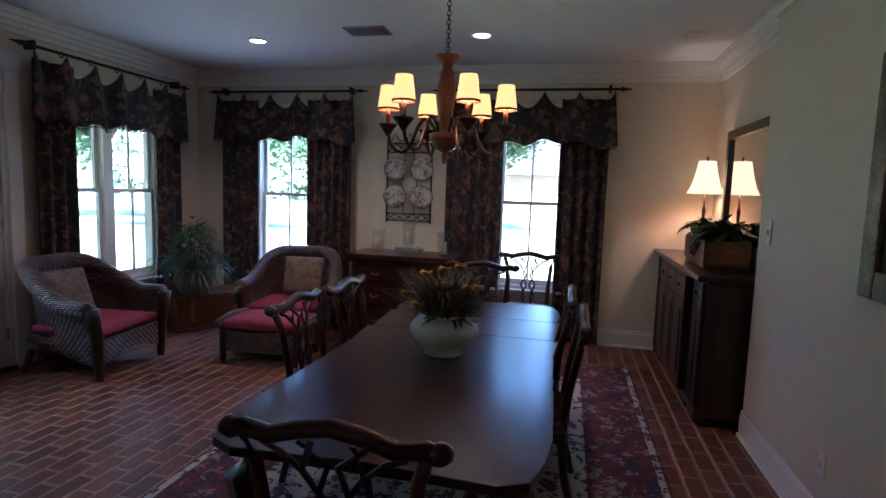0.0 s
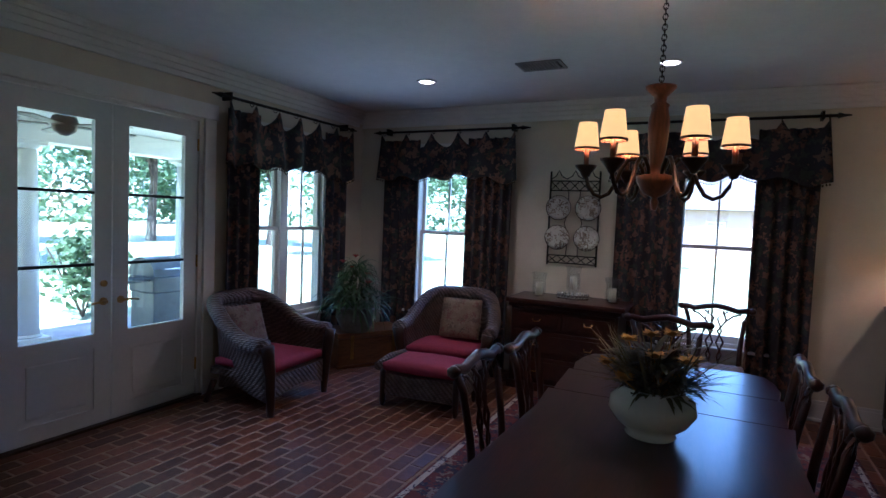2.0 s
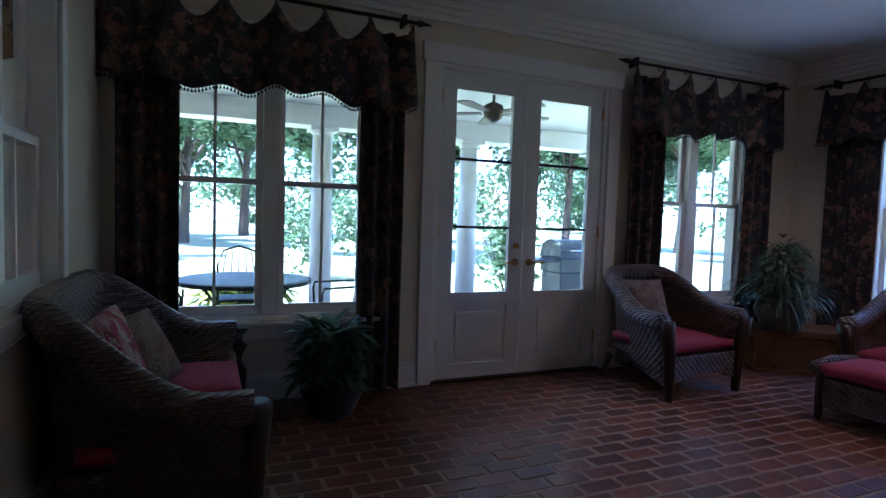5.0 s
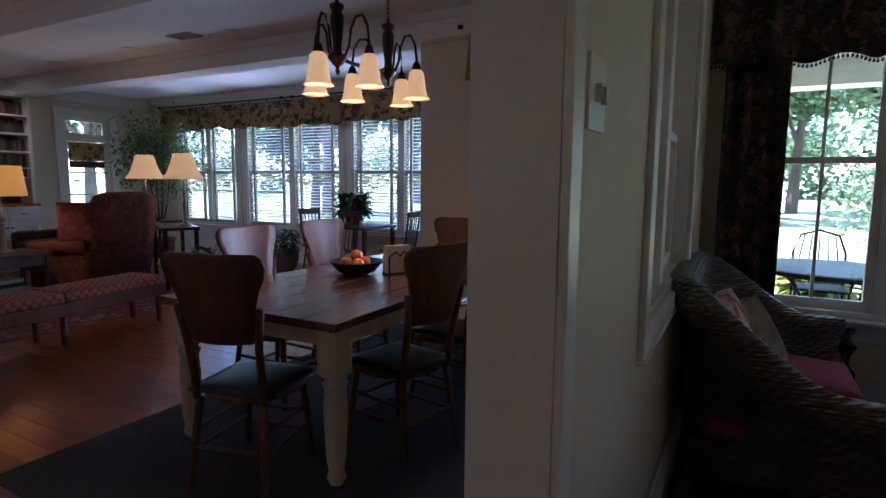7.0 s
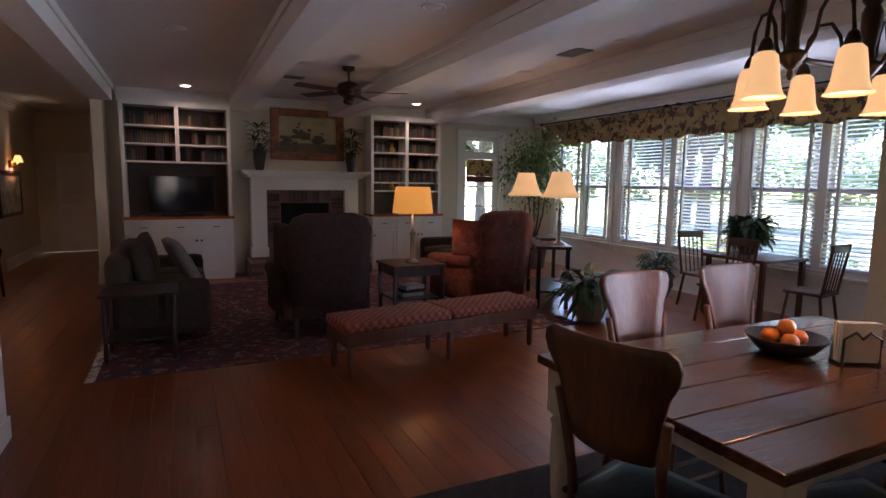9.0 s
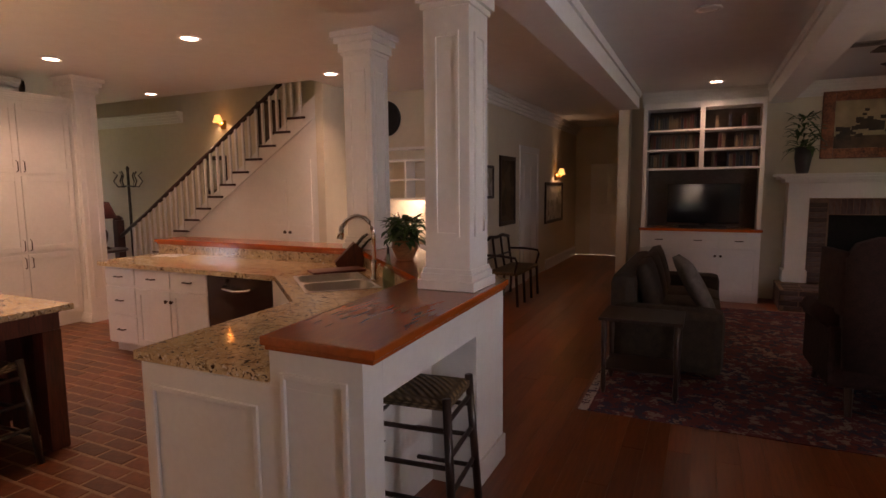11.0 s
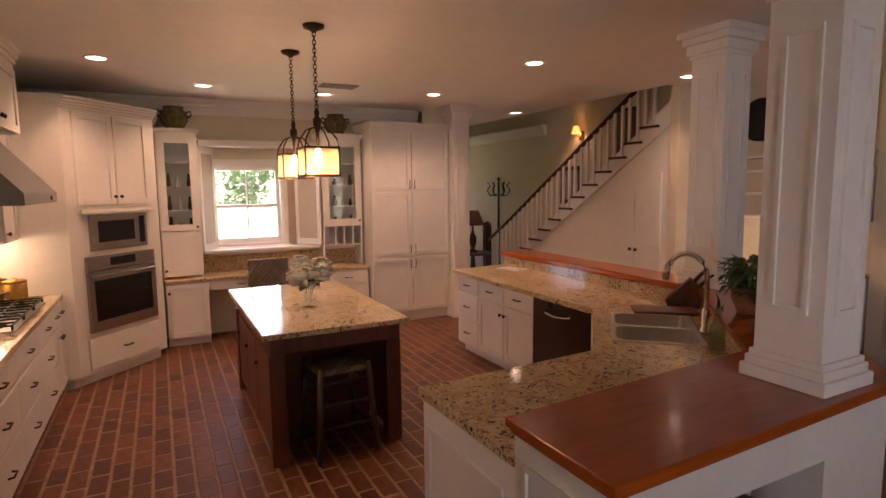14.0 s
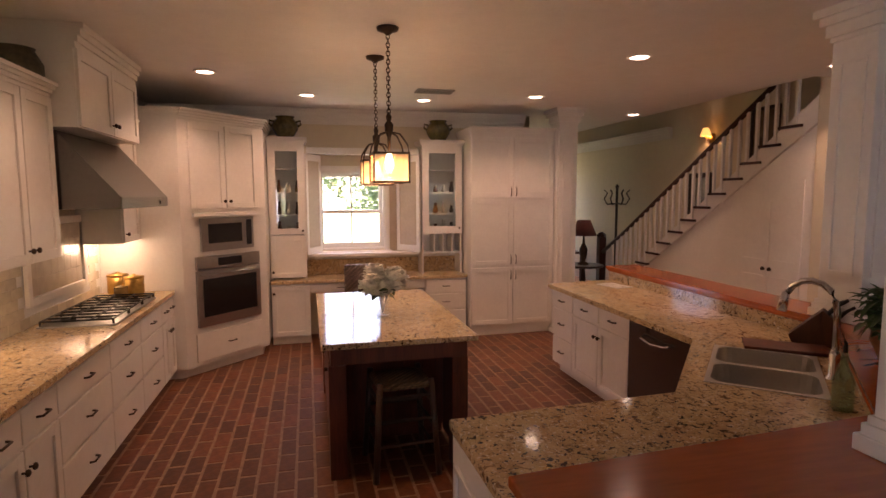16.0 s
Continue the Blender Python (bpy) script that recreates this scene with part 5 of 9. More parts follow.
DARKGLASS = mat("cabinet_glass", (0.10, 0.08, 0.065), 0.06, scale=6, amount=0.3, bump=0)


def unit(name, label, outline, z0, z1, toe=None):
    c = thing(name, label, "cabinet")
    part("body", poly(B(), outline, z0, z1), WHITE, c)
    if toe:
        part("toe_kick", poly(B(), toe, 0.0, z0), WHITE, c)
    return c


# range run along the north wall
N, S, E_, W_ = (0, 1, 0), (0, -1, 0), (1, 0, 0), (-1, 0, 0)
for x0, x1, kind in ((2.29, 3.05, "doors"), (3.05, 3.85, "drawers"), (3.85, 4.55, "drawers"), (4.55, 5.20, "drawers"), (5.20, 5.66, "doors")):
    c = unit("base_cabinet", "white painted base cabinet under the granite counter", [(x0, -0.60), (x1 - 0.002, -0.60), (x1 - 0.002, 0.015), (x0, 0.015)], 0.10, 0.872, [(x0, -0.53), (x1 - 0.002, -0.53), (x1 - 0.002, 0.015), (x0, 0.015)])
    w = x1 - x0 - 0.002
    if kind == "doors":
        spec = [("drawer", 0, w / 2, 0.68, 0.86), ("drawer", w / 2, w, 0.68, 0.86), ("doorl", 0, w / 2, 0.11, 0.67), ("doorr", w / 2, w, 0.11, 0.67)]
    else:
        spec = [("drawer", 0, w, 0.68, 0.86), ("drawer", 0, w, 0.40, 0.67), ("drawer", 0, w, 0.11, 0.39)]
    fronts(c, (x0, -0.60, 0), E_, S, spec)
ct = thing("range_countertop", "cream granite countertop with dark flecks along the wall", "countertop")
part("slab", poly(B(), [(2.29, -0.635), (5.66, -0.635), (5.66, 0.018), (2.29, 0.018)], 0.873, 0.915, 0.006), GRAN, ct)
splash = structure("backsplash", box(B(), 2.29, 0.004, 0.916, 5.66, 0.018, 1.44), CEIL, "cream tiled backsplash behind the range")
cook = thing("gas_cooktop", "steel gas cooktop with black iron grates", "cooktop", 4.70, -0.32, 0.916)
part("tray", box(B(), -0.55, -0.25, 0, 0.55, 0.25, 0.012, 0.005), STEEL, cook)
for k in range(3):
    b = B()
    x = -0.36 + 0.36 * k
    for u in (-0.17, -0.06, 0.06, 0.17):
        tube(b, [(x + u, -0.23, 0.045), (x + u, 0.23, 0.045)], 0.007, 6)
    for v in (-0.23, -0.08, 0.08, 0.23):
        tube(b, [(x - 0.17, v, 0.045), (x + 0.17, v, 0.045)], 0.007, 6)
    for u in (-0.17, 0.17):
        for v in (-0.23, 0.23):
            tube(b, [(x + u, v, 0.012), (x + u, v, 0.045)], 0.008, 6)
    part("grate", b, IRON, cook, "black cast iron grate")
    for v in (-0.12, 0.12):
        part("burner", lathe(B(), [(0.05, 0.012), (0.05, 0.022), (0.035, 0.03), (0.01, 0.03)], x, v, 0, 16), IRON, cook, smooth=True)
for k in range(5):
    part("knob", lathe(B(), [(0.018, 0.012), (0.016, 0.035), (0.006, 0.036)], 0.49, -0.2 + 0.1 * k, 0, 12), IRON, cook, smooth=True)
hood = thing("range_hood", "brushed steel range hood with sloping front", "range hood")
b = B()
prof = [(0.015, 2.26), (-0.36, 2.26), (-0.72, 1.83), (-0.72, 1.75), (0.015, 1.75)]
rows = [[b.verts.new((x, y, z)) for y, z in prof] for x in (3.92, 5.16)]
for i in range(5):
    b.faces.new((rows[0][i], rows[0][(i + 1) % 5], rows[1][(i + 1) % 5], rows[1][i]))
b.faces.new(rows[0]), b.faces.new(rows[1][::-1])
part("canopy", b, DARKSTEEL, hood)
part("front_lip", box(B(), 3.915, -0.725, 1.752, 5.165, -0.70, 1.83, 0.004), DARKSTEEL, hood)
part("control", box(B(), 4.9, -0.732, 1.772, 5.0, -0.726, 1.80, 0.002), BLACK, hood)


def upper(label, x0, x1, y, z0, z1, doors, rise=0.09):
    c = thing("wall_cabinet", label, "cabinet")
    part("body", box(B(), x0, y, z0, x1 - 0.002, 0.015, z1), WHITE, c)
    b = B()
    for k in range(4):
        o = 0.012 + 0.018 * k
        box(b, x0 - (o if k else 0) * 0.0, y - o, z1 + rise * k / 4, x1 - 0.002, 0.015, z1 + rise * (k + 1) / 4)
    part("cornice", b, WHITE, c, "stepped white cornice")
    w = (x1 - x0 - 0.002) / doors
    fronts(c, (x0, y, 0), E_, S, [("doorl" if k % 2 == 0 and doors > 1 else "doorr", k * w, (k + 1) * w, z0, z1) for k in range(doors)])


upper("white wall cabinet with paired panel doors", 2.29, 3.90, -0.34, 1.44, 2.46, 4)
upper("white wall cabinet above the range hood", 3.90, 5.18, -0.50, 2.28, 2.78, 2, 0.155)
upper("white single-door wall cabinet beside the hood", 5.18, 5.66, -0.34, 1.42, 2.46, 1)
canm = [("canister", "round brass canister with lid on the counter", 5.44, -0.34, 0.085, 0.20, BRASS), ("canister", "round brass canister with lid on the counter", 5.56, -0.17, 0.09, 0.21, BRASS), ("glass_jar", "small amber glass jar on the counter", 5.30, -0.27, 0.055, 0.12, mat("amber_jar", (0.25, 0.16, 0.06), 0.1, scale=10, amount=0.1, bump=0))]
for nm, lab, x, y, r, h, mt in canm:
    t = thing(nm, lab, "canister", x, y, 0.915)
    part("body", lathe(B(), [(r * 0.96, 0), (r, 0.01), (r, h * 0.82)], seg=20), mt, t, smooth=True)
    part("lid", lathe(B(), [(r * 1.03, h * 0.82), (r * 1.03, h * 0.90), (r * 0.6, h * 0.95), (0.015, h * 0.96), (0.018, h), (0.004, h * 1.02)], seg=20), mt, t, smooth=True)

# oven tower set across the corner
P0, P1 = Vector((5.67, -0.72, 0)), Vector((6.44, -1.45, 0))
od = (P1 - P0).normalized()
on = Vector((od.y, -od.x, 0))
L = (P1 - P0).length
tower = unit("oven_cabinet", "tall white corner cabinet housing oven and microwave", [(5.67, -0.72), (6.44, -1.45), (7.24, -1.45), (7.24, 0.015), (5.67, 0.015)], 0.10, 2.58, [(5.72, -0.66), (6.44, -1.38), (7.24, -1.38), (7.24, 0.015), (5.72, 0.015)])
b = B()
for k in range(4):
    o = 0.012 + 0.02 * k
    q = on * o
    poly(b, [(5.67 + q.x, -0.72 + q.y), (6.44 + q.x, -1.45 + q.y), (7.24, -1.45 + q.y), (7.24, 0.015), (5.67 + q.x, 0.015)], 2.58 + 0.025 * k, 2.58 + 0.025 * (k + 1))
part("cornice", b, WHITE, tower)
fronts(tower, P0, od, on, [("drawer", 0.1, L - 0.1, 0.14, 0.44), ("doorl", 0.1, L / 2, 1.70, 2.56), ("doorr", L / 2, L - 0.1, 1.70, 2.56)])


def on_face(x0, x1, z0, z1, v0, v1, bevel=0.003):
    b = box(B(), x0, v0, z0, x1, v1, z1, bevel)
    b.transform(Matrix.Translation(P0) @ Matrix(((od.x, on.x, 0, 0), (od.y, on.y, 0, 0), (0, 0, 1, 0), (0, 0, 0, 1))))
    return b


ov = thing("wall_oven", "stainless steel wall oven with dark glass door", "oven")
part("door", on_face(0.13, L - 0.13, 0.50, 1.08, 0.002, 0.035), STEEL, ov)
part("glass", on_face(0.19, L - 0.19, 0.60, 0.99, 0.035, 0.039), BLACK, ov, "dark glass oven window")
part("control_panel", on_face(0.13, L - 0.13, 1.09, 1.22, 0.002, 0.035), STEEL, ov)
part("display", on_face(L / 2 - 0.15, L / 2 + 0.15, 1.115, 1.195, 0.035, 0.038), BLACK, ov)
pa, pb_ = P0 + od * 0.17 + on * 0.07, P0 + od * (L - 0.17) + on * 0.07
part("handle", tube(B(), [pa + Vector((0, 0, 1.035)) - on * 0.035, pa + Vector((0, 0, 1.035)), pb_ + Vector((0, 0, 1.035)), pb_ + Vector((0, 0, 1.035)) - on * 0.035], 0.012, 8), STEEL, ov, smooth=True)
mw = thing("microwave", "built-in stainless steel microwave oven", "microwave")
part("trim", on_face(0.20, L - 0.20, 1.27, 1.61, 0.002, 0.03), STEEL, mw)
part("glass", on_face(0.28, L - 0.36, 1.35, 1.55, 0.03, 0.034), BLACK, mw)
part("keypad", on_face(L - 0.30, L - 0.23, 1.31, 1.58, 0.03, 0.034), BLACK, mw)
part("shelf_moulding", on_face(0.12, L - 0.12, 1.625, 1.665, 0.002, 0.04), WHITE, mw)

# desk wall with glass cabinets
DZ = 0.80
desk = thing("desk_countertop", "cream granite desk top below the window", "countertop")
part("slab", box(B(), 6.72, -3.94, DZ - 0.04, 7.24, -1.46, DZ, 0.006), GRAN, desk)
part("upstand", box(B(), 7.22, -3.94, DZ, 7.24, -1.46, 1.0), GRAN, desk)
for y0, y1, kinds in ((-1.93, -1.47, [("doorr", 0.0, 0.46, 0.11, 0.75)]), (-3.93, -3.38, [("drawer", 0, 0.55, 0.57, 0.75), ("drawer", 0, 0.55, 0.35, 0.56), ("drawer", 0, 0.55, 0.11, 0.34)])):
    c = unit("desk_cabinet", "white painted cabinet under the granite desk", [(6.75, y0), (7.24, y0), (7.24, y1), (6.75, y1)], 0.10, DZ - 0.041, [(6.82, y0), (7.24, y0), (7.24, y1), (6.82, y1)])
    fronts(c, (6.75, y1, 0), S, W_, kinds)
dd = thing("drawer_unit", "white shallow desk drawer over the knee space", "drawer")
part("body", box(B(), 6.76, -3.377, 0.64, 7.24, -1.932, 0.758), WHITE, dd)
fronts(dd, (6.76, -1.932, 0), S, W_, [("drawer", 0.02, 0.72, 0.645, 0.755), ("drawer", 0.73, 1.43, 0.645, 0.755)])
for y0, y1, low in ((-1.90, -1.46, "door"), (-3.92, -3.38, "cubby")):
    c = thing("glass_cabinet", "narrow white wall cabinet with a glass door", "cabinet")
    w = y1 - y0
    part("side_panel", box(B(), 6.93, y0, DZ + 0.001, 7.24, y0 + 0.02, 2.48), WHITE, c)
    part("side_panel", box(B(), 6.93, y1 - 0.02, DZ + 0.001, 7.24, y1, 2.48), WHITE, c)
    part("back_panel", box(B(), 7.225, y0 + 0.02, DZ + 0.001, 7.24, y1 - 0.02, 2.48), WHITE, c)
    part("top", box(box(B(), 6.91, y0 - 0.02, 2.48, 7.24, y1 + 0.02, 2.51), 6.89, y0 - 0.035, 2.51, 7.24, y1 + 0.035, 2.55), WHITE, c)
    for z in (1.33, 1.58, 1.86, 2.16):
        part("shelf", box(B(), 6.96, y0 + 0.02, z, 7.225, y1 - 0.02, z + 0.018), WHITE, c)
    fr = B()
    for a0, a1, z0, z1 in ((y0, y0 + 0.09, 1.36, 2.48), (y1 - 0.09, y1, 1.36, 2.48), (y0 + 0.09, y1 - 0.09, 1.36, 1.43), (y0 + 0.09, y1 - 0.09, 2.38, 2.48)):
        box(fr, 6.912, a0, z0, 6.929, a1, z1)
    door = part("door", fr, WHITE, c)
    part("pane", box(B(), 6.92, y0 + 0.088, 1.428, 6.923, y1 - 0.088, 2.382), GLASS, door).visible_shadow = False
    kb = lathe(B(), [(0.006, 0), (0.015, 0.012), (0.008, 0.024)], seg=8)
    kb.transform(pose(6.912, y0 + 0.04, 1.40, 0, -90, 0))
    part("knob", kb, BRONZE, door)
    if low == "door":
        fronts(c, (6.93, y1, 0), S, W_, [("doorr", 0.0, w, DZ + 0.01, 1.345)])
    else:
        for u in (0.12, 0.24, 0.36):
            part("divider", box(B(), 6.95, y0 + u, 1.08, 7.225, y0 + u + 0.015, 1.33), WHITE, c)
        part("shelf", box(B(), 6.95, y0 + 0.02, 1.065, 7.225, y1 - 0.02, 1.08), WHITE, c)
        part("face_rail", box(B(), 6.915, y0, 1.33, 6.929, y1, 1.36), WHITE, c)
    rng = random.Random(int(-y0 * 100))
    for z in (1.351, 1.599, 1.879):
        for k in range(3):
            t = thing("ornament", "small dark ornament on the cabinet shelf", "ornament", 7.10, y0 + 0.10 + 0.11 * k, z)
            r, h = rng.uniform(0.025, 0.04), rng.uniform(0.08, 0.17)
            part("body", lathe(B(), [(r * 0.8, 0), (r, h * 0.3), (r * 0.5, h * 0.75), (r * 0.6, h)], seg=12), (BRONZE, WHITEP, CHW)[k], t, smooth=True)
GREENJ = mat("green_glazed_jar", (0.15, 0.125, 0.040), 0.2, scale=16, amount=0.35, bump=0.05, coat=0.4)
for x, y, z in ((7.06, -1.68, 2.55), (7.06, -3.63, 2.55), (3.0, -0.14, 2.55)):
    t = thing("oil_jar", "round green glazed jar with two handles on the cabinet", "jar", x, y, z, group="green jars")
    part("body", lathe(B(), [(0.085, 0), (0.10, 0.01), (0.155, 0.10), (0.16, 0.16), (0.12, 0.225), (0.10, 0.235), (0.12, 0.26), (0.11, 0.262), (0.09, 0.235), (0.01, 0.2)], seg=26), GREENJ, t, smooth=True)
    for s in (-1, 1):
        part("handle", tube(B(), [(0, s * 0.135, 0.20), (0, s * 0.185, 0.215), (0, s * 0.19, 0.17), (0, s * 0.155, 0.14)], 0.012, 8), GREENJ, t, smooth=True)
kw = sash_window("window_6", "white kitchen window above the desk", "x", 7.25, 1, -2.93, -2.06, 1.12, 2.14, 1, 1.62, 0.06, True, 0.15)
trim = thing("window_surround", "deep white surround with open shutters", "window trim")
part("head", box(B(), 7.02, -3.36, 2.36, 7.248, -1.92, 2.44, 0.006), WHITE, trim)
part("ledge", box(B(), 7.02, -3.36, 1.05, 7.205, -1.92, 1.09, 0.006), WHITE, trim)
SHUT = mat("shutter_panel", (0.50, 0.41, 0.31), 0.5, scale=30, amount=0.06, bump=0.03)
for y, yy in ((-1.94, -2.06), (-3.34, -3.10)):
    b = B()
    for z0, z1 in ((1.10, 1.18), (2.27, 2.35)):
        box(b, -0.012, -0.20, z0, 0.012, 0.20, z1)
    for u in (-0.20, 0.15):
        box(b, -0.012, u, 1.18, 0.012, u + 0.05, 2.27)
    b.transform(pose(7.06, (y + yy) / 2, 0, 0, 0, 62 if yy > -2.5 else -52))
    sh = part("shutter", b, WHITE, trim)
    pn = box(B(), -0.004, -0.15, 1.18, 0.004, 0.15, 2.27)
    pn.transform(pose(7.06, (y + yy) / 2, 0, 0, 0, 62 if yy > -2.5 else -52))
    part("shutter_panel", pn, SHUT, sh)
part("side_wall_panel", box(B(), 7.236, -3.36, 1.09, 7.248, -3.0, 2.36), SHUT, trim)
dc = thing("desk_chair", "dark woven wicker desk chair tucked under the desk", "chair", 6.55, -2.55, 0, 90)
part("backrest", box(B(), -0.23, 0.20, 0.42, 0.23, 0.25, 1.03, 0.02), WICKER, dc)
part("seat", box(B(), -0.23, -0.22, 0.40, 0.23, 0.22, 0.46, 0.015), WICKER, dc)
for sx in (-1, 1):
    for sy in (-1, 1):
        part("leg", tube(B(), [(sx * 0.2, sy * 0.2, 0.41), (sx * 0.21, sy * 0.22, 0)], 0.02, 8), DARKW, dc)

# pantry and pilaster
pan = unit("pantry_cabinet", "tall white pantry cabinet with four panel doors", [(6.60, -5.08), (7.24, -5.08), (7.24, -3.95), (6.60, -3.95)], 0.12, 2.60, [(6.63, -5.08), (7.24, -5.08), (7.24, -3.95), (6.63, -3.95)])
b = B()
for k in range(4):
    o = 0.012 + 0.02 * k
    box(b, 6.60 - o, -5.08, 2.60 + 0.022 * k, 7.24, -3.95 + o * 0.4, 2.60 + 0.022 * (k + 1))
part("cornice", b, WHITE, pan)
w = 1.13 / 2
fronts(pan, (6.60, -3.95, 0), S, W_, [("talll", 0, w, 1.80, 2.57), ("tallr", w, 2 * w, 1.80, 2.57), ("talll", 0, w, 0.92, 1.78), ("tallr", w, 2 * w, 0.92, 1.78), ("tall_l", 0, w, 0.14, 0.90), ("tall_r", w, 2 * w, 0.14, 0.90)])


def column(name, label, x0, y0, z0, z1, w):
    c = tagged(new(name), label, "column", kind="structure")
    part("shaft", box(B(), x0, y0 - w, z0, x0 + w, y0, z1, 0.003), WHITE, c)
    for k, (o, h0, h1) in enumerate(((0.035, 0, 0.05), (0.022, 0.05, 0.085), (0.012, 0.085, 0.11))):
        part("base_moulding", box(B(), x0 - o, y0 - w - o, z0 + h0, x0 + w + o, y0 + o, z0 + h1, 0.004), WHITE, c)
    for o, h0, h1 in ((0.012, 0.20, 0.17), (0.03, 0.17, 0.10), (0.055, 0.10, 0.05), (0.08, 0.05, 0.002)):
        part("capital", box(B(), x0 - o, y0 - w - o, z1 - h0, x0 + w + o, y0 + o, z1 - h1, 0.004), WHITE, c)
    r = 0.055
    for a0, a1, c0, c1 in ((r, w - r, 0.28, 0.30), (r, w - r, z1 - z0 - 0.34, z1 - z0 - 0.32), (r, r + 0.02, 0.30, z1 - z0 - 0.34), (w - r - 0.02, w - r, 0.30, z1 - z0 - 0.34)):
        part("panel_mould", box(B(), x0 + a0, y0, z0 + c0, x0 + a1, y0 + 0.012, z0 + c1), WHITE, c)
        part("panel_mould", box(B(), x0 - 0.012, y0 - a1, z0 + c0, x0, y0 - a0, z0 + c1), WHITE, c)
    return c


HB = 1.07
column("column_1", "square white panelled column on the bar", 0.80, -3.535, HB, 2.70, 0.255)
column("column_2", "square white panelled column on the bar ledge", 2.33, -5.04, HB, HK, 0.28)
column("column_3", "square white pilaster beside the pantry", 6.45, -5.09, 0.0, HK, 0.25)

# island
isl = thing("kitchen_island", "dark red wooden island with open knee space", "island")
part("top", box(B(), 3.24, -3.0, 0.876, 5.10, -1.98, 0.915, 0.008), GRAN, isl, "cream granite top with dark flecks")
part("body", box(B(), 3.85, -2.93, 0.08, 5.03, -2.05, 0.80, 0.004), ISLE, isl)
part("apron", box(B(), 3.30, -2.94, 0.76, 5.04, -2.04, 0.875, 0.004), ISLE, isl)
part("plinth", box(B(), 3.88, -2.90, 0.0, 5.0, -2.08, 0.08), ISLE, isl)
part("side_board", box(B(), 3.42, -2.93, 0.04, 3.85, -2.90, 0.76), ISLE, isl)
part("side_board", box(B(), 3.42, -2.08, 0.04, 3.85, -2.05, 0.76), ISLE, isl)
for x in (3.30, 4.93):
    for y in (-2.945, -2.135):
        part("post", box(B(), x, y, 0, x + 0.11, y + 0.11, 0.76, 0.008), ISLE, isl)
for x0, x1 in ((3.46, 3.92), (3.94, 4.42), (4.44, 4.90)):
    p = part("side_panel", box(B(), x0, -2.05, 0.12, x1, -2.036, 0.72, 0.004), ISLE, isl)
    part("knob", box(B(), x1 - 0.06, -2.036, 0.55, x1 - 0.035, -2.012, 0.575, 0.004), BRONZE, p)


def rush_stool(x, y, h, rz, w=0.36):
    s = thing("bar_stool", "brown wooden stool with woven rush seat", "stool", x, y, 0, rz, "rush stools")
    b = cushion(B(), -w / 2, -w / 2, h - 0.05, w / 2, w / 2, h + 0.012)
    part("seat", b, RUSH, s, "woven rush seat", True)
    for sx in (-1, 1):
        for sy in (-1, 1):
            part("leg", tube(B(), [(sx * (w / 2 - 0.01), sy * (w / 2 - 0.01), h + 0.02), (sx * (w / 2 + 0.03), sy * (w / 2 + 0.03), 0)], 0.021, 8), DARKW, s, smooth=True)
    for z, q in ((h * 0.3, 0.020), (h * 0.55, 0.012), (h * 0.8, 0.003)):
        for a in (-1, 1):
            e = w / 2 + q - 0.012
            part("rung", tube(B(), [(-e, a * e, z), (e, a * e, z)], 0.012, 8), DARKW, s)
            part("rung", tube(B(), [(a * e, -e, z + 0.04), (a * e, e, z + 0.04)], 0.012, 8), DARKW, s)
    return s


rush_stool(3.42, -2.50, 0.62, 4)
rush_stool(0.90, -3.20, 0.66, 6)

PETAL = mat("white_hydrangea", (0.86, 0.84, 0.76), 0.7, scale=60, amount=0.12, bump=0.2)
vs = thing("flower_vase", "clear glass vase of white hydrangeas on the island", "flowers", 3.95, -2.46, 0.915)
part("vase", lathe(B(), [(0.05, 0), (0.055, 0.01), (0.048, 0.10), (0.062, 0.19), (0.059, 0.19), (0.045, 0.10), (0.05, 0.015), (0.01, 0.012)], seg=20), CLEAR, vs, smooth=True)
for k, (x, y, z, r) in enumerate(((-0.10, 0.10, 0.27, 0.085), (0.0, 0.0, 0.25, 0.095), (0.05, -0.12, 0.28, 0.085), (0.08, 0.05, 0.33, 0.08), (-0.05, -0.08, 0.32, 0.08))):
    rng = random.Random(k)
    b = B()
    for _ in range(240):
        v = Vector((rng.gauss(0, 1), rng.gauss(0, 1), rng.gauss(0, 1))).normalized()
        blade(b, (x + v.x * r * 0.8, y + v.y * r * 0.8, z + v.z * r * 0.75), rng.uniform(0, 6.28), 0.040, 0.022, 0.012 + 0.02 * v.z, 0.4, 2)
    lathe(b, [(0.01, -0.72 * r), (0.5 * r, -0.55 * r), (0.78 * r, 0.0), (0.5 * r, 0.55 * r), (0.01, 0.72 * r)], x, y, z, 14)
    tube(b, [(0, 0, 0.03), (x * 0.4, y * 0.4, 0.19), (x, y, z)], 0.004, 5)
    part("hydrangea", b, PETAL, vs, "white hydrangea head")
part("leaves", leafy(B(), random.Random(4), 8, 0, 0, 0.15, 0.08, 0.04, 0.16, 0.04), LEAF, vs)

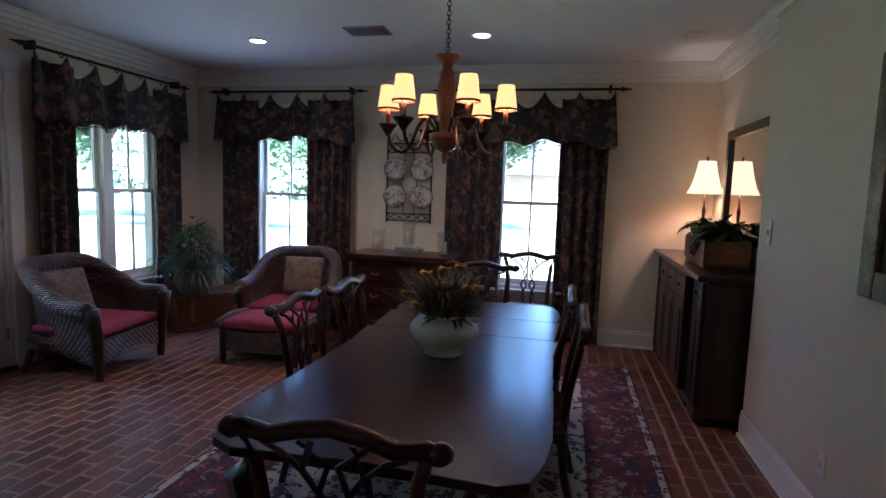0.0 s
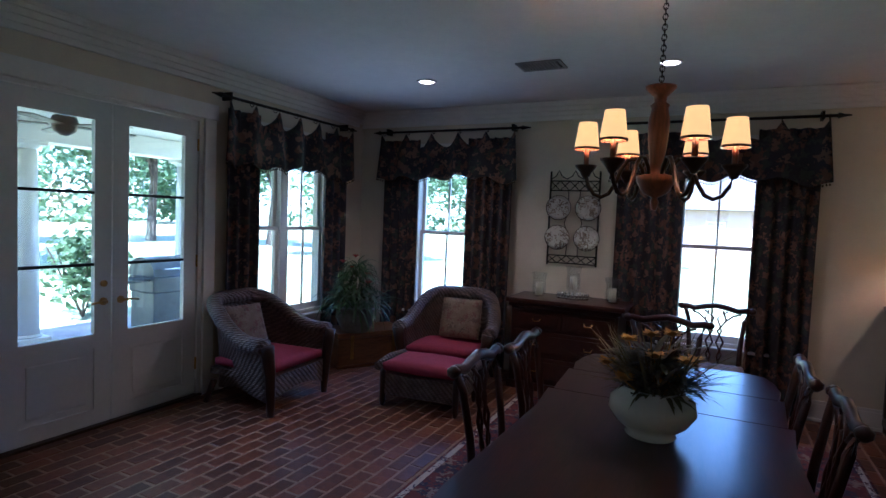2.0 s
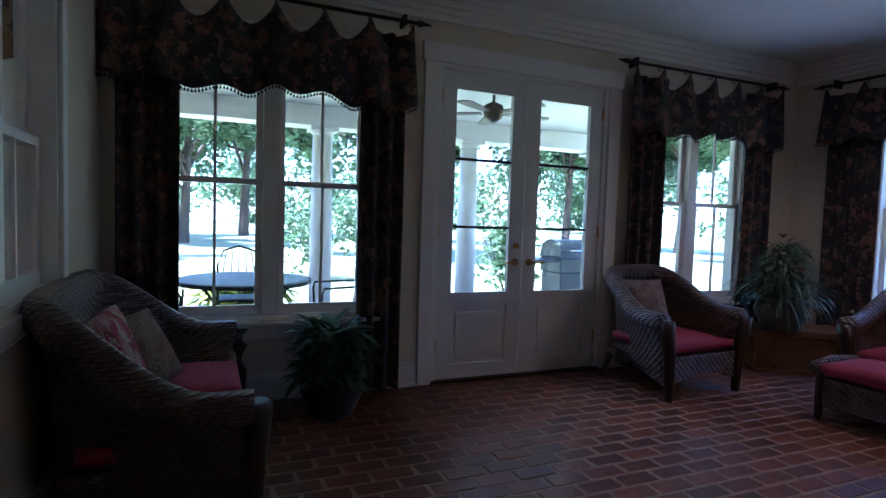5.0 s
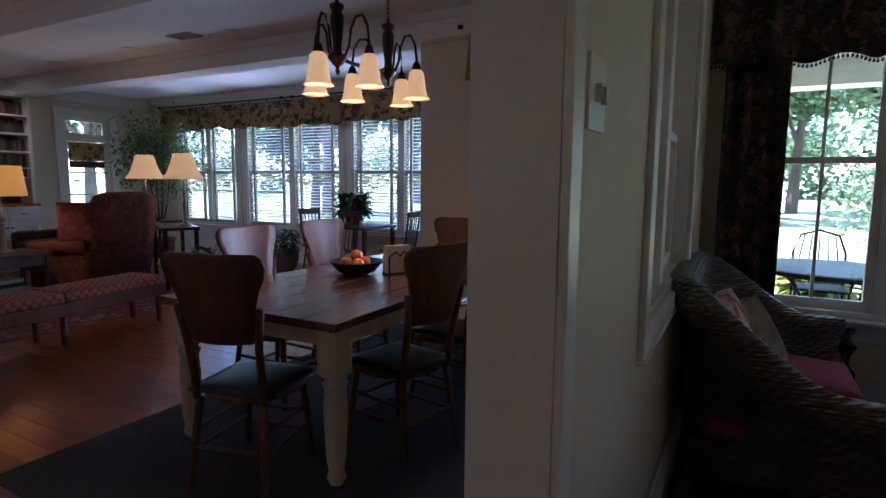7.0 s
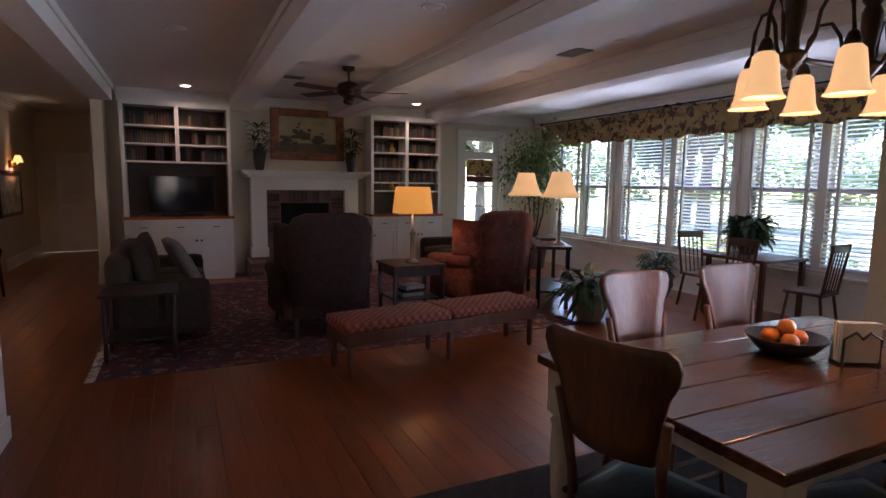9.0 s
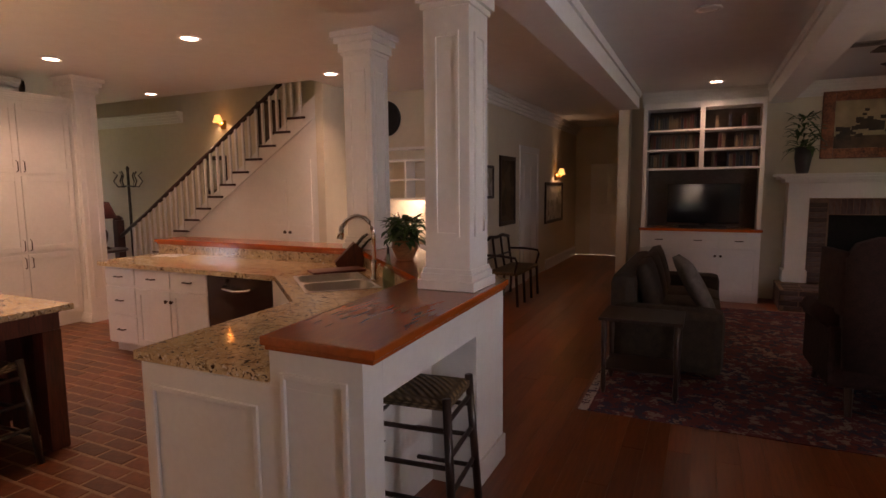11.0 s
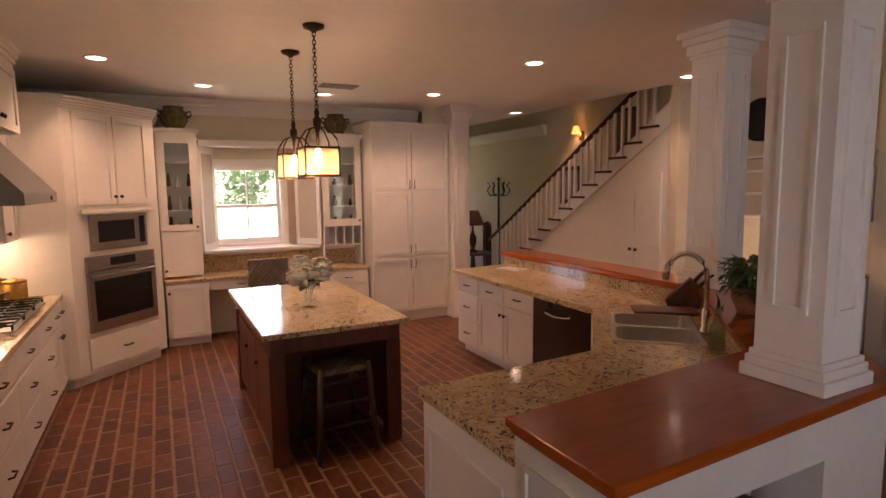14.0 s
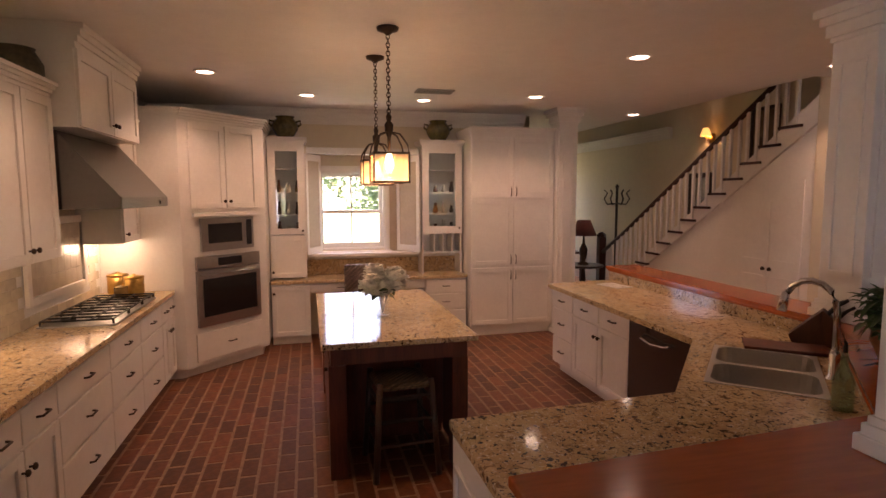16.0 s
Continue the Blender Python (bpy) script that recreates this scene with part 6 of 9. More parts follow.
# pendants
PENGLASS = glow("lit_seeded_glass", (1.0, 0.74, 0.42), 0.012)
PENGLASS.node_tree.nodes["Principled BSDF"].inputs["Alpha"].default_value = 0.35
PENGLASS.node_tree.nodes["Principled BSDF"].inputs["Roughness"].default_value = 0.15
for x, y in ((3.58, -2.47), (4.37, -2.48)):
    p = thing("pendant_lamp", "bronze lantern pendant with lit glass panels", "pendant lamp", x, y, 0, group="island pendants")
    part("canopy", lathe(B(), [(0.075, HK - 0.001), (0.07, HK - 0.02), (0.03, HK - 0.035), (0.012, HK - 0.05)], seg=18), BRONZE, p, smooth=True)
    b = B()
    for k in range(21):
        z = HK - 0.06 - k * 0.027
        tube(b, [((0.012 * math.cos(t)) * (k % 2), (0.012 * math.cos(t)) * (1 - k % 2), z + 0.019 * math.sin(t)) for t in (2 * math.pi * q / 8 for q in range(9))], 0.0035, 5)
    part("chain", b, BRONZE, p)
    part("stem", lathe(B(), [(0.008, 2.13), (0.012, 2.22), (0.028, 2.27), (0.03, 2.31), (0.014, 2.33), (0.02, 2.36), (0.006, 2.39)], seg=12), BRONZE, p, smooth=True)
    for k in range(4):
        a = math.radians(45 + 90 * k)
        c, s = math.cos(a), math.sin(a)
        part("frame_arm", tube(B(), [(0.01 * c, 0.01 * s, 2.26), (0.09 * c, 0.09 * s, 2.24), (0.15 * c, 0.15 * s, 2.17), (0.165 * c, 0.165 * s, 2.11), (0.165 * c, 0.165 * s, 1.92)], 0.006, 6), BRONZE, p)
        g = box(B(), -0.115, 0.113, 1.925, 0.115, 0.117, 2.105)
        g.transform(pose(0, 0, 0, 0, 0, 90 * k))
        part("glass_panel", g, PENGLASS, p, "warm lit glass panel")
    for z in (1.915, 2.105):
        fr = B()
        for k in range(4):
            e = box(B(), -0.122, 0.112, z, 0.122, 0.122, z + 0.014)
            e.transform(pose(0, 0, 0, 0, 0, 90 * k))
            me = bpy.data.meshes.new("ring")
            e.to_mesh(me)
            fr.from_mesh(me)
            e.free()
        part("frame_ring", fr, BRONZE, p)
    part("bulb", lathe(B(), [(0.012, 2.12), (0.03, 2.06), (0.028, 2.02), (0.006, 1.99)], seg=12), BULBGLOW, p, "glowing bulb", True)
    lamp_point(x, y, 1.95, 0.6, 0.04)

# peninsula
CT = [(1.20, -2.48), (1.25, -3.86), (2.44, -5.03), (5.18, -5.09), (5.10, -4.34), (2.80, -4.29), (2.00, -3.57), (1.95, -2.47)]
pc = thing("peninsula_countertop", "cream granite peninsula counter with dark flecks", "countertop")
_c, _s = math.cos(radians(-43.5)), math.sin(radians(-43.5))
HOLE = [(2.185 + _c * u - _s * v, -4.245 + _s * u + _c * v) for u, v in ((-0.36, 0.24), (-0.36, -0.24), (0.36, -0.24), (0.36, 0.24))]
ctb = poly(B(), CT[:7] + [HOLE[0], HOLE[3], HOLE[2], HOLE[1], HOLE[0]] + CT[6:], 0.873, 0.915)
part("slab", ctb, GRAN, pc)
part("upstand", poly(B(), [(2.44, -5.05), (5.18, -5.11), (5.18, -5.09), (2.45, -5.03)], 0.915, 1.03), GRAN, pc)
part("upstand", poly(B(), [(1.235, -3.87), (2.43, -5.045), (2.445, -5.03), (1.255, -3.86)], 0.915, 1.03), GRAN, pc)
bar = thing("bar_counter", "polished cherry wood bar ledge round the kitchen", "bar top")
BT = [(0.69, -2.44), (0.74, -3.98), (2.10, -5.36), (5.20, -5.42), (5.20, -5.06), (2.46, -5.0), (1.27, -3.84), (1.19, -2.44)]
part("ledge", poly(B(), BT, 1.032, 1.068, 0.008), CHERRY, bar)
part("edge_mould", poly(B(), [(0.705, -2.455), (0.755, -3.975), (2.105, -5.345), (5.19, -5.405), (5.19, -5.08), (2.45, -5.015), (1.26, -3.85), (1.18, -2.455)], 1.012, 1.0315, 0.006), CHERRY, bar)
kn = thing("peninsula_cabinet", "white panelled peninsula and knee wall under the bar", "cabinet")
part("corner_body", poly(B(), [(1.21, -2.52), (1.26, -3.85), (2.45, -5.02), (2.78, -5.02), (2.78, -4.34), (1.94, -3.58), (1.91, -2.52)], 0.0, 0.66), WHITE, kn)
part("corner_rim", poly(B(), [(1.93, -3.56), (2.78, -4.33), (2.76, -4.36), (1.91, -3.59)], 0.66, 0.872), WHITE, kn)
part("knee_wall", poly(B(), [(1.17, -2.60), (1.21, -3.87), (2.43, -5.06), (5.17, -5.12), (5.17, -5.32), (2.2, -5.27), (0.98, -4.02), (1.10, -2.60)], 0.0, 1.011), WHITE, kn)
part("end_post", box(B(), 0.76, -2.60, 0.0, 1.90, -2.47, 0.871), WHITE, kn)
part("end_post_top", box(B(), 0.76, -2.60, 0.8715, 1.175, -2.47, 1.011), WHITE, kn)
part("bar_rail", box(B(), 0.76, -3.52, 0.84, 0.80, -2.601, 1.011), WHITE, kn)
part("bar_post", box(B(), 0.76, -3.94, 0.0, 1.12, -3.521, 1.011), WHITE, kn)
part("knee_side", box(B(), 0.80, -2.63, 0.0, 1.10, -2.601, 1.011), WHITE, kn)
for x0, x1, z1 in ((0.82, 1.12, 0.93), (1.24, 1.84, 0.78)):
    for a0, a1, z0, zz in ((x0, x0 + 0.022, 0.22, z1), (x1 - 0.022, x1, 0.22, z1), (x0 + 0.022, x1 - 0.022, 0.22, 0.242), (x0 + 0.022, x1 - 0.022, z1 - 0.022, z1)):
        part("panel_mould", box(B(), a0, -2.469, z0, a1, -2.455, zz, 0.003), WHITE, kn)
part("base_mould", box(B(), 0.745, -2.47, 0.0, 1.915, -2.455, 0.14, 0.004), WHITE, kn)
part("base_mould", box(B(), 0.745, -3.95, 0.0, 0.76, -3.51, 0.14, 0.004), WHITE, kn)
for x0, x1, spec in ((3.66, 4.62, [("drawer", 0, 0.48, 0.69, 0.86), ("drawer", 0.48, 0.96, 0.69, 0.86), ("doorl", 0, 0.48, 0.11, 0.68), ("doorr", 0.48, 0.96, 0.11, 0.68)]), (4.62, 5.06, [("drawer", 0, 0.43, 0.69, 0.86), ("drawer", 0, 0.43, 0.40, 0.68), ("drawer", 0, 0.43, 0.11, 0.39)])):
    c = unit("base_cabinet", "white painted base cabinet of the peninsula", [(x0, -5.08), (x1 - 0.003, -5.08), (x1 - 0.003, -4.40), (x0, -4.40)], 0.10, 0.872, [(x0, -5.08), (x1 - 0.003, -5.08), (x1 - 0.003, -4.47), (x0, -4.47)])
    fronts(c, (x1 - 0.003, -4.40, 0), W_, N, spec)
dw = thing("dishwasher", "stainless steel dishwasher under the counter", "dishwasher")
part("body", box(B(), 2.90, -5.0, 0.10, 3.65, -4.40, 0.87), DARKSTEEL, dw)
part("door", box(B(), 2.905, -4.399, 0.12, 3.645, -4.372, 0.868, 0.006), DARKSTEEL, dw)
part("handle", tube(B(), [(3.12, -4.372, 0.78), (3.14, -4.33, 0.76), (3.28, -4.32, 0.745), (3.42, -4.33, 0.76), (3.44, -4.372, 0.78)], 0.011, 8), CHROME, dw, smooth=True)
part("badge", box(B(), 3.38, -4.372, 0.80, 3.42, -4.370, 0.84), BLACK, dw)
part("filler", box(B(), 2.79, -5.0, 0.0, 2.897, -4.37, 0.871), WHITE, dw)

# double sink under the diagonal
SINKST = mat("satin_sink_steel", (0.62, 0.60, 0.57), 0.34, 1.0, scale=60, amount=0.05, bump=0.01)
sk = thing("kitchen_sink", "undermounted double bowl stainless steel sink", "sink", 2.185, -4.245, 0.9165, -43.5)
for x0, x1, dpt in ((-0.38, 0.38, 0),):
    b = B()
    for a0, b0, a1, b1 in ((-0.38, -0.26, 0.38, -0.235), (-0.38, 0.235, 0.38, 0.26), (-0.38, -0.235, -0.355, 0.235), (0.355, -0.235, 0.38, 0.235), (-0.015, -0.235, 0.015, 0.235)):
        box(b, a0, b0, 0.0, a1, b1, 0.004, 0.0015)
    part("rim", b, SINKST, sk)
for c0, c1 in ((-0.355, -0.015), (0.015, 0.355)):
    b = B()
    def ring(i, rad, z):
        pts = []
        for cx, cy, a0 in ((c1 - i - rad, 0.235 - i - rad, 0), (c0 + i + rad, 0.235 - i - rad, 90), (c0 + i + rad, -0.235 + i + rad, 180), (c1 - i - rad, -0.235 + i + rad, 270)):
            pts += [b.verts.new((cx + rad * math.cos(radians(a0 + 22.5 * q)), cy + rad * math.sin(radians(a0 + 22.5 * q)), z)) for q in range(5)]
        return pts

    vs_ = [ring(i, rad, z) for z, i, rad in ((0.0035, 0.0, 0.07), (-0.15, 0.012, 0.07), (-0.19, 0.03, 0.07), (-0.205, 0.07, 0.05))]
    for lo_, hi_ in zip(vs_, vs_[1:]):
        for i in range(20):
            b.faces.new((lo_[i], lo_[(i + 1) % 20], hi_[(i + 1) % 20], hi_[i]))
    b.faces.new(vs_[-1])
    corner = [b.verts.new((x, y, 0.0035)) for x, y in ((c1, 0.235), (c0, 0.235), (c0, -0.235), (c1, -0.235))]
    for q in range(4):
        for i in range(4):
            b.faces.new((corner[q], vs_[0][5 * q + i], vs_[0][5 * q + i + 1]))
    part("bowl", b, SINKST, sk, "steel sink bowl")
fa = thing("kitchen_faucet", "tall chrome gooseneck faucet", "faucet", 1.95, -4.43, 0.915)
part("base", lathe(B(), [(0.034, 0), (0.034, 0.012), (0.022, 0.03), (0.024, 0.13), (0.016, 0.15)], seg=18), CHROME, fa, smooth=True)
part("spout", tube(B(), [(0, 0, 0.14), (0, 0, 0.34), (0.008, 0.004, 0.39), (0.03, 0.012, 0.44), (0.065, 0.026, 0.472), (0.11, 0.042, 0.485), (0.155, 0.06, 0.475), (0.195, 0.075, 0.445), (0.215, 0.082, 0.41)], 0.016, 10), CHROME, fa, smooth=True)
part("spray_head", tube(B(), [(0.222, 0.084, 0.41), (0.24, 0.09, 0.31)], 0.019, 10, 0.026), CHROME, fa, smooth=True)
part("lever", tube(B(), [(0.0, -0.02, 0.10), (-0.04, -0.07, 0.13), (-0.05, -0.09, 0.17)], 0.008, 8), CHROME, fa, smooth=True)
BOTG = clear("green_bottle_glass", (0.80, 0.90, 0.83))
bo = thing("soap_bottle", "clear green glass bottle with pourer by the sink", "bottle", 1.64, -4.12, 0.915)
part("glass", lathe(B(), [(0.038, 0), (0.042, 0.01), (0.042, 0.13), (0.016, 0.19), (0.014, 0.25), (0.011, 0.25), (0.013, 0.19), (0.038, 0.13), (0.037, 0.015), (0.005, 0.01)], seg=18), BOTG, bo, smooth=True)
part("pourer", tube(B(), [(0, 0, 0.25), (0, 0, 0.29), (0.01, 0.01, 0.33)], 0.010, 8, 0.004), IRON, bo)
cb = thing("cutting_board", "reddish wooden cutting board beside the sink", "cutting board", 2.46, -4.66, 0.916, 51)
part("board", box(B(), -0.22, -0.12, 0, 0.22, 0.10, 0.02, 0.006), ISLE, cb)
kb = thing("knife_block", "slanted wooden knife block with black-handled knives", "knife block", 2.52, -4.93, 0.916, 40)
b = B()
prof = [(-0.11, 0.0), (0.11, 0.0), (0.13, 0.05), (-0.04, 0.22), (-0.13, 0.14)]
rows = [[b.verts.new((u, v, z)) for u, z in prof] for v in (-0.055, 0.055)]
for i in range(5):
    b.faces.new((rows[0][i], rows[0][(i + 1) % 5], rows[1][(i + 1) % 5], rows[1][i]))
b.faces.new(rows[0][::-1]), b.faces.new(rows[1])
part("block", b, OAK, kb)
for k in range(6):
    v, q = -0.036 + 0.036 * (k % 3), 0.035 * (k // 3)
    part("knife_handle", tube(B(), [(-0.10 + q * 1.1, v, 0.155 + q), (-0.155 + q, v, 0.225 + q), (-0.195 + q, v, 0.255 + q)], 0.011, 6, 0.009), IRON, kb, "black knife handle")
mg = thing("magazine", "open magazine lying on the counter", "magazine", 4.78, -4.92, 0.916, 12)
PAPER = floral_cloth("printed_paper", [(0.62, 0.60, 0.56), (0.55, 0.52, 0.48), (0.30, 0.24, 0.20), (0.62, 0.60, 0.56), (0.45, 0.38, 0.33)], 40, 0.4)
part("page", box(B(), -0.15, -0.10, 0, -0.002, 0.10, 0.006, 0.002), PAPER, mg)
part("page", box(B(), 0.002, -0.10, 0, 0.15, 0.10, 0.006, 0.002), PAPER, mg)
wall_plate("wall_outlet", "ivory outlet in the granite upstand", "y", -5.085, 1, 3.77, 0.97, 0.11, 0.07, 2)
potted("potted_herb", "small leafy green plant on the bar ledge", 1.74, -4.53, 1.068, 0.10, 0.15, TRUNKW, 12, 200, 0.20, 0.18, 0.12, 0.024)

# the last light, at (3.2, -1.1), is an added source in a guessed place
for x, y in ((5.22, -1.07), (6.2, -1.95), (6.25, -3.27), (5.76, -4.46), (6.75, -6.33), (3.89, -4.55), (3.73, -6.38), (3.2, -1.1)):
    can_light(x, y, HK, 3.5)
ceiling_vent(5.69, -3.27, HK, 0.40, 0.22, 90)
uc = lamp_point(5.40, -0.16, 1.39, 0.5, 0.08, (1.0, 0.78, 0.5))
uc2 = lamp_point(3.3, -0.16, 1.41, 0.5, 0.08, (1.0, 0.78, 0.5))

# ---- stair hall ----
TREADW = MAHOG
stair = thing("staircase", "white staircase with dark wooden treads and rail", "staircase")
X0, RISE, RUN = 8.29, 0.1715, 0.254
for i in range(15):
    x1 = X0 - RUN * i
    z = 0.138 + RISE * i
    if x1 < 4.35:
        break
    part("riser", box(B(), x1 - RUN, -7.79, z - RISE + 0.002 if i else 0.0, x1 - 0.02, -6.84, z - 0.03), WHITE, stair)
    part("tread", box(B(), x1 - RUN - 0.02, -7.79, z - 0.029, x1 + 0.012, -6.77, z + 0.001, 0.006), TREADW, stair, "dark wooden tread")
    if z > 0.2:
        for q in (0.06, 0.196):
            top = 1.276 + (7.585 - (x1 - q)) * 0.626
            part("baluster", box(B(), x1 - q - 0.016, -6.816, z + 0.002, x1 - q + 0.016, -6.784, top - 0.02), WHITE, stair)
b = B()
vs_ = [[b.verts.new((x, y, z)) for x, z in ((8.3, 0.0), (4.30, 0.0), (4.30, 2.56), (8.3, 0.05))] for y in (-6.86, -6.83)]
for i in range(4):
    b.faces.new((vs_[0][i], vs_[0][(i + 1) % 4], vs_[1][(i + 1) % 4], vs_[1][i]))
b.faces.new(vs_[0]), b.faces.new(vs_[1][::-1])
part("stair_skirt_wall", b, WHITE, stair, "white panelled wall under the stairs")
b = B()
vs_ = [[b.verts.new((x, y, z)) for x, z in ((8.30, 0.0), (8.30, 0.12), (4.30, 2.80), (4.30, 2.53))] for y in (-6.829, -6.80)]
for i in range(4):
    b.faces.new((vs_[0][i], vs_[0][(i + 1) % 4], vs_[1][(i + 1) % 4], vs_[1][i]))
b.faces.new(vs_[0]), b.faces.new(vs_[1][::-1])
part("string_board", b, WHITE, stair)
part("handrail", tube(B(), [(8.30, -6.80, 0.86), (7.585, -6.80, 1.276), (4.60, -6.80, 1.276 + 2.985 * 0.626)], 0.030, 8), MAHOG, stair, "dark wooden handrail", True)
part("newel_post", box(B(), 8.28, -6.86, 0, 8.40, -6.74, 1.12, 0.01), MAHOG, stair, "dark square newel post")
part("newel_cap", lathe(B(), [(0.085, 1.12), (0.09, 1.15), (0.06, 1.18), (0.02, 1.20)], 8.34, -6.80, 0, 4), MAHOG, stair)
for x0, x1 in ((4.42, 4.82), (4.83, 5.24)):
    top = lambda x: 1.98 - (x - 4.42) * 0.55  # noqa: E731
    b = B()
    vs_ = [[b.verts.new((x, y, z)) for x, z in ((x0, 0.10), (x1, 0.10), (x1, top(x1)), (x0, top(x0)))] for y in (-6.828, -6.815)]
    for i in range(4):
        b.faces.new((vs_[0][i], vs_[0][(i + 1) % 4], vs_[1][(i + 1) % 4], vs_[1][i]))
    b.faces.new(vs_[0]), b.faces.new(vs_[1][::-1])
    d = part("closet_door", b, WHITE, stair, "sloped white closet door")
    part("knob", lathe(B(), [(0.02, -0.02), (0.024, 0), (0.01, 0.02)], x1 - 0.04 if x0 < 4.5 else x0 + 0.04, -6.79, 1.02, 10), BRONZE, d, smooth=True)
    for z in (0.18, 0.92, 1.10):
        part("rail_mould", box(B(), x0 + 0.06, -6.815, z, x1 - 0.06, -6.806, z + 0.018), WHITE, d)
wall("wall_stair_end", "cream painted wall at the end of the stairs", "x", 4.18, 4.298, -7.79, -6.80, 0, H)
structure("ceiling_nook", box(B(), 2.6, -7.80, HK, 4.18, -6.601, HK + 0.1), CEIL, "white ceiling over the wet bar")

CLOCKF = mat("clock_face", (0.30, 0.29, 0.26), 0.4, scale=20, amount=0.1, bump=0.02)
ck = thing("wall_clock", "large round black-framed wall clock", "clock", 3.84, -7.78, 2.57)
b = lathe(B(), [(0.19, 0), (0.25, 0.0), (0.25, 0.03), (0.22, 0.05), (0.19, 0.03)], seg=32)
b.transform(pose(0, 0, 0, -90, 0, 0))
part("rim", b, IRON, ck, smooth=True)
b = lathe(B(), [(0.19, 0.004), (0.19, 0.02), (0.01, 0.022)], seg=32)
b.transform(pose(0, 0, 0, -90, 0, 0))
part("face", b, CLOCKF, ck)
part("hand", box(B(), -0.006, 0.024, 0, 0.006, 0.028, 0.13), IRON, ck)
part("hand", box(B(), -0.005, 0.029, -0.005, 0.09, 0.032, 0.005), IRON, ck)
for k in range(12):
    b = box(B(), -0.006, 0.0225, 0.14, 0.006, 0.0255, 0.175)
    b.transform(pose(0, 0, 0, 0, 30 * k, 0))
    part("hour_mark", b, IRON, ck)
nk = thing("wet_bar", "white wet bar cabinet with granite top and shelves", "cabinet")
part("body", box(B(), 2.62, -7.78, 0.0, 4.17, -7.25, 0.872), WHITE, nk)
part("top", box(B(), 2.62, -7.79, 0.873, 4.17, -7.22, 0.912, 0.005), GRAN, nk)
part("splash", box(B(), 2.62, -7.79, 0.913, 4.17, -7.78, 1.42), TILE, nk)
for z in (1.44, 1.70, 1.96, 2.12):
    part("shelf", box(B(), 2.62, -7.785, z, 4.17, -7.50, z + 0.025), WHITE, nk)
for x in (2.62, 3.38, 4.145):
    part("upright", box(B(), x, -7.785, 1.465, x + 0.025, -7.52, 1.70), WHITE, nk)
    part("upright", box(B(), x, -7.785, 1.725, x + 0.025, -7.52, 1.96), WHITE, nk)
f2 = thing("bar_faucet", "small chrome bar faucet", "faucet", 3.5, -7.55, 0.912)
part("spout", tube(B(), [(0, 0, 0), (0, 0, 0.28), (0, 0.05, 0.35), (0, 0.12, 0.33), (0, 0.14, 0.26)], 0.011, 8), CHROME, f2, smooth=True)
lamp_point(3.4, -7.55, 1.40, 0.45, 0.05, (1.0, 0.8, 0.55))


def sconce(name, label, x, y, z, nx, ny, watts):
    s = thing(name, label, "wall lamp", x, y, z)
    part("backplate", lathe(B(), [(0.05, -0.07), (0.055, 0), (0.05, 0.07)], nx * 0.01, ny * 0.01, 0, 12), BRASS, s, smooth=True)
    part("arm", tube(B(), [(nx * 0.02, ny * 0.02, 0), (nx * 0.10, ny * 0.10, -0.03), (nx * 0.13, ny * 0.13, 0.03)], 0.008, 8), BRASS, s, smooth=True)
    part("shade", lathe(B(), [(0.08, 0.03), (0.06, 0.09), (0.04, 0.15), (0.038, 0.15), (0.058, 0.09), (0.078, 0.03)], nx * 0.13, ny * 0.13, 0, 16), SHADEGLOW, s, "lit fabric shade", True)
    lamp_point(x + nx * 0.13, y + ny * 0.13, z + 0.07, watts, 0.02)


sconce("wall_sconce", "small wall sconce lit above the stairs", 6.95, -7.80, 2.66, 0, 1, 0.25)
sconce("wall_sconce", "brass wall sconce lit in the corridor", 2.45, -12.0, 1.80, -1, 0, 0.4)
cs = thing("coat_stand", "dark bentwood coat stand in the foyer", "coat stand", 8.80, -7.35, 0)
part("pole", lathe(B(), [(0.028, 0.1), (0.024, 1.0), (0.022, 1.95), (0.035, 1.98), (0.01, 2.02)], seg=12), DARKW, cs, smooth=True)
for k in range(6):
    a = k * math.pi / 3
    c, s = math.cos(a), math.sin(a)
    part("hook", tube(B(), [(0.02 * c, 0.02 * s, 1.68), (0.16 * c, 0.16 * s, 1.66), (0.22 * c, 0.22 * s, 1.76), (0.16 * c, 0.16 * s, 1.86), (0.22 * c, 0.22 * s, 1.92)], 0.012, 6), DARKW, cs, smooth=True)
    if k % 2 == 0:
        part("foot", tube(B(), [(0.02 * c, 0.02 * s, 0.35), (0.12 * c, 0.12 * s, 0.12), (0.28 * c, 0.28 * s, 0.012)], 0.016, 6), DARKW, cs, smooth=True)
ft = thing("foyer_table", "dark wooden foyer table", "table", 9.6, -6.75, 0)
part("top", box(B(), -0.3, -0.25, 0.72, 0.3, 0.25, 0.76, 0.008), MAHOG, ft)
for sx in (-1, 1):
    for sy in (-1, 1):
        part("leg", box(B(), sx * 0.26 - 0.025, sy * 0.21 - 0.025, 0, sx * 0.26 + 0.025, sy * 0.21 + 0.025, 0.72), MAHOG, ft)
DSHADE = mat("dark_shade", (0.06, 0.035, 0.035), 0.8, scale=60, amount=0.2, bump=0.1)
bell_lamp("foyer_lamp", "brass table lamp with a dark unlit shade", 9.6, -6.75, 0.76, 0.68, 0.22, BRASS, DSHADE, 0)


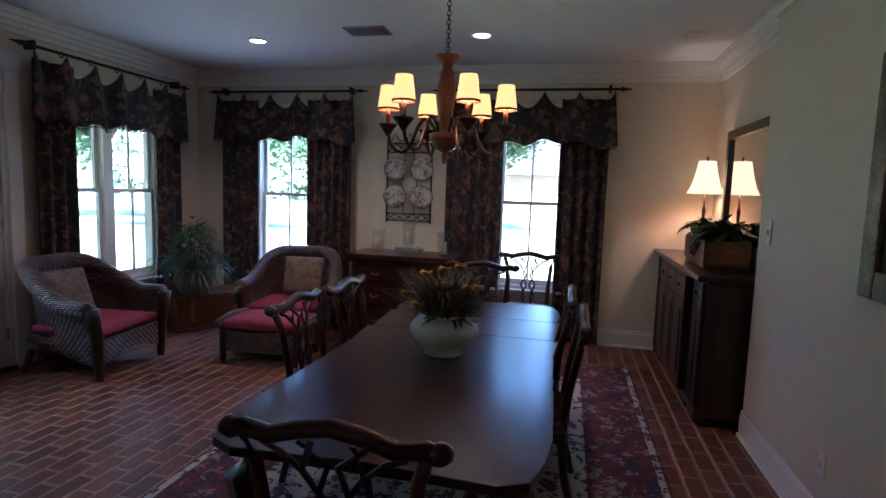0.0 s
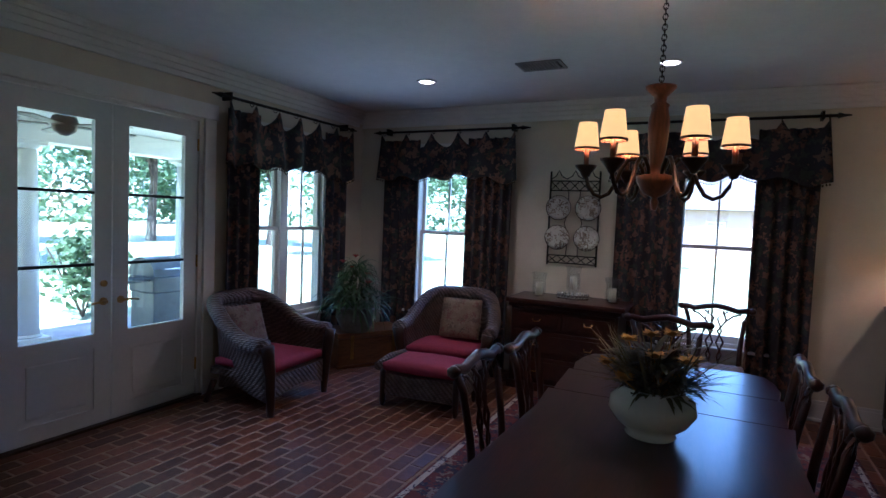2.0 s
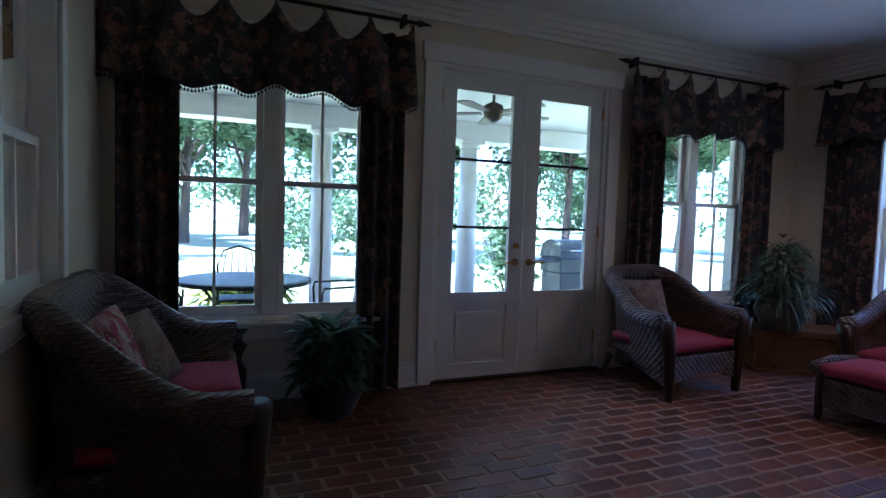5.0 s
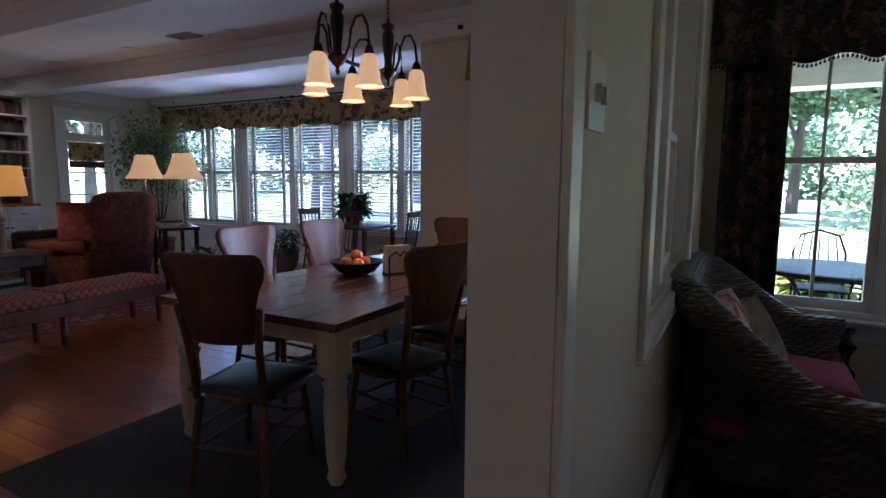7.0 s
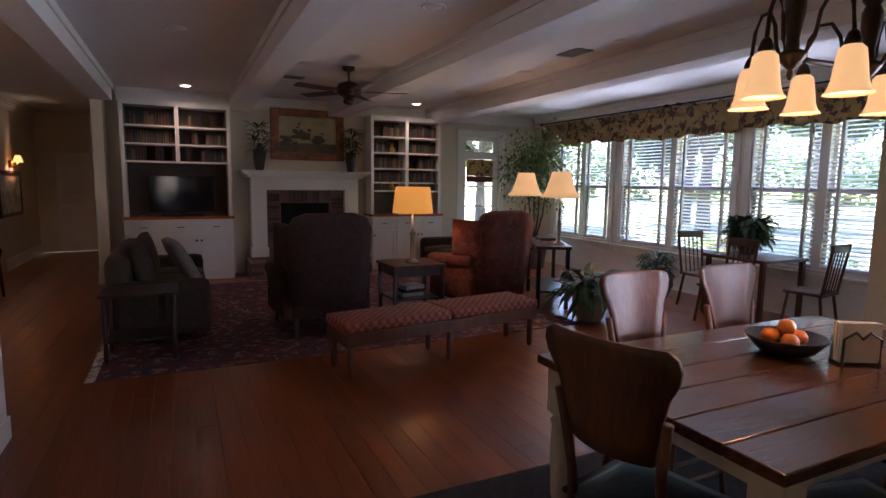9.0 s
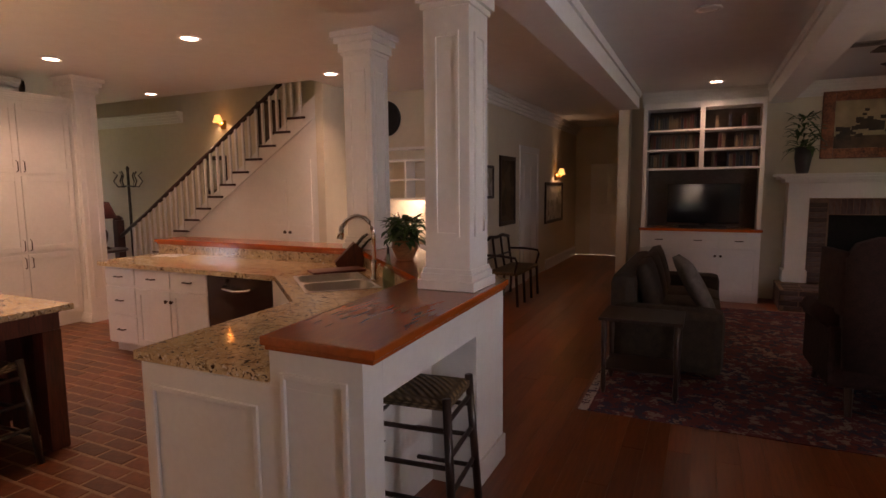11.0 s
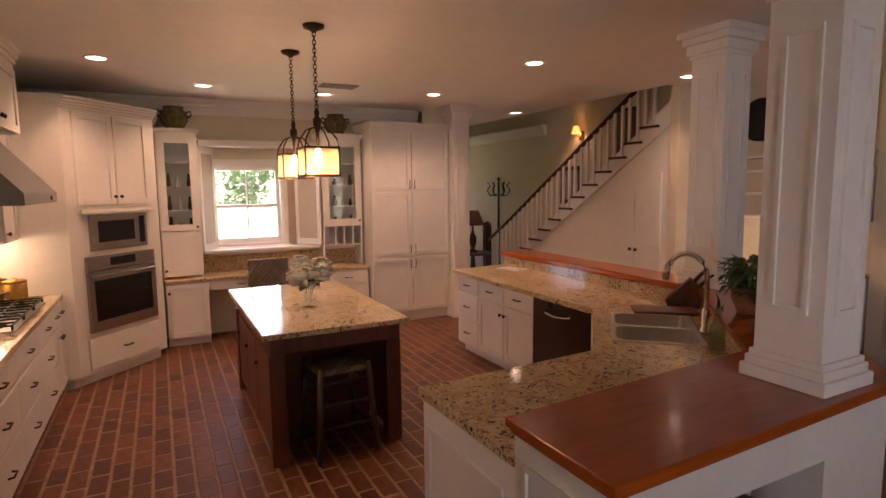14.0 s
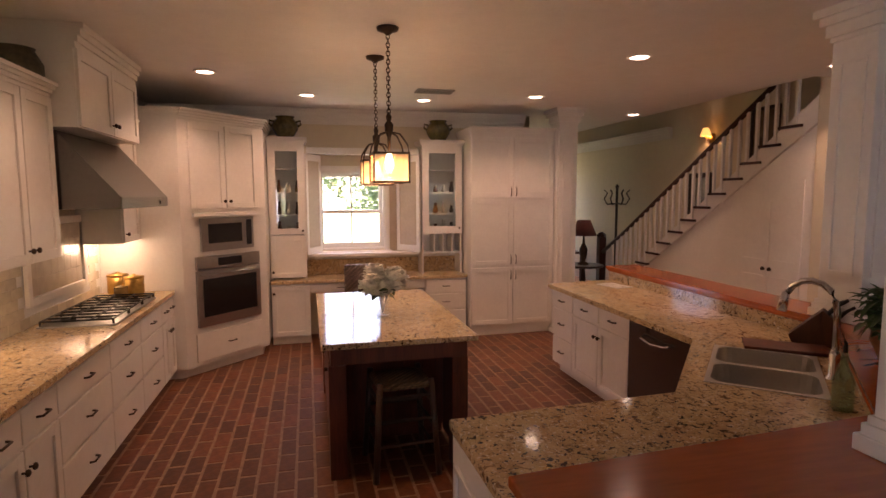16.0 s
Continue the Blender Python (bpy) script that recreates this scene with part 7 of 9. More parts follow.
def framed(name, label, x, y0, y1, z0, z1, border, frame_mat, art):
    p = thing(name, label, "picture")
    b = B()
    for a0, a1, c0, c1 in ((y0, y0 + border, z0, z1), (y1 - border, y1, z0, z1), (y0 + border, y1 - border, z0, z0 + border), (y0 + border, y1 - border, z1 - border, z1)):
        box(b, x - 0.028, a0, c0, x - 0.001, a1, c1, 0.004)
    part("frame", b, frame_mat, p)
    part("art", box(B(), x - 0.014, y0 + border, z0 + border, x - 0.003, y1 - border, z1 - border), art, p)


def framed_facing_north(name, label, x0, x1, z0, z1, border, frame_mat, art):
    p = thing(name, label, "mirror" if "mirror" in name else "picture")
    b = B()
    for a0, a1, c0, c1 in ((x0, x0 + border, z0, z1), (x1 - border, x1, z0, z1), (x0 + border, x1 - border, z0, z0 + border), (x0 + border, x1 - border, z1 - border, z1)):
        box(b, a0, -7.799, c0, a1, -7.772, c1, 0.004)
    part("frame", b, frame_mat, p)
    part("glass" if "mirror" in name else "art", box(B(), x0 + border, -7.797, z0 + border, x1 - border, -7.786, z1 - border), art, p)


framed_facing_north("stair_mirror", "framed mirror on the stair wall", 6.93, 7.46, 1.52, 2.16, 0.07, DARKW, MIRR)
framed_facing_north("framed_picture", "dark framed picture high on the stair wall", 5.74, 6.22, 2.31, 2.98, 0.05, DARKW, CANVAS)
ARTL = floral_cloth("landscape_print", [(0.45, 0.42, 0.35), (0.22, 0.20, 0.14), (0.50, 0.47, 0.40), (0.30, 0.27, 0.2), (0.4, 0.36, 0.3)], 9, 0.4)
framed("framed_picture", "small landscape print in a dark frame", 2.45, -8.37, -7.78, 1.44, 1.90, 0.04, DARKW, ARTL)
framed("framed_picture", "tall dark painting in a dark frame", 2.45, -9.36, -8.64, 1.02, 2.06, 0.06, DARKW, CANVAS)
framed("framed_picture", "dark-framed picture under the corridor sconce", 2.45, -12.6, -11.2, 0.89, 1.68, 0.06, DARKW, ARTL)
dr = tagged(new("door_2"), "white panelled corridor door, closed", "door", kind="structure")
part("casing", box(box(box(B(), 2.425, -9.72, 0, 2.449, -9.62, 2.16, 0.004), 2.425, -10.72, 0, 2.449, -10.62, 2.16, 0.004), 2.425, -10.74, 2.16, 2.449, -9.60, 2.27, 0.004), WHITE, dr)
part("door_leaf", box(B(), 2.435, -10.62, 0.01, 2.4495, -9.72, 2.15), WHITE, dr)
for z0, z1 in ((0.25, 0.95), (1.15, 1.95)):
    for y0 in (-10.50, -10.12):
        part("panel", box(B(), 2.427, y0, z0, 2.4349, y0 + 0.29, z1, 0.005), WHITE, dr)
d3 = tagged(new("door_3"), "white panelled door at the corridor end", "door", kind="structure")
part("door_leaf", box(B(), 1.25, -13.999, 0.01, 2.1, -13.97, 2.1, 0.004), WHITE, d3)
for z0, z1 in ((0.25, 0.95), (1.15, 1.95)):
    for x0 in (1.35, 1.72):
        part("panel", box(B(), x0, -13.969, z0, x0 + 0.29, -13.96, z1, 0.005), WHITE, d3)
sb = thing("hall_bench", "dark carved wooden hall bench with rush seat", "bench", 2.15, -8.42, 0, -90)
part("seat", box(B(), -0.52, -0.22, 0.42, 0.52, 0.20, 0.46, 0.01), RUSH, sb)
part("crest_rail", tube(B(), [(-0.52, 0.25, 0.86), (-0.26, 0.26, 0.90), (0, 0.26, 0.88), (0.26, 0.26, 0.90), (0.52, 0.25, 0.86)], 0.024, 8), DARKW, sb, smooth=True)
part("mid_rail", tube(B(), [(-0.5, 0.23, 0.62), (0.5, 0.23, 0.62)], 0.015, 8), DARKW, sb)
for x in (-0.5, -0.17, 0.17, 0.5):
    part("back_post", tube(B(), [(x, 0.19, 0.44), (x, 0.22, 0.6), (x, 0.255, 0.88)], 0.018, 8), DARKW, sb, smooth=True)
    part("leg", tube(B(), [(x, -0.20, 0.42), (x, -0.21, 0.2), (x, -0.22, 0)], 0.02, 8), DARKW, sb, smooth=True)
    part("leg", tube(B(), [(x, 0.19, 0.42), (x, 0.21, 0)], 0.02, 8), DARKW, sb, smooth=True)
for s in (-1, 1):
    part("arm", tube(B(), [(s * 0.51, 0.23, 0.68), (s * 0.53, 0, 0.68), (s * 0.54, -0.2, 0.66), (s * 0.53, -0.22, 0.60), (s * 0.51, -0.18, 0.44)], 0.017, 8), DARKW, sb, smooth=True)

# ---- breakfast corner ----
sash_window("window_7", "white sash window beside the breakfast table", "x", -4.60, -1, -1.30, -0.25, 0.62, 2.52, 1, MID)
BROWNR = mat("russet_shade_cloth", (0.14, 0.045, 0.03), 0.9, scale=120, amount=0.15, bump=0.1)


def swag(name, label, axis, pos, out, a0, a1, ztop, zbot, points, seed=0):
    m = along(axis, pos, out)
    v = thing(name, label, "valance")
    b = B()
    valance(b, m, a0, a1, ztop, zbot, -0.12, points, 0.03)
    part("cloth", b, GOLDFL, v, smooth=True)
    part("heading", wbox(B(), m, a0, -0.115, ztop - 0.14, a1, -0.02, ztop - 0.03, 0.01), GOLDFL, v)
    r = thing("curtain_rod", "thin black iron curtain rod", "curtain rod")
    part("pole", tube(B(), [m(a0 - 0.12, -0.10, ztop + 0.01), m(a1 + 0.12, -0.10, ztop + 0.01)], 0.011, 8), IRON, r)
    for u in (a0 - 0.12, a1 + 0.12):
        part("finial", wbox(B(), m, u - 0.03, -0.125, ztop - 0.012, u + 0.03, -0.078, ztop + 0.032, 0.012), IRON, r)
        part("bracket", wbox(B(), m, u - 0.01, -0.10, ztop, u + 0.01, 0, ztop + 0.02), IRON, r)


swag("valance", "gold botanical print window valance", "x", -4.60, -1, -1.55, -0.10, 2.76, 2.30, 3)
rs = thing("roman_shade", "folded russet woven roman shade", "window shade")
for k in range(4):
    part("fold", box(B(), -4.665, -1.27, 2.16 + 0.05 * k, -4.64 + 0.006 * (k % 2), -0.28, 2.22 + 0.05 * k, 0.01), BROWNR, rs)


def farm_table():
    t = thing("breakfast_table", "plank-top farm table with cream turned legs", "table", -2.72, -1.42, 0.006)
    for k in range(6):
        part("plank", box(B(), -1.03, -0.58 + 0.1945 * k, 0.745, 1.03, -0.58 + 0.1945 * k + 0.19, 0.785, 0.006), OAKT, t)
    part("apron", box(B(), -0.90, -0.48, 0.63, 0.90, 0.48, 0.744), CREAMP, t)
    for sx in (-1, 1):
        for sy in (-1, 1):
            part("leg", lathe(B(), [(0.03, 0), (0.045, 0.03), (0.035, 0.07), (0.045, 0.12), (0.055, 0.35), (0.048, 0.46), (0.06, 0.48), (0.045, 0.50), (0.062, 0.52)], sx * 0.93, sy * 0.50, 0, 16), CREAMP, t, "cream turned leg", True)
            part("leg_block", box(B(), sx * 0.93 - 0.055, sy * 0.50 - 0.055, 0.52, sx * 0.93 + 0.055, sy * 0.50 + 0.055, 0.744, 0.004), CREAMP, t)


CREAMP = mat("cream_paint", (0.52, 0.46, 0.34), 0.5, scale=20, amount=0.12, bump=0.06)
OAKT = stretch(mat("plank_top", (0.12, 0.045, 0.02), 0.18, scale=14, amount=0.35, bump=0.25, coat=0.2), 0.4, 3, 3)
farm_table()


def press_chair(x, y, rz, first=None):
    if first:
        c = copy_thing(first, pose(x, y, 0.006, 0, 0, rz))
        return c
    c = thing("breakfast_chair", "brown oak chair with broad back and black seat", "chair", x, y, 0.006, rz, "chairs round the breakfast table")
    b = B()
    rows = []
    for zf, w in ((0.0, 0.150), (0.15, 0.162), (0.4, 0.182), (0.6, 0.205), (0.74, 0.236), (0.86, 0.246), (0.95, 0.236), (1.0, 0.205)):
        z = 0.70 + 0.39 * zf
        yy = 0.215 + 0.06 * zf
        r = []
        for side in (0, 1):
            cols = [(-1 + 2 * i / 8) for i in range(9)]
            for u in (cols if side == 0 else cols[::-1]):
                r.append(b.verts.new((u * w, yy + 0.045 * (1 - u * u) + 0.018 * side, z)))
        rows.append(r)
    for a, r in zip(rows, rows[1:]):
        for i in range(18):
            b.faces.new((a[i], a[(i + 1) % 18], r[(i + 1) % 18], r[i]))
    for r in (rows[0], rows[-1]):
        for i in range(8):
            b.faces.new((r[i], r[i + 1], r[16 - i], r[17 - i]))
    part("backrest", b, OAK, c, "broad curved oak back panel", True)
    part("seat", cushion(B(), -0.21, -0.22, 0.435, 0.21, 0.20, 0.475), BLKW, c, "black leather seat", True)
    part("seat_frame", lathe(B(), [(0.20, 0.41), (0.225, 0.42), (0.225, 0.445), (0.19, 0.45)], 0, -0.01, 0, 24), OAK, c, smooth=True)
    for s in (-1, 1):
        part("back_post", tube(B(), [(s * 0.17, 0.19, 0.42), (s * 0.17, 0.20, 0.55), (s * 0.175, 0.225, 0.68), (s * 0.20, 0.25, 0.86)], 0.018, 8), OAK, c, smooth=True)
        part("leg", tube(B(), [(s * 0.15, -0.17, 0.42), (s * 0.19, -0.21, 0)], 0.019, 8, 0.015), OAK, c, smooth=True)
        part("leg", tube(B(), [(s * 0.16, 0.18, 0.42), (s * 0.19, 0.24, 0)], 0.019, 8, 0.015), OAK, c, smooth=True)
        part("stretcher", tube(B(), [(s * 0.168, -0.195, 0.18), (s * 0.178, 0.215, 0.18)], 0.010, 6), OAK, c)
        part("stretcher", tube(B(), [(s * 0.163, -0.188, 0.28), (s * 0.172, 0.20, 0.28)], 0.010, 6), OAK, c)
    for z in (0.14, 0.24):
        part("stretcher", tube(B(), [(-0.175, -0.20, z), (0.175, -0.20, z)], 0.010, 6), OAK, c)
    part("stretcher", tube(B(), [(-0.178, 0.215, 0.2), (0.178, 0.215, 0.2)], 0.010, 6), OAK, c)
    return c


pc1 = press_chair(-1.70, -1.33, -76)
for x, y, a in ((-2.30, -0.90, -12), (-2.98, -0.92, -8), (-3.80, -1.45, 90), (-2.47, -1.93, 180), (-3.24, -1.95, 180)):
    press_chair(x, y, a, pc1)
fb = thing("fruit_bowl", "black bowl of oranges on the breakfast table", "bowl", -2.78, -1.55, 0.791)
part("bowl", lathe(B(), [(0.07, 0), (0.12, 0.02), (0.175, 0.085), (0.17, 0.09), (0.11, 0.03), (0.01, 0.02)], seg=28), DARKPOT, fb, smooth=True)
ORANGE = mat("orange_peel", (0.75, 0.22, 0.02), 0.45, scale=120, amount=0.1, bump=0.2)
for k, (x, y, z) in enumerate(((-0.06, 0.02, 0.075), (0.05, 0.05, 0.075), (0.03, -0.06, 0.075), (-0.03, -0.02, 0.12), (-0.08, -0.06, 0.08))):
    o = thing("orange", "ripe orange lying in the black bowl", "fruit", -2.78 + x, -1.55 + y, 0.791 + z, group="oranges in the bowl")
    part("peel", lathe(B(), [(0.004, -0.04), (0.024, -0.033), (0.038, -0.012), (0.039, 0.01), (0.026, 0.031), (0.006, 0.038)], seg=14), ORANGE, o, smooth=True)
nh = thing("napkin_holder", "black iron holder with white napkins", "napkin holder", -2.93, -1.33, 0.791, -28)
for k in range(6):
    part("napkin", box(B(), -0.088 + 0.001 * (k % 3), -0.030 + 0.010 * k, 0.012, 0.088 - 0.002 * (k % 2), -0.0215 + 0.010 * k, 0.186 + 0.002 * (k % 3), 0.002), WHITEP, nh)
for s in (-1, 1):
    b = tube(B(), [(-0.08, s * 0.038, 0.004), (-0.08, s * 0.038, 0.12), (-0.03, s * 0.038, 0.15), (0, s * 0.038, 0.12), (0.03, s * 0.038, 0.15), (0.08, s * 0.038, 0.12), (0.08, s * 0.038, 0.004)], 0.006, 6)
    part("scroll", b, IRON, nh)
part("base", box(B(), -0.09, -0.04, 0, 0.09, 0.04, 0.01), IRON, nh)
DARKRUG = mat("charcoal_rug", (0.045, 0.045, 0.052), 0.95, scale=140, amount=0.25, bump=0.3)
rg = thing("breakfast_rug", "dark charcoal woven rug under the breakfast table", "rug", 0, 0, 0.001)
part("field", box(B(), -4.40, -2.36, 0, -1.03, 0.05, 0.005), DARKRUG, rg)

bc = thing("breakfast_chandelier", "long bronze chandelier with two columns and six lit bell shades", "chandelier", -2.72, -1.43, 0, -4)
bc.scale = (0.9, 0.9, 1)
BELLG = glow("lit_bell_glass", (1.0, 0.60, 0.24), 0.055)
for u in (-0.26, 0.26):
    part("column", lathe(B(), [(0.006, 2.00), (0.016, 2.02), (0.010, 2.04), (0.035, 2.06), (0.060, 2.09), (0.062, 2.105), (0.030, 2.12), (0.026, 2.16), (0.042, 2.26), (0.044, 2.32), (0.030, 2.35), (0.046, 2.37), (0.046, 2.385), (0.014, 2.40), (0.010, 2.43)], u, 0, 0, 18), BRONZE, bc, "turned bronze column", True)
    b = B()
    for k in range(18):
        z = 2.445 + k * 0.026
        tube(b, [(u + (0.012 * math.cos(t)) * (k % 2), (0.012 * math.cos(t)) * (1 - k % 2), z + 0.019 * math.sin(t)) for t in (2 * math.pi * q / 8 for q in range(9))], 0.0035, 5)
    part("chain", b, BRONZE, bc)
    part("canopy", lathe(B(), [(0.07, HK - 0.001), (0.06, HK - 0.02), (0.012, HK - 0.04)], u, 0, 0, 16), BRONZE, bc, smooth=True)
part("cross_bar", tube(B(), [(-0.26, 0, 2.10), (-0.13, 0, 2.085), (0.13, 0, 2.085), (0.26, 0, 2.10)], 0.012, 8), BRONZE, bc, smooth=True)
for u, x1, y1 in ((0.26, 0.47, 0.04), (0.26, 0.27, 0.27), (0.26, 0.22, -0.24), (-0.26, -0.27, 0.24), (-0.26, -0.50, -0.06), (-0.26, -0.15, -0.24)):
    d = Vector((x1 - u, y1))
    n = d.length
    d /= n
    arm = part("arm", tube(B(), [(u + d.x * n * q, d.y * n * q, z) for q, z in ((0.12, 2.11), (0.25, 2.10), (0.38, 2.15), (0.45, 2.24), (0.60, 2.30), (0.80, 2.30), (0.95, 2.24), (1.0, 2.15), (1.0, 2.10))], 0.009, 8), BRONZE, bc, "arched bronze arm", True)
    part("socket", lathe(B(), [(0.030, 2.075), (0.032, 2.10), (0.020, 2.13), (0.010, 2.14)], x1, y1, 0, 12), BRONZE, arm, smooth=True)
    part("glass_shade", lathe(B(), [(0.092, 1.91), (0.078, 1.925), (0.066, 1.96), (0.058, 2.02), (0.050, 2.07), (0.034, 2.085), (0.030, 2.085), (0.047, 2.065), (0.055, 2.02), (0.063, 1.96), (0.075, 1.925), (0.089, 1.91)], x1, y1, 0, 22), BELLG, arm, "lit frosted glass bell shade", True)
    p = pose(-2.72, -1.43, 0, 0, 0, -4) @ Vector((0.9 * x1, 0.9 * y1, 1.97))
    lamp_point(p.x, p.y, p.z, 0.24)

# ---- living room ----
SLATW = mat("blind_slat", (0.62, 0.60, 0.56), 0.45, scale=40, amount=0.04, bump=0.02)
for k, (y0, y1) in enumerate(((-4.84, -3.05), (-7.20, -5.10), (-9.0, -7.46))):
    sash_window("window_%d" % (8 + k), "white double sash window with slatted blinds", "x", -7.0, -1, y0, y1, WIN_Z0, WIN_Z1, 2, MID, 0.10, False)
    half = (y1 - y0 - 0.15) / 2
    for q in (0, 1):
        u0 = y0 + 0.03 + q * (half + 0.11)
        bl = thing("window_blind", "white wooden slatted window blind, slats open", "blind", group="living room blinds")
        part("head_rail", box(B(), -7.055, u0, 2.44, -7.01, u0 + half, 2.49), SLATW, bl)
        slat = link("slat", box(B(), -0.025, -half / 2, -0.002, 0.025, half / 2, 0.002), SLATW)
        for i in range(int((2.44 - 0.66) / 0.05)):
            s_ = slat if i == 0 else new("slat", slat.data)
            s_.parent = bl
            s_.matrix_local = pose(-7.034, u0 + half / 2, 0.672 + 0.05 * i, 0, 24, 0)
        part("bottom_rail", box(B(), -7.052, u0, 0.625, -7.014, u0 + half, 0.645), SLATW, bl)
        for u in (0.15, 0.85):
            part("ladder_tape", box(B(), -7.056, u0 + half * u - 0.018, 0.64, -7.010, u0 + half * u + 0.018, 2.44), SLATW, bl)
for y0, y1 in ((-6.1, -2.75), (-9.3, -6.12)):
    swag("valance", "long gold botanical print window valance", "x", -7.0, -1, y0, y1, 2.76, 2.30, 8)
b = B()
for a0, a1 in ((-9.75, -2.2),):
    box(b, -6.999, a0, 0.40, -6.985, a1, 0.43), box(b, -6.999, a0, 0.19, -6.992, a1, 0.40)
structure("dado", b, WHITE, "white panelled dado below the windows")
pd = tagged(new("door_4"), "white glazed door with transom to the outside", "door", kind="structure")
for x0, x1 in ((-6.26, -6.15), (-5.30, -5.19)):
    part("casing", box(B(), x0, -9.80, 0, x1, -9.775, 2.50, 0.004), WHITE, pd)
part("head_casing", box(B(), -6.28, -9.80, 2.50, -5.17, -9.77, 2.62, 0.004), WHITE, pd)
b = B()
box(b, -6.15, -9.9, 0, -6.04, -9.86, 2.50), box(b, -5.41, -9.9, 0, -5.30, -9.86, 2.50)
for z0, z1 in ((0, 0.7), (2.06, 2.20), (2.42, 2.50), (1.10, 1.13), (1.50, 1.53)):
    box(b, -6.04, -9.9, z0, -5.41, -9.86, z1)
part("door_leaf", b, WHITE, pd)
part("pane", box(B(), -6.05, -9.884, 0.69, -5.40, -9.88, 2.43), GLASS, pd).visible_shadow = False
part("door_shade", box(B(), -6.03, -9.858, 1.72, -5.42, -9.84, 2.05, 0.006), GOLDFL, pd, "gold print shade on the door")
part("door_shade_band", box(B(), -6.03, -9.856, 1.60, -5.42, -9.842, 1.718, 0.006), BROWNR, pd)

# fireplace
fp2 = thing("fireplace", "white mantel fireplace with brick surround and hearth", "fireplace")
part("mantel_shelf", box(box(box(B(), -3.24, -9.80, 1.70, -1.12, -9.26, 1.735, 0.006), -3.20, -9.80, 1.665, -1.16, -9.32, 1.699, 0.006), -3.14, -9.80, 1.62, -1.22, -9.40, 1.664, 0.006), WHITE, fp2)
part("frieze", box(B(), -3.08, -9.80, 1.42, -1.28, -9.50, 1.619), WHITE, fp2)
for x0 in (-3.08, -1.52):
    part("pilaster", box(box(B(), x0, -9.80, 0.30, x0 + 0.24, -9.50, 1.419), x0 - 0.02, -9.80, 0.30, x0 + 0.26, -9.48, 0.46), WHITE, fp2)
part("surround", box(box(box(B(), -2.84, -9.80, 0.30, -2.60, -9.60, 1.42), -1.76, -9.80, 0.30, -1.52, -9.60, 1.42), -2.60, -9.80, 1.20, -1.76, -9.60, 1.42), MORTAR, fp2)
FIREBLACK = mat("firebox_black", (0.012, 0.011, 0.010), 0.95, scale=20, amount=0.3, bump=0.2)
part("firebox", box(B(), -2.60, -9.80, 0.30, -1.76, -9.70, 1.20), FIREBLACK, fp2, "near-black firebox")
part("hearth", box(B(), -3.16, -9.80, 0, -1.20, -9.00, 0.27), MORTAR, fp2)
FIREBRICK = vary(mat("smoked_brick", (0.13, 0.075, 0.058), 0.9, scale=30, amount=0.3, bump=0.5, second=(0.20, 0.15, 0.13)), 0.6, 1.3)
bm_ = bpy.data.meshes.new("brick")
t_ = box(B(), -0.098, -0.008, -0.029, 0.098, 0.008, 0.029, 0.004)
t_.to_mesh(bm_)
t_.free()
bm_.materials.append(FIREBRICK)


def brick_at(parent, x, y, z, rx=0, ry=0, rz=0):
    o = new("brick", bm_)
    o.matrix_world = pose(x, y, z, rx, ry, rz)
    o.parent = parent
    return o


for r in range(4):
    for k in range(9):
        brick_at(fp2, -3.06 + 0.215 * k + (0.05 if r % 2 else 0), -8.995, 0.035 + 0.066 * r)
    for k in range(3):
        brick_at(fp2, -1.195, -9.12 - 0.215 * k, 0.035 + 0.066 * r, rz=90)
for k in range(9):
    for q in range(7):
        brick_at(fp2, -3.06 + 0.215 * k, -9.04 - 0.066 * q * 1.05, 0.272, 90)
for r in range(16):
    for x in (-2.72, -1.64):
        brick_at(fp2, x, -9.595, 0.335 + 0.066 * r)
for k in range(13):
    brick_at(fp2, -2.58 + 0.0665 * k, -9.594, 1.31, 0, 90)
lp = thing("painting", "landscape oil painting in a gilt and red frame", "picture")
REDG = mat("red_gilt", (0.36, 0.13, 0.05), 0.4, 0.3, scale=50, amount=0.4, bump=0.4)
for x0, x1, z0, z1 in ((-2.90, -2.76, 1.93, 2.80), (-1.78, -1.64, 1.93, 2.80), (-2.76, -1.78, 1.93, 2.06), (-2.76, -1.78, 2.67, 2.80)):
    part("frame", box(B(), x0, -9.80, z0, x1, -9.745, z1, 0.012), REDG, lp, "carved red and gilt frame")
SKYC, TREEC, LANDC = mat("painted_sky", (0.55, 0.44, 0.25), 0.5, scale=5, amount=0.25, bump=0.05), mat("painted_trees", (0.07, 0.045, 0.02), 0.5, scale=12, amount=0.4, bump=0.05), mat("painted_land", (0.15, 0.09, 0.04), 0.5, scale=8, amount=0.35, bump=0.05)
part("canvas", box(B(), -2.76, -9.79, 2.06, -1.78, -9.775, 2.67), SKYC, lp, "golden painted sky")
part("painted_land", box(B(), -2.76, -9.775, 2.06, -1.78, -9.771, 2.22), LANDC, lp)
rng = random.Random(8)
b = B()
for cx, cz, r, n in ((-2.15, 2.36, 0.16, 26), (-2.42, 2.28, 0.12, 18), (-1.92, 2.25, 0.09, 12)):
    for _ in range(n):
        u, v, q = cx + rng.gauss(0, r * 0.5), cz + rng.gauss(0, r * 0.45), rng.uniform(0.02, 0.05)
        u, v = min(max(u, -2.70), -1.84), min(max(v, 2.11), 2.62)
        box(b, u - q, -9.7705, v - q * 0.7, u + q, -9.768 + 0.0004 * q, v + q * 0.7)
tagged(part("painted_grove", b, TREEC, lp), kind="stuff")
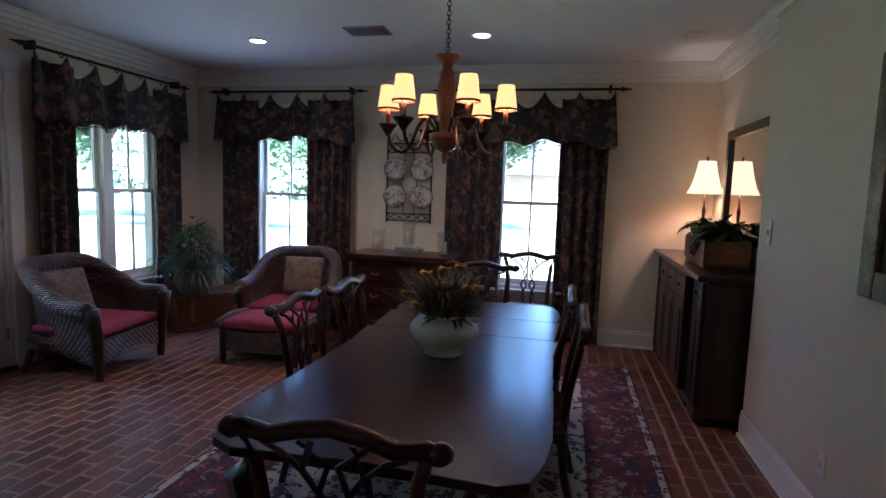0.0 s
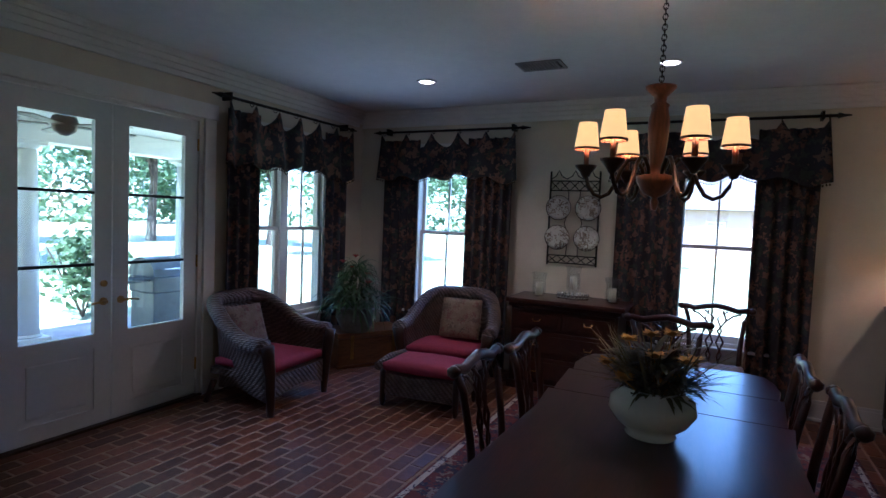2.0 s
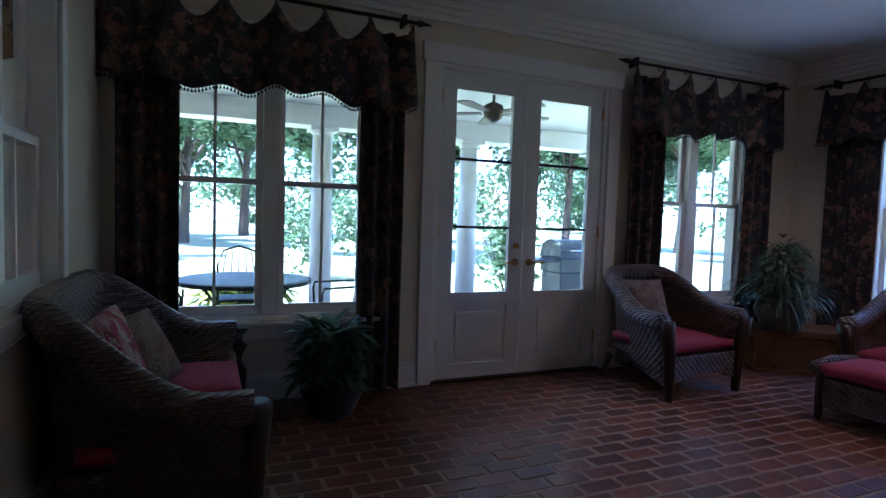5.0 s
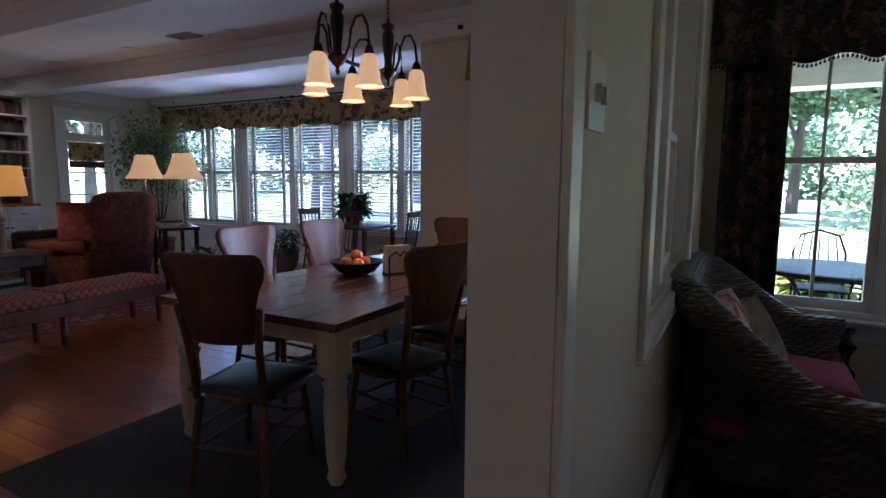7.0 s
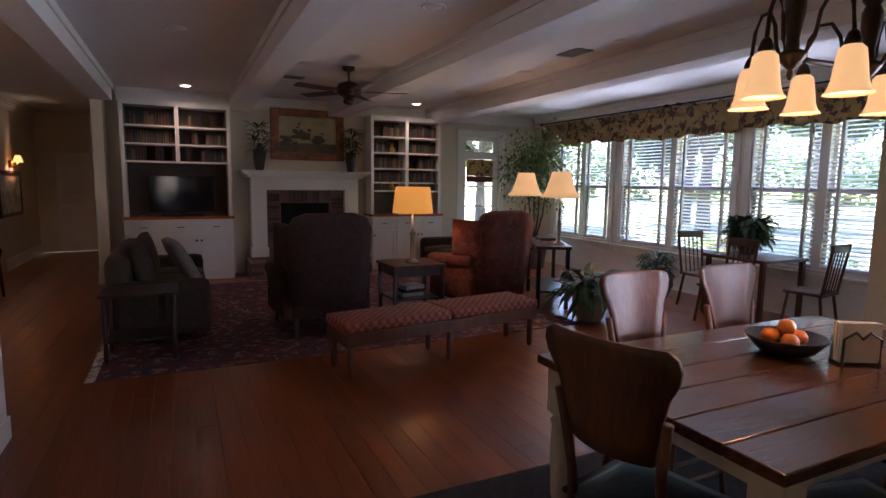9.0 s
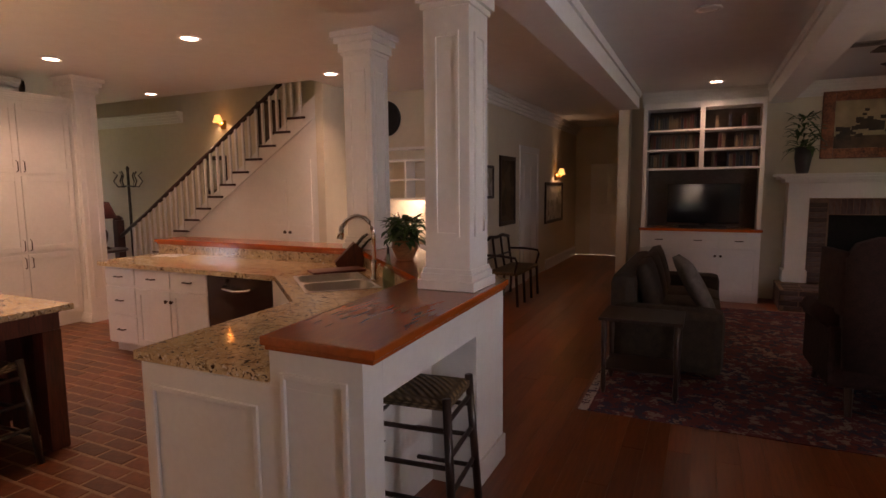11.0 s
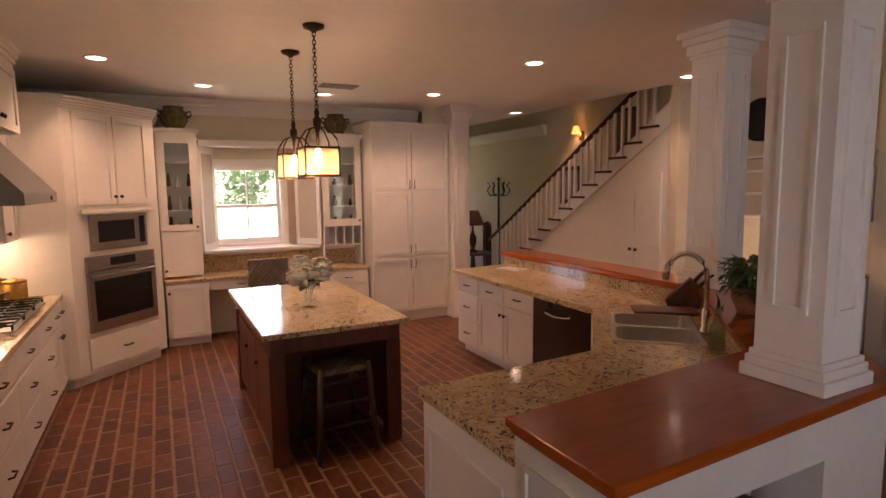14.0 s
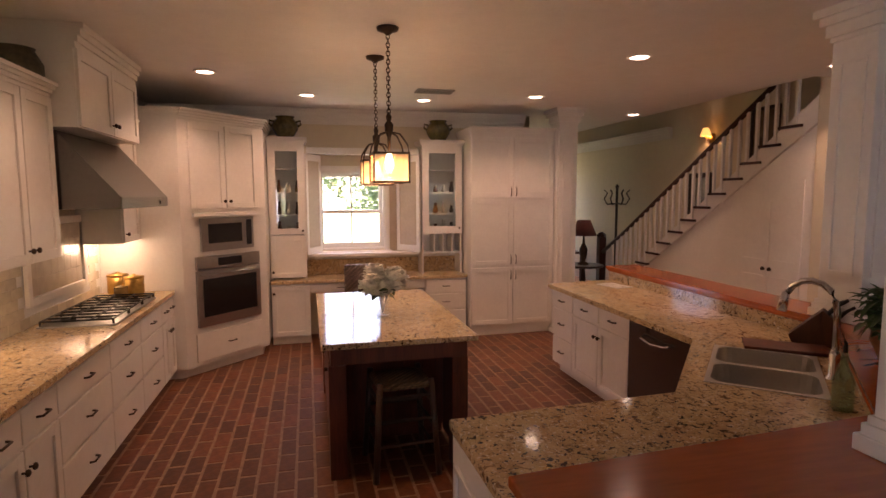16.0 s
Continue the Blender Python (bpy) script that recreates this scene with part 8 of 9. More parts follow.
for x in (-1.42, -2.96):
    potted("mantel_vase", "dark urn with leafy stems on the mantel", x, -9.50, 1.735, 0.10, 0.34, DARKPOT, int(-x * 10), 90, 0.22, 0.45, 0.22, 0.02, LEAF)


def bookcase(x0, x1, tv):
    c = thing("bookcase", "white built-in bookcase with " + ("television niche" if tv else "shelves and cupboards"), "bookcase")
    yb, yf, w = -9.80, -9.42, x1 - x0
    part("base", box(B(), x0, yb, 0, x1, yf + 0.06, 0.96), WHITE, c)
    part("counter", box(B(), x0 - 0.02, yb, 0.961, x1 + 0.02, yf + 0.09, 1.0, 0.006), CHERRY, c, "cherry wood counter")
    for x in (x0, x1 - 0.05):
        part("side", box(B(), x, yb, 1.001, x + 0.05, yf, HK - 0.2), WHITE, c)
    part("head", box(B(), x0 + 0.05, yb, 2.66, x1 - 0.05, yf, HK - 0.2), WHITE, c)
    part("back_panel", box(B(), x0 + 0.05, yb, 1.001, x1 - 0.05, yb + 0.012, 2.66), DARKBACK, c, "dark back panel")
    low = 1.84 if tv else 1.001
    part("divider", box(B(), x0 + w / 2 - 0.03, yb + 0.012, low, x0 + w / 2 + 0.03, yf, 2.659), WHITE, c)
    shelves = (1.82, 2.08, 2.35) if tv else (1.40, 1.55, 1.80, 2.08, 2.36)
    for z in shelves:
        part("shelf", box(B(), x0 + 0.05, yb + 0.013, z, x1 - 0.05, yf - 0.004, z + 0.025), WHITE, c)
    fronts(c, (x1, yf + 0.06, 0), W_, N, [("drawer", w * k / 3, w * (k + 1) / 3, 0.74, 0.94) for k in range(3)] + [("doorl" if k % 2 else "doorr", w * k / 3, w * (k + 1) / 3, 0.10, 0.73) for k in range(3)])
    rng = random.Random(int(x0 * 10))
    cols = [mat("book_%d" % k, col, 0.6, scale=40, amount=0.15, bump=0.05) for k, col in enumerate(((0.12, 0.04, 0.03), (0.05, 0.06, 0.05), (0.20, 0.14, 0.08), (0.03, 0.035, 0.05), (0.10, 0.07, 0.04)))]
    for z in shelves:
        for a in (x0 + 0.07, x0 + w / 2 + 0.05):
            u, end = a, a + w / 2 - 0.16
            if rng.random() < 0.3:
                t = thing("ornament", "small brass ornament on the bookcase", "ornament", a + 0.2, yf - 0.15, z + 0.025)
                part("body", lathe(B(), [(0.05, 0), (0.07, 0.05), (0.03, 0.12), (0.045, 0.17)], seg=14), BRASS, t, smooth=True)
                u += 0.32
            while u < end:
                t, h = rng.uniform(0.022, 0.045), rng.uniform(0.15, 0.215)
                bk = thing("book", "bound book standing on the shelf", "book", u, yf - 0.17, z + 0.0255, group="books on the bookcase")
                part("cover", box(B(), 0, -0.07, 0, t - 0.002, 0.07, h, 0.002), rng.choice(cols), bk)
                u += t + 0.001
                if rng.random() < 0.06:
                    u += 0.12
    return c


DARKBACK = mat("dark_cabinet_back", (0.10, 0.075, 0.055), 0.7, scale=30, amount=0.15, bump=0.03)
bookcase(-0.98, 0.54, True)
bookcase(-4.66, -3.30, False)
tv = thing("television", "flat black television in the bookcase niche", "television", -0.26, -9.50, 1.0)
part("screen", box(B(), -0.46, -0.015, 0.07, 0.46, 0.015, 0.62, 0.006), BLACK, tv)
part("stand", box(box(B(), -0.18, -0.08, 0, 0.18, 0.08, 0.02, 0.006), -0.04, -0.02, 0.02, 0.04, 0.014, 0.07), IRON, tv)
part("soundbar", box(B(), -0.30, 0.09, 0.001, 0.30, 0.15, 0.05, 0.01), IRON, tv)

# ceiling fan
fn = thing("ceiling_fan", "dark bronze ceiling fan with wooden blades and light", "ceiling fan", -2.12, -6.65, 0.05)
part("canopy", lathe(B(), [(0.08, HK - 0.051), (0.07, HK - 0.09), (0.02, HK - 0.11)], seg=18), BRONZE, fn, smooth=True)
part("rod", tube(B(), [(0, 0, HK - 0.10), (0, 0, 2.68)], 0.014, 8), BRONZE, fn)
part("motor", lathe(B(), [(0.04, 2.72), (0.12, 2.69), (0.15, 2.64), (0.14, 2.57), (0.08, 2.54), (0.05, 2.52)], seg=24), BRONZE, fn, smooth=True)
part("switch_housing", lathe(B(), [(0.05, 2.52), (0.07, 2.50), (0.06, 2.46), (0.01, 2.44)], seg=20), BRONZE, fn, smooth=True)
for k in range(5):
    b = box(B(), 0.20, -0.065, -0.005, 0.71, 0.065, 0.005, 0.004)
    box(b, 0.12, -0.02, -0.008, 0.22, 0.02, -0.0055)
    b.transform(pose(0, 0, 2.60, 9, 0, 72 * k + 18))
    part("blade", b, DARKW, fn, "dark wooden fan blade")

# upholstery
TWEED = mat("brown_tweed", (0.050, 0.021, 0.015), 0.95, scale=130, amount=0.3, bump=0.25)
PAISLEY = floral_cloth("red_paisley", [(0.17, 0.040, 0.028), (0.09, 0.030, 0.022), (0.20, 0.08, 0.045), (0.12, 0.035, 0.028), (0.16, 0.045, 0.032)], 18, 0.95)
OLIVE = mat("olive_chenille", (0.062, 0.042, 0.026), 0.95, scale=120, amount=0.25, bump=0.25)
GREYTH = mat("grey_throw", (0.20, 0.18, 0.15), 0.95, scale=120, amount=0.2, bump=0.3)


def wing_chair(label, x, y, rz, cloth):
    c = thing("wing_chair", label, "armchair", x, y, 0, rz)
    part("base", box(B(), -0.36, -0.40, 0.16, 0.36, 0.34, 0.36, 0.03), cloth, c)
    part("seat_cushion", cushion(B(), -0.29, -0.42, 0.34, 0.29, 0.26, 0.52), cloth, c, smooth=True)
    b = B()
    rows = []
    for z, w, yy, d in ((0.30, 0.35, 0.26, 0.14), (0.7, 0.37, 0.31, 0.14), (1.0, 0.38, 0.36, 0.13), (1.10, 0.33, 0.38, 0.11), (1.14, 0.22, 0.385, 0.08)):
        rows.append([b.verts.new((w * u, yy + d * v + 0.03 * (1 - u * u) * v, z)) for u, v in ((-1, 0), (-0.5, -0.1), (0, -0.12), (0.5, -0.1), (1, 0), (1, 1), (0.5, 1.1), (0, 1.15), (-0.5, 1.1), (-1, 1))])
    for a, r in zip(rows, rows[1:]):
        for i in range(10):
            b.faces.new((a[i], a[(i + 1) % 10], r[(i + 1) % 10], r[i]))
    b.faces.new(rows[0][::-1]), b.faces.new(rows[-1])
    part("backrest", b, cloth, c, smooth=True)
    for s in (-1, 1):
        part("arm", tube(B(), [(s * 0.37, -0.38, 0.56), (s * 0.39, 0, 0.59), (s * 0.38, 0.3, 0.60)], 0.075, 10), cloth, c, smooth=True)
        part("arm_side", box(B(), s * 0.37 - 0.05, -0.38, 0.16, s * 0.37 + 0.05, 0.34, 0.56, 0.03), cloth, c)
        part("wing", cushion(B(), -0.18, -0.17, -0.045, 0.22, 0.22, 0.045), cloth, c, smooth=True).matrix_local = pose(s * 0.385, 0.20, 0.86, 0, 90, 8 * s)
        part("leg", tube(B(), [(s * 0.31, -0.35, 0.17), (s * 0.33, -0.38, 0.0)], 0.03, 8, 0.02), DARKW, c)
        part("leg", tube(B(), [(s * 0.30, 0.34, 0.17), (s * 0.31, 0.40, 0.0)], 0.028, 8, 0.02), DARKW, c)
    return c


wing_chair("dark brown wing chair seen from behind", -1.55, -5.88, 3, TWEED).scale = (1.1, 1.1, 1.1)
wing_chair("red paisley wing chair by the lamp table", -3.60, -6.0, 14, PAISLEY).scale = (1.1, 1.1, 1.1)


def sofa(label, x, y, rz, cloth, w=2.0):
    c = thing("sofa", label, "sofa", x, y, 0, rz)
    part("base", box(B(), -w / 2, -0.42, 0.06, w / 2, 0.42, 0.32, 0.03), cloth, c)
    for s in (-1, 1):
        part("arm", box(B(), s * w / 2 - 0.12, -0.45, 0.06, s * w / 2 + 0.12, 0.42, 0.60, 0.08), cloth, c)
        part("foot", box(B(), s * (w / 2 - 0.1) - 0.04, -0.40, 0, s * (w / 2 - 0.1) + 0.04, -0.32, 0.06), DARKW, c)
        part("foot", box(B(), s * (w / 2 - 0.1) - 0.04, 0.32, 0, s * (w / 2 - 0.1) + 0.04, 0.40, 0.06), DARKW, c)
    part("backrest", box(B(), -w / 2, 0.24, 0.32, w / 2, 0.46, 0.84, 0.09), cloth, c)
    k = (w - 0.26) / 3
    for i in range(3):
        u = -w / 2 + 0.13 + i * k
        part("seat_cushion", cushion(B(), u, -0.44, 0.30, u + k - 0.01, 0.20, 0.49), cloth, c, smooth=True)
        part("back_cushion", cushion(B(), -k / 2 + 0.005, -0.24, -0.09, k / 2 - 0.005, 0.24, 0.09), cloth, c, smooth=True).matrix_local = pose(u + k / 2, 0.16, 0.68, 76, 0, 0)
    return c


sofa("olive brown sofa with grey throw along the room", -0.02, -6.85, -90, OLIVE)
tw = pillow("sofa_throw", "pale grey folded throw over the sofa", -0.22, -6.35, 0.72, 62, -78, 0.5, GREYTH)
sofa("olive brown sofa near the windows", -4.55, -8.15, 90, OLIVE, 1.7)
et = thing("end_table", "slim dark wooden end table beside the sofa", "side table", 0.12, -5.42, 0.006)
part("top", box(B(), -0.30, -0.24, 0.575, 0.30, 0.24, 0.60, 0.006), DARKW, et)
part("shelf", box(B(), -0.26, -0.20, 0.18, 0.26, 0.20, 0.20), DARKW, et)
for sx in (-1, 1):
    for sy in (-1, 1):
        part("leg", lathe(B(), [(0.014, 0), (0.022, 0.05), (0.016, 0.18), (0.024, 0.40), (0.022, 0.575)], sx * 0.26, sy * 0.20, 0, 10), DARKW, et, smooth=True)
lt = thing("lamp_table", "dark square lamp table with lower shelf and books", "side table", -2.66, -5.95, 0.006)
part("top", box(B(), -0.33, -0.30, 0.60, 0.33, 0.30, 0.635, 0.008), MAHOG, lt)
part("shelf", box(B(), -0.28, -0.25, 0.22, 0.28, 0.25, 0.24), MAHOG, lt)
part("apron", box(B(), -0.29, -0.26, 0.50, 0.29, 0.26, 0.60), MAHOG, lt)
for sx in (-1, 1):
    for sy in (-1, 1):
        part("leg", box(B(), sx * 0.29 - 0.022, sy * 0.26 - 0.022, 0, sx * 0.29 + 0.022, sy * 0.26 + 0.022, 0.60, 0.004), MAHOG, lt)
for k in range(3):
    bk = thing("book", "book stacked on the lamp table shelf", "book", -2.66, -5.95, 0.2465 + 0.042 * k, 8 * k, "books under the lamp")
    part("cover", box(B(), -0.13, -0.10, 0, 0.13, 0.10, 0.040, 0.003), (PAPER, DARKPOT, PAPER)[k], bk)
YSH = glow("lit_yellow_shade", (0.85, 0.36, 0.06), 0.045)
ylamp = thing("table_lamp", "table lamp with lit golden drum shade", "table lamp", -2.66, -5.90, 0.641)
part("base", lathe(B(), [(0.09, 0), (0.09, 0.02), (0.03, 0.05), (0.025, 0.3), (0.035, 0.34), (0.012, 0.4), (0.010, 0.62)], seg=18), POTG, ylamp, smooth=True)
part("shade", lathe(B(), [(0.235, 0.58), (0.20, 0.88), (0.196, 0.88), (0.231, 0.58)], seg=30), YSH, ylamp, "lit golden drum shade", True)
lamp_point(-2.66, -5.90, 1.36, 0.7, 0.05)
WHSH = glow("lit_pale_shade", (0.85, 0.50, 0.20), 0.05)
cn = thing("console_table", "dark console table behind the sofa", "table", -4.72, -6.10, 0, 62)
part("top", box(B(), -0.62, -0.22, 0.76, 0.62, 0.22, 0.80, 0.006), DARKW, cn)
part("shelf", box(B(), -0.56, -0.18, 0.20, 0.56, 0.18, 0.22), DARKW, cn)
for sx in (-1, 1):
    for sy in (-1, 1):
        part("leg", box(B(), sx * 0.57 - 0.025, sy * 0.18 - 0.025, 0, sx * 0.57 + 0.025, sy * 0.18 + 0.025, 0.76, 0.004), DARKW, cn)
bell_lamp("table_lamp", "table lamp with lit pale shade on the console", -4.62, -5.72, 0.80, 0.98, 0.25, POTG, WHSH, 0.5)
bell_lamp("table_lamp", "table lamp with lit pale shade on the console", -4.72, -6.66, 0.80, 0.98, 0.25, POTG, WHSH, 0.5)
for k in range(2):
    bk = thing("book", "book lying on the console table", "book", -4.60, -5.98, 0.801 + 0.037 * k, 60 + 10 * k, "books on the console")
    part("cover", box(B(), -0.14, -0.10, 0, 0.14, 0.10, 0.036, 0.003), (PAPER, DARKPOT)[k], bk)
PLAID = mat("plaid_bench", (0.36, 0.13, 0.09), 0.95, scale=140, amount=0.15, bump=0.2)
_t = PLAID.node_tree
_chk, _mul = _t.nodes.new("ShaderNodeTexChecker"), _t.nodes.new("ShaderNodeMixRGB")
_chk.inputs["Scale"].default_value = 26
_chk.inputs["Color1"].default_value, _chk.inputs["Color2"].default_value = (1, 1, 1, 1), (0.45, 0.32, 0.32, 1)
_mul.blend_type = "MULTIPLY"
_mul.inputs["Fac"].default_value = 0.85
_t.links.new([n for n in _t.nodes if n.bl_idname == "ShaderNodeTexCoord"][0].outputs["Object"], _chk.inputs["Vector"])
_b = _t.nodes["Principled BSDF"]
_t.links.new(_b.inputs["Base Color"].links[0].from_socket, _mul.inputs["Color1"])
_t.links.new(_chk.outputs["Color"], _mul.inputs["Color2"])
_t.links.new(_mul.outputs[0], _b.inputs["Base Color"])
be = thing("upholstered_bench", "long low bench with two pink plaid cushions", "bench", -2.32, -4.42, 0, 7.5)
for x0, x1 in ((-1.0, -0.005), (0.005, 1.0)):
    part("cushion", box(B(), x0, -0.23, 0.375, x1, 0.23, 0.465, 0.03), PLAID, be, "pink plaid cushion", True)
part("frame", box(B(), -0.99, -0.22, 0.27, 0.99, 0.22, 0.374, 0.008), OAK, be)
for sx in (-1, 0.0, 1):
    for sy in (-1, 1):
        part("leg", lathe(B(), [(0.016, 0), (0.026, 0.03), (0.030, 0.27)], sx * 0.94, sy * 0.18, 0, 10), OAK, be, smooth=True)
lr = thing("living_room_rug", "dark patterned persian rug in the living room", "rug", 0, 0, 0.001)
part("field", box(B(), -4.3, -8.9, 0, 0.42, -4.82, 0.005), PERSIAN, lr)
part("edge_band", box(B(), 0.42, -8.9, 0, 0.49, -4.82, 0.006), IVORYRUG, lr)
potted("floor_plant", "glossy peace lily in a pale pot", -4.52, -4.95, 0, 0.21, 0.34, CREAMP, 31, 90, 0.45, 0.25, 0.42, 0.055)
potted("floor_plant", "grey-green bushy plant in a pot near the window", -6.25, -5.60, 0, 0.22, 0.32, POTG, 32, 220, 0.35, 0.35, 0.22, 0.02)
fi = thing("ficus_tree", "tall indoor ficus tree in the corner", "plant", -6.20, -8.55, 0)
part("pot", lathe(B(), [(0.17, 0), (0.2, 0.03), (0.24, 0.34), (0.25, 0.36), (0.22, 0.36), (0.21, 0.30), (0.01, 0.30)], seg=22), WICKER, fi, smooth=True)
for k in range(4):
    part("trunk", tube(B(), [(0.03 * k, 0.02 * k, 0.3), (0.05 - 0.05 * k, 0.06 * k - 0.08, 1.0), (0.12 - 0.1 * k, 0.1 * k - 0.15, 1.9)], 0.022, 7, 0.008), DARKW, fi)
rng = random.Random(77)
b = B()
for _ in range(2200):
    v = Vector((rng.gauss(0, 0.28), rng.gauss(0, 0.28), rng.gauss(0, 0.30)))
    blade(b, (v.x, v.y, 1.85 + v.z), rng.uniform(0, 6.28), rng.uniform(0.07, 0.13), 0.022, rng.uniform(-0.03, 0.03), 0.6, 2)
part("crown", b, LEAFL, fi)
sm = thing("small_table", "small oak table by the windows", "table", -6.42, -4.28, 0)
part("top", box(B(), -0.40, -0.40, 0.725, 0.40, 0.40, 0.76, 0.006), OAK, sm)
for sx in (-1, 1):
    for sy in (-1, 1):
        part("leg", box(B(), sx * 0.35 - 0.025, sy * 0.35 - 0.025, 0, sx * 0.35 + 0.025, sy * 0.35 + 0.025, 0.725, 0.004), OAK, sm)
potted("table_plant", "leafy green plant on the small table", -6.45, -4.40, 0.76, 0.13, 0.16, TRUNKW, 33, 420, 0.36, 0.30, 0.20, 0.034, droop=0.7)


def spindle_chair(x, y, rz, first=None):
    if first:
        return copy_thing(first, pose(x, y, 0, 0, 0, rz))
    c = thing("spindle_chair", "light oak spindle-back chair", "chair", x, y, 0, rz, "chairs by the window")
    part("seat", box(B(), -0.20, -0.20, 0.42, 0.20, 0.20, 0.455, 0.012), OAK, c)
    for s in (-1, 1):
        part("back_post", tube(B(), [(s * 0.18, 0.18, 0.44), (s * 0.20, 0.26, 0.98)], 0.015, 8), OAK, c)
        part("leg", tube(B(), [(s * 0.16, -0.16, 0.42), (s * 0.19, -0.20, 0)], 0.017, 8), OAK, c)
        part("leg", tube(B(), [(s * 0.16, 0.16, 0.42), (s * 0.19, 0.22, 0)], 0.017, 8), OAK, c)
    for u in (-0.1, -0.03, 0.04, 0.11):
        part("spindle", tube(B(), [(u, 0.18, 0.45), (u, 0.25, 0.92)], 0.008, 6), OAK, c)
    part("crest_rail", box(B(), -0.21, 0.235, 0.90, 0.21, 0.26, 0.985, 0.008), OAK, c)
    return c


sc = spindle_chair(-5.82, -4.22, 82)
spindle_chair(-6.45, -3.62, 8, sc)
spindle_chair(-6.35, -4.93, 176, sc)
for x in (-4.12,):
    for y in (-4.17, -5.88, -7.55):
        can_light(x, y, HK, 0, False)
can_light(-4.02, -9.1, HK, 1.7), can_light(-0.36, -9.1, HK, 1.5)
can_light(-2.08, -4.08, HK, 0, False), can_light(-0.25, -5.75, HK, 0, False)
ceiling_vent(-4.0, -4.76, HK, 0.35, 0.2, 90), ceiling_vent(-5.3, -7.67, HK, 0.35, 0.2), ceiling_vent(-1.6, -7.62, HK, 0.35, 0.2)

# foyer table with its lamp, and the big crock over the range cabinets
ft = thing("foyer_table", "small dark wooden table in the foyer", "table", 7.75, -6.15, 0)
part("top", lathe(B(), [(0.30, 0.70), (0.32, 0.71), (0.31, 0.735), (0.01, 0.735)], seg=28), DARKW, ft)
part("pedestal", lathe(B(), [(0.03, 0.06), (0.05, 0.12), (0.03, 0.3), (0.045, 0.5), (0.03, 0.66), (0.10, 0.699)], seg=16), DARKW, ft, smooth=True)
for k in range(3):
    a = 2.1 * k + 0.4
    part("foot", tube(B(), [(0.02 * math.cos(a), 0.02 * math.sin(a), 0.12), (0.16 * math.cos(a), 0.16 * math.sin(a), 0.09), (0.26 * math.cos(a), 0.26 * math.sin(a), 0.02)], 0.022, 8, 0.018), DARKW, ft)
REDSH = mat("dark_red_shade", (0.10, 0.025, 0.022), 0.8, scale=90, amount=0.15, bump=0.1)
fl2 = thing("foyer_lamp", "table lamp with dark red shade, unlit", "table lamp", 7.75, -6.15, 0.736)
part("base", lathe(B(), [(0.09, 0), (0.09, 0.02), (0.03, 0.05), (0.06, 0.16), (0.065, 0.24), (0.02, 0.34), (0.012, 0.50)], seg=18), BRONZE, fl2, smooth=True)
part("shade", lathe(B(), [(0.20, 0.46), (0.10, 0.70), (0.095, 0.70), (0.195, 0.46)], seg=24), REDSH, fl2, "dark red cone shade", True)
JARG = mat("olive_glaze", (0.10, 0.095, 0.055), 0.3, scale=30, amount=0.35, bump=0.1)
cj = thing("crock", "large olive glazed crock on top of the cabinets", "jar", 3.90, -0.17, 2.455)
part("body", lathe(B(), [(0.10, 0), (0.13, 0.02), (0.165, 0.12), (0.165, 0.20), (0.12, 0.28), (0.125, 0.30), (0.11, 0.30), (0.105, 0.27), (0.01, 0.25)], seg=28), JARG, cj, smooth=True)

# ---- outdoors ----
LAWN = mat("lawn", (0.30, 0.33, 0.17), 0.9, scale=9, amount=0.3, bump=0.5, fine=40)
CONCRETE = mat("porch_concrete", (0.42, 0.38, 0.34), 0.85, scale=14, amount=0.15, bump=0.2)
BARK = mat("bark", (0.13, 0.095, 0.07), 0.9, scale=18, amount=0.4, bump=0.8)
TREELEAF = letting_light_through(vary(mat("tree_leaves", (0.12, 0.19, 0.085), 0.6, scale=3, amount=0.3, bump=0), 0.7, 1.4, True), 0.45)
FERNLEAF = letting_light_through(vary(mat("fern_leaves", (0.25, 0.30, 0.045), 0.6, scale=8, amount=0.3, bump=0), 0.7, 1.3, True), 0.4)
SLATETOP = mat("slate_tabletop", (0.23, 0.28, 0.34), 0.35, scale=30, amount=0.25, bump=0.1)
GRILLMET = mat("grill_enamel", (0.16, 0.17, 0.18), 0.35, 0.4, scale=30, amount=0.15, bump=0.05)
ROOFM = mat("roof_shingle", (0.12, 0.11, 0.105), 0.9, scale=8, amount=0.3, bump=0.5)

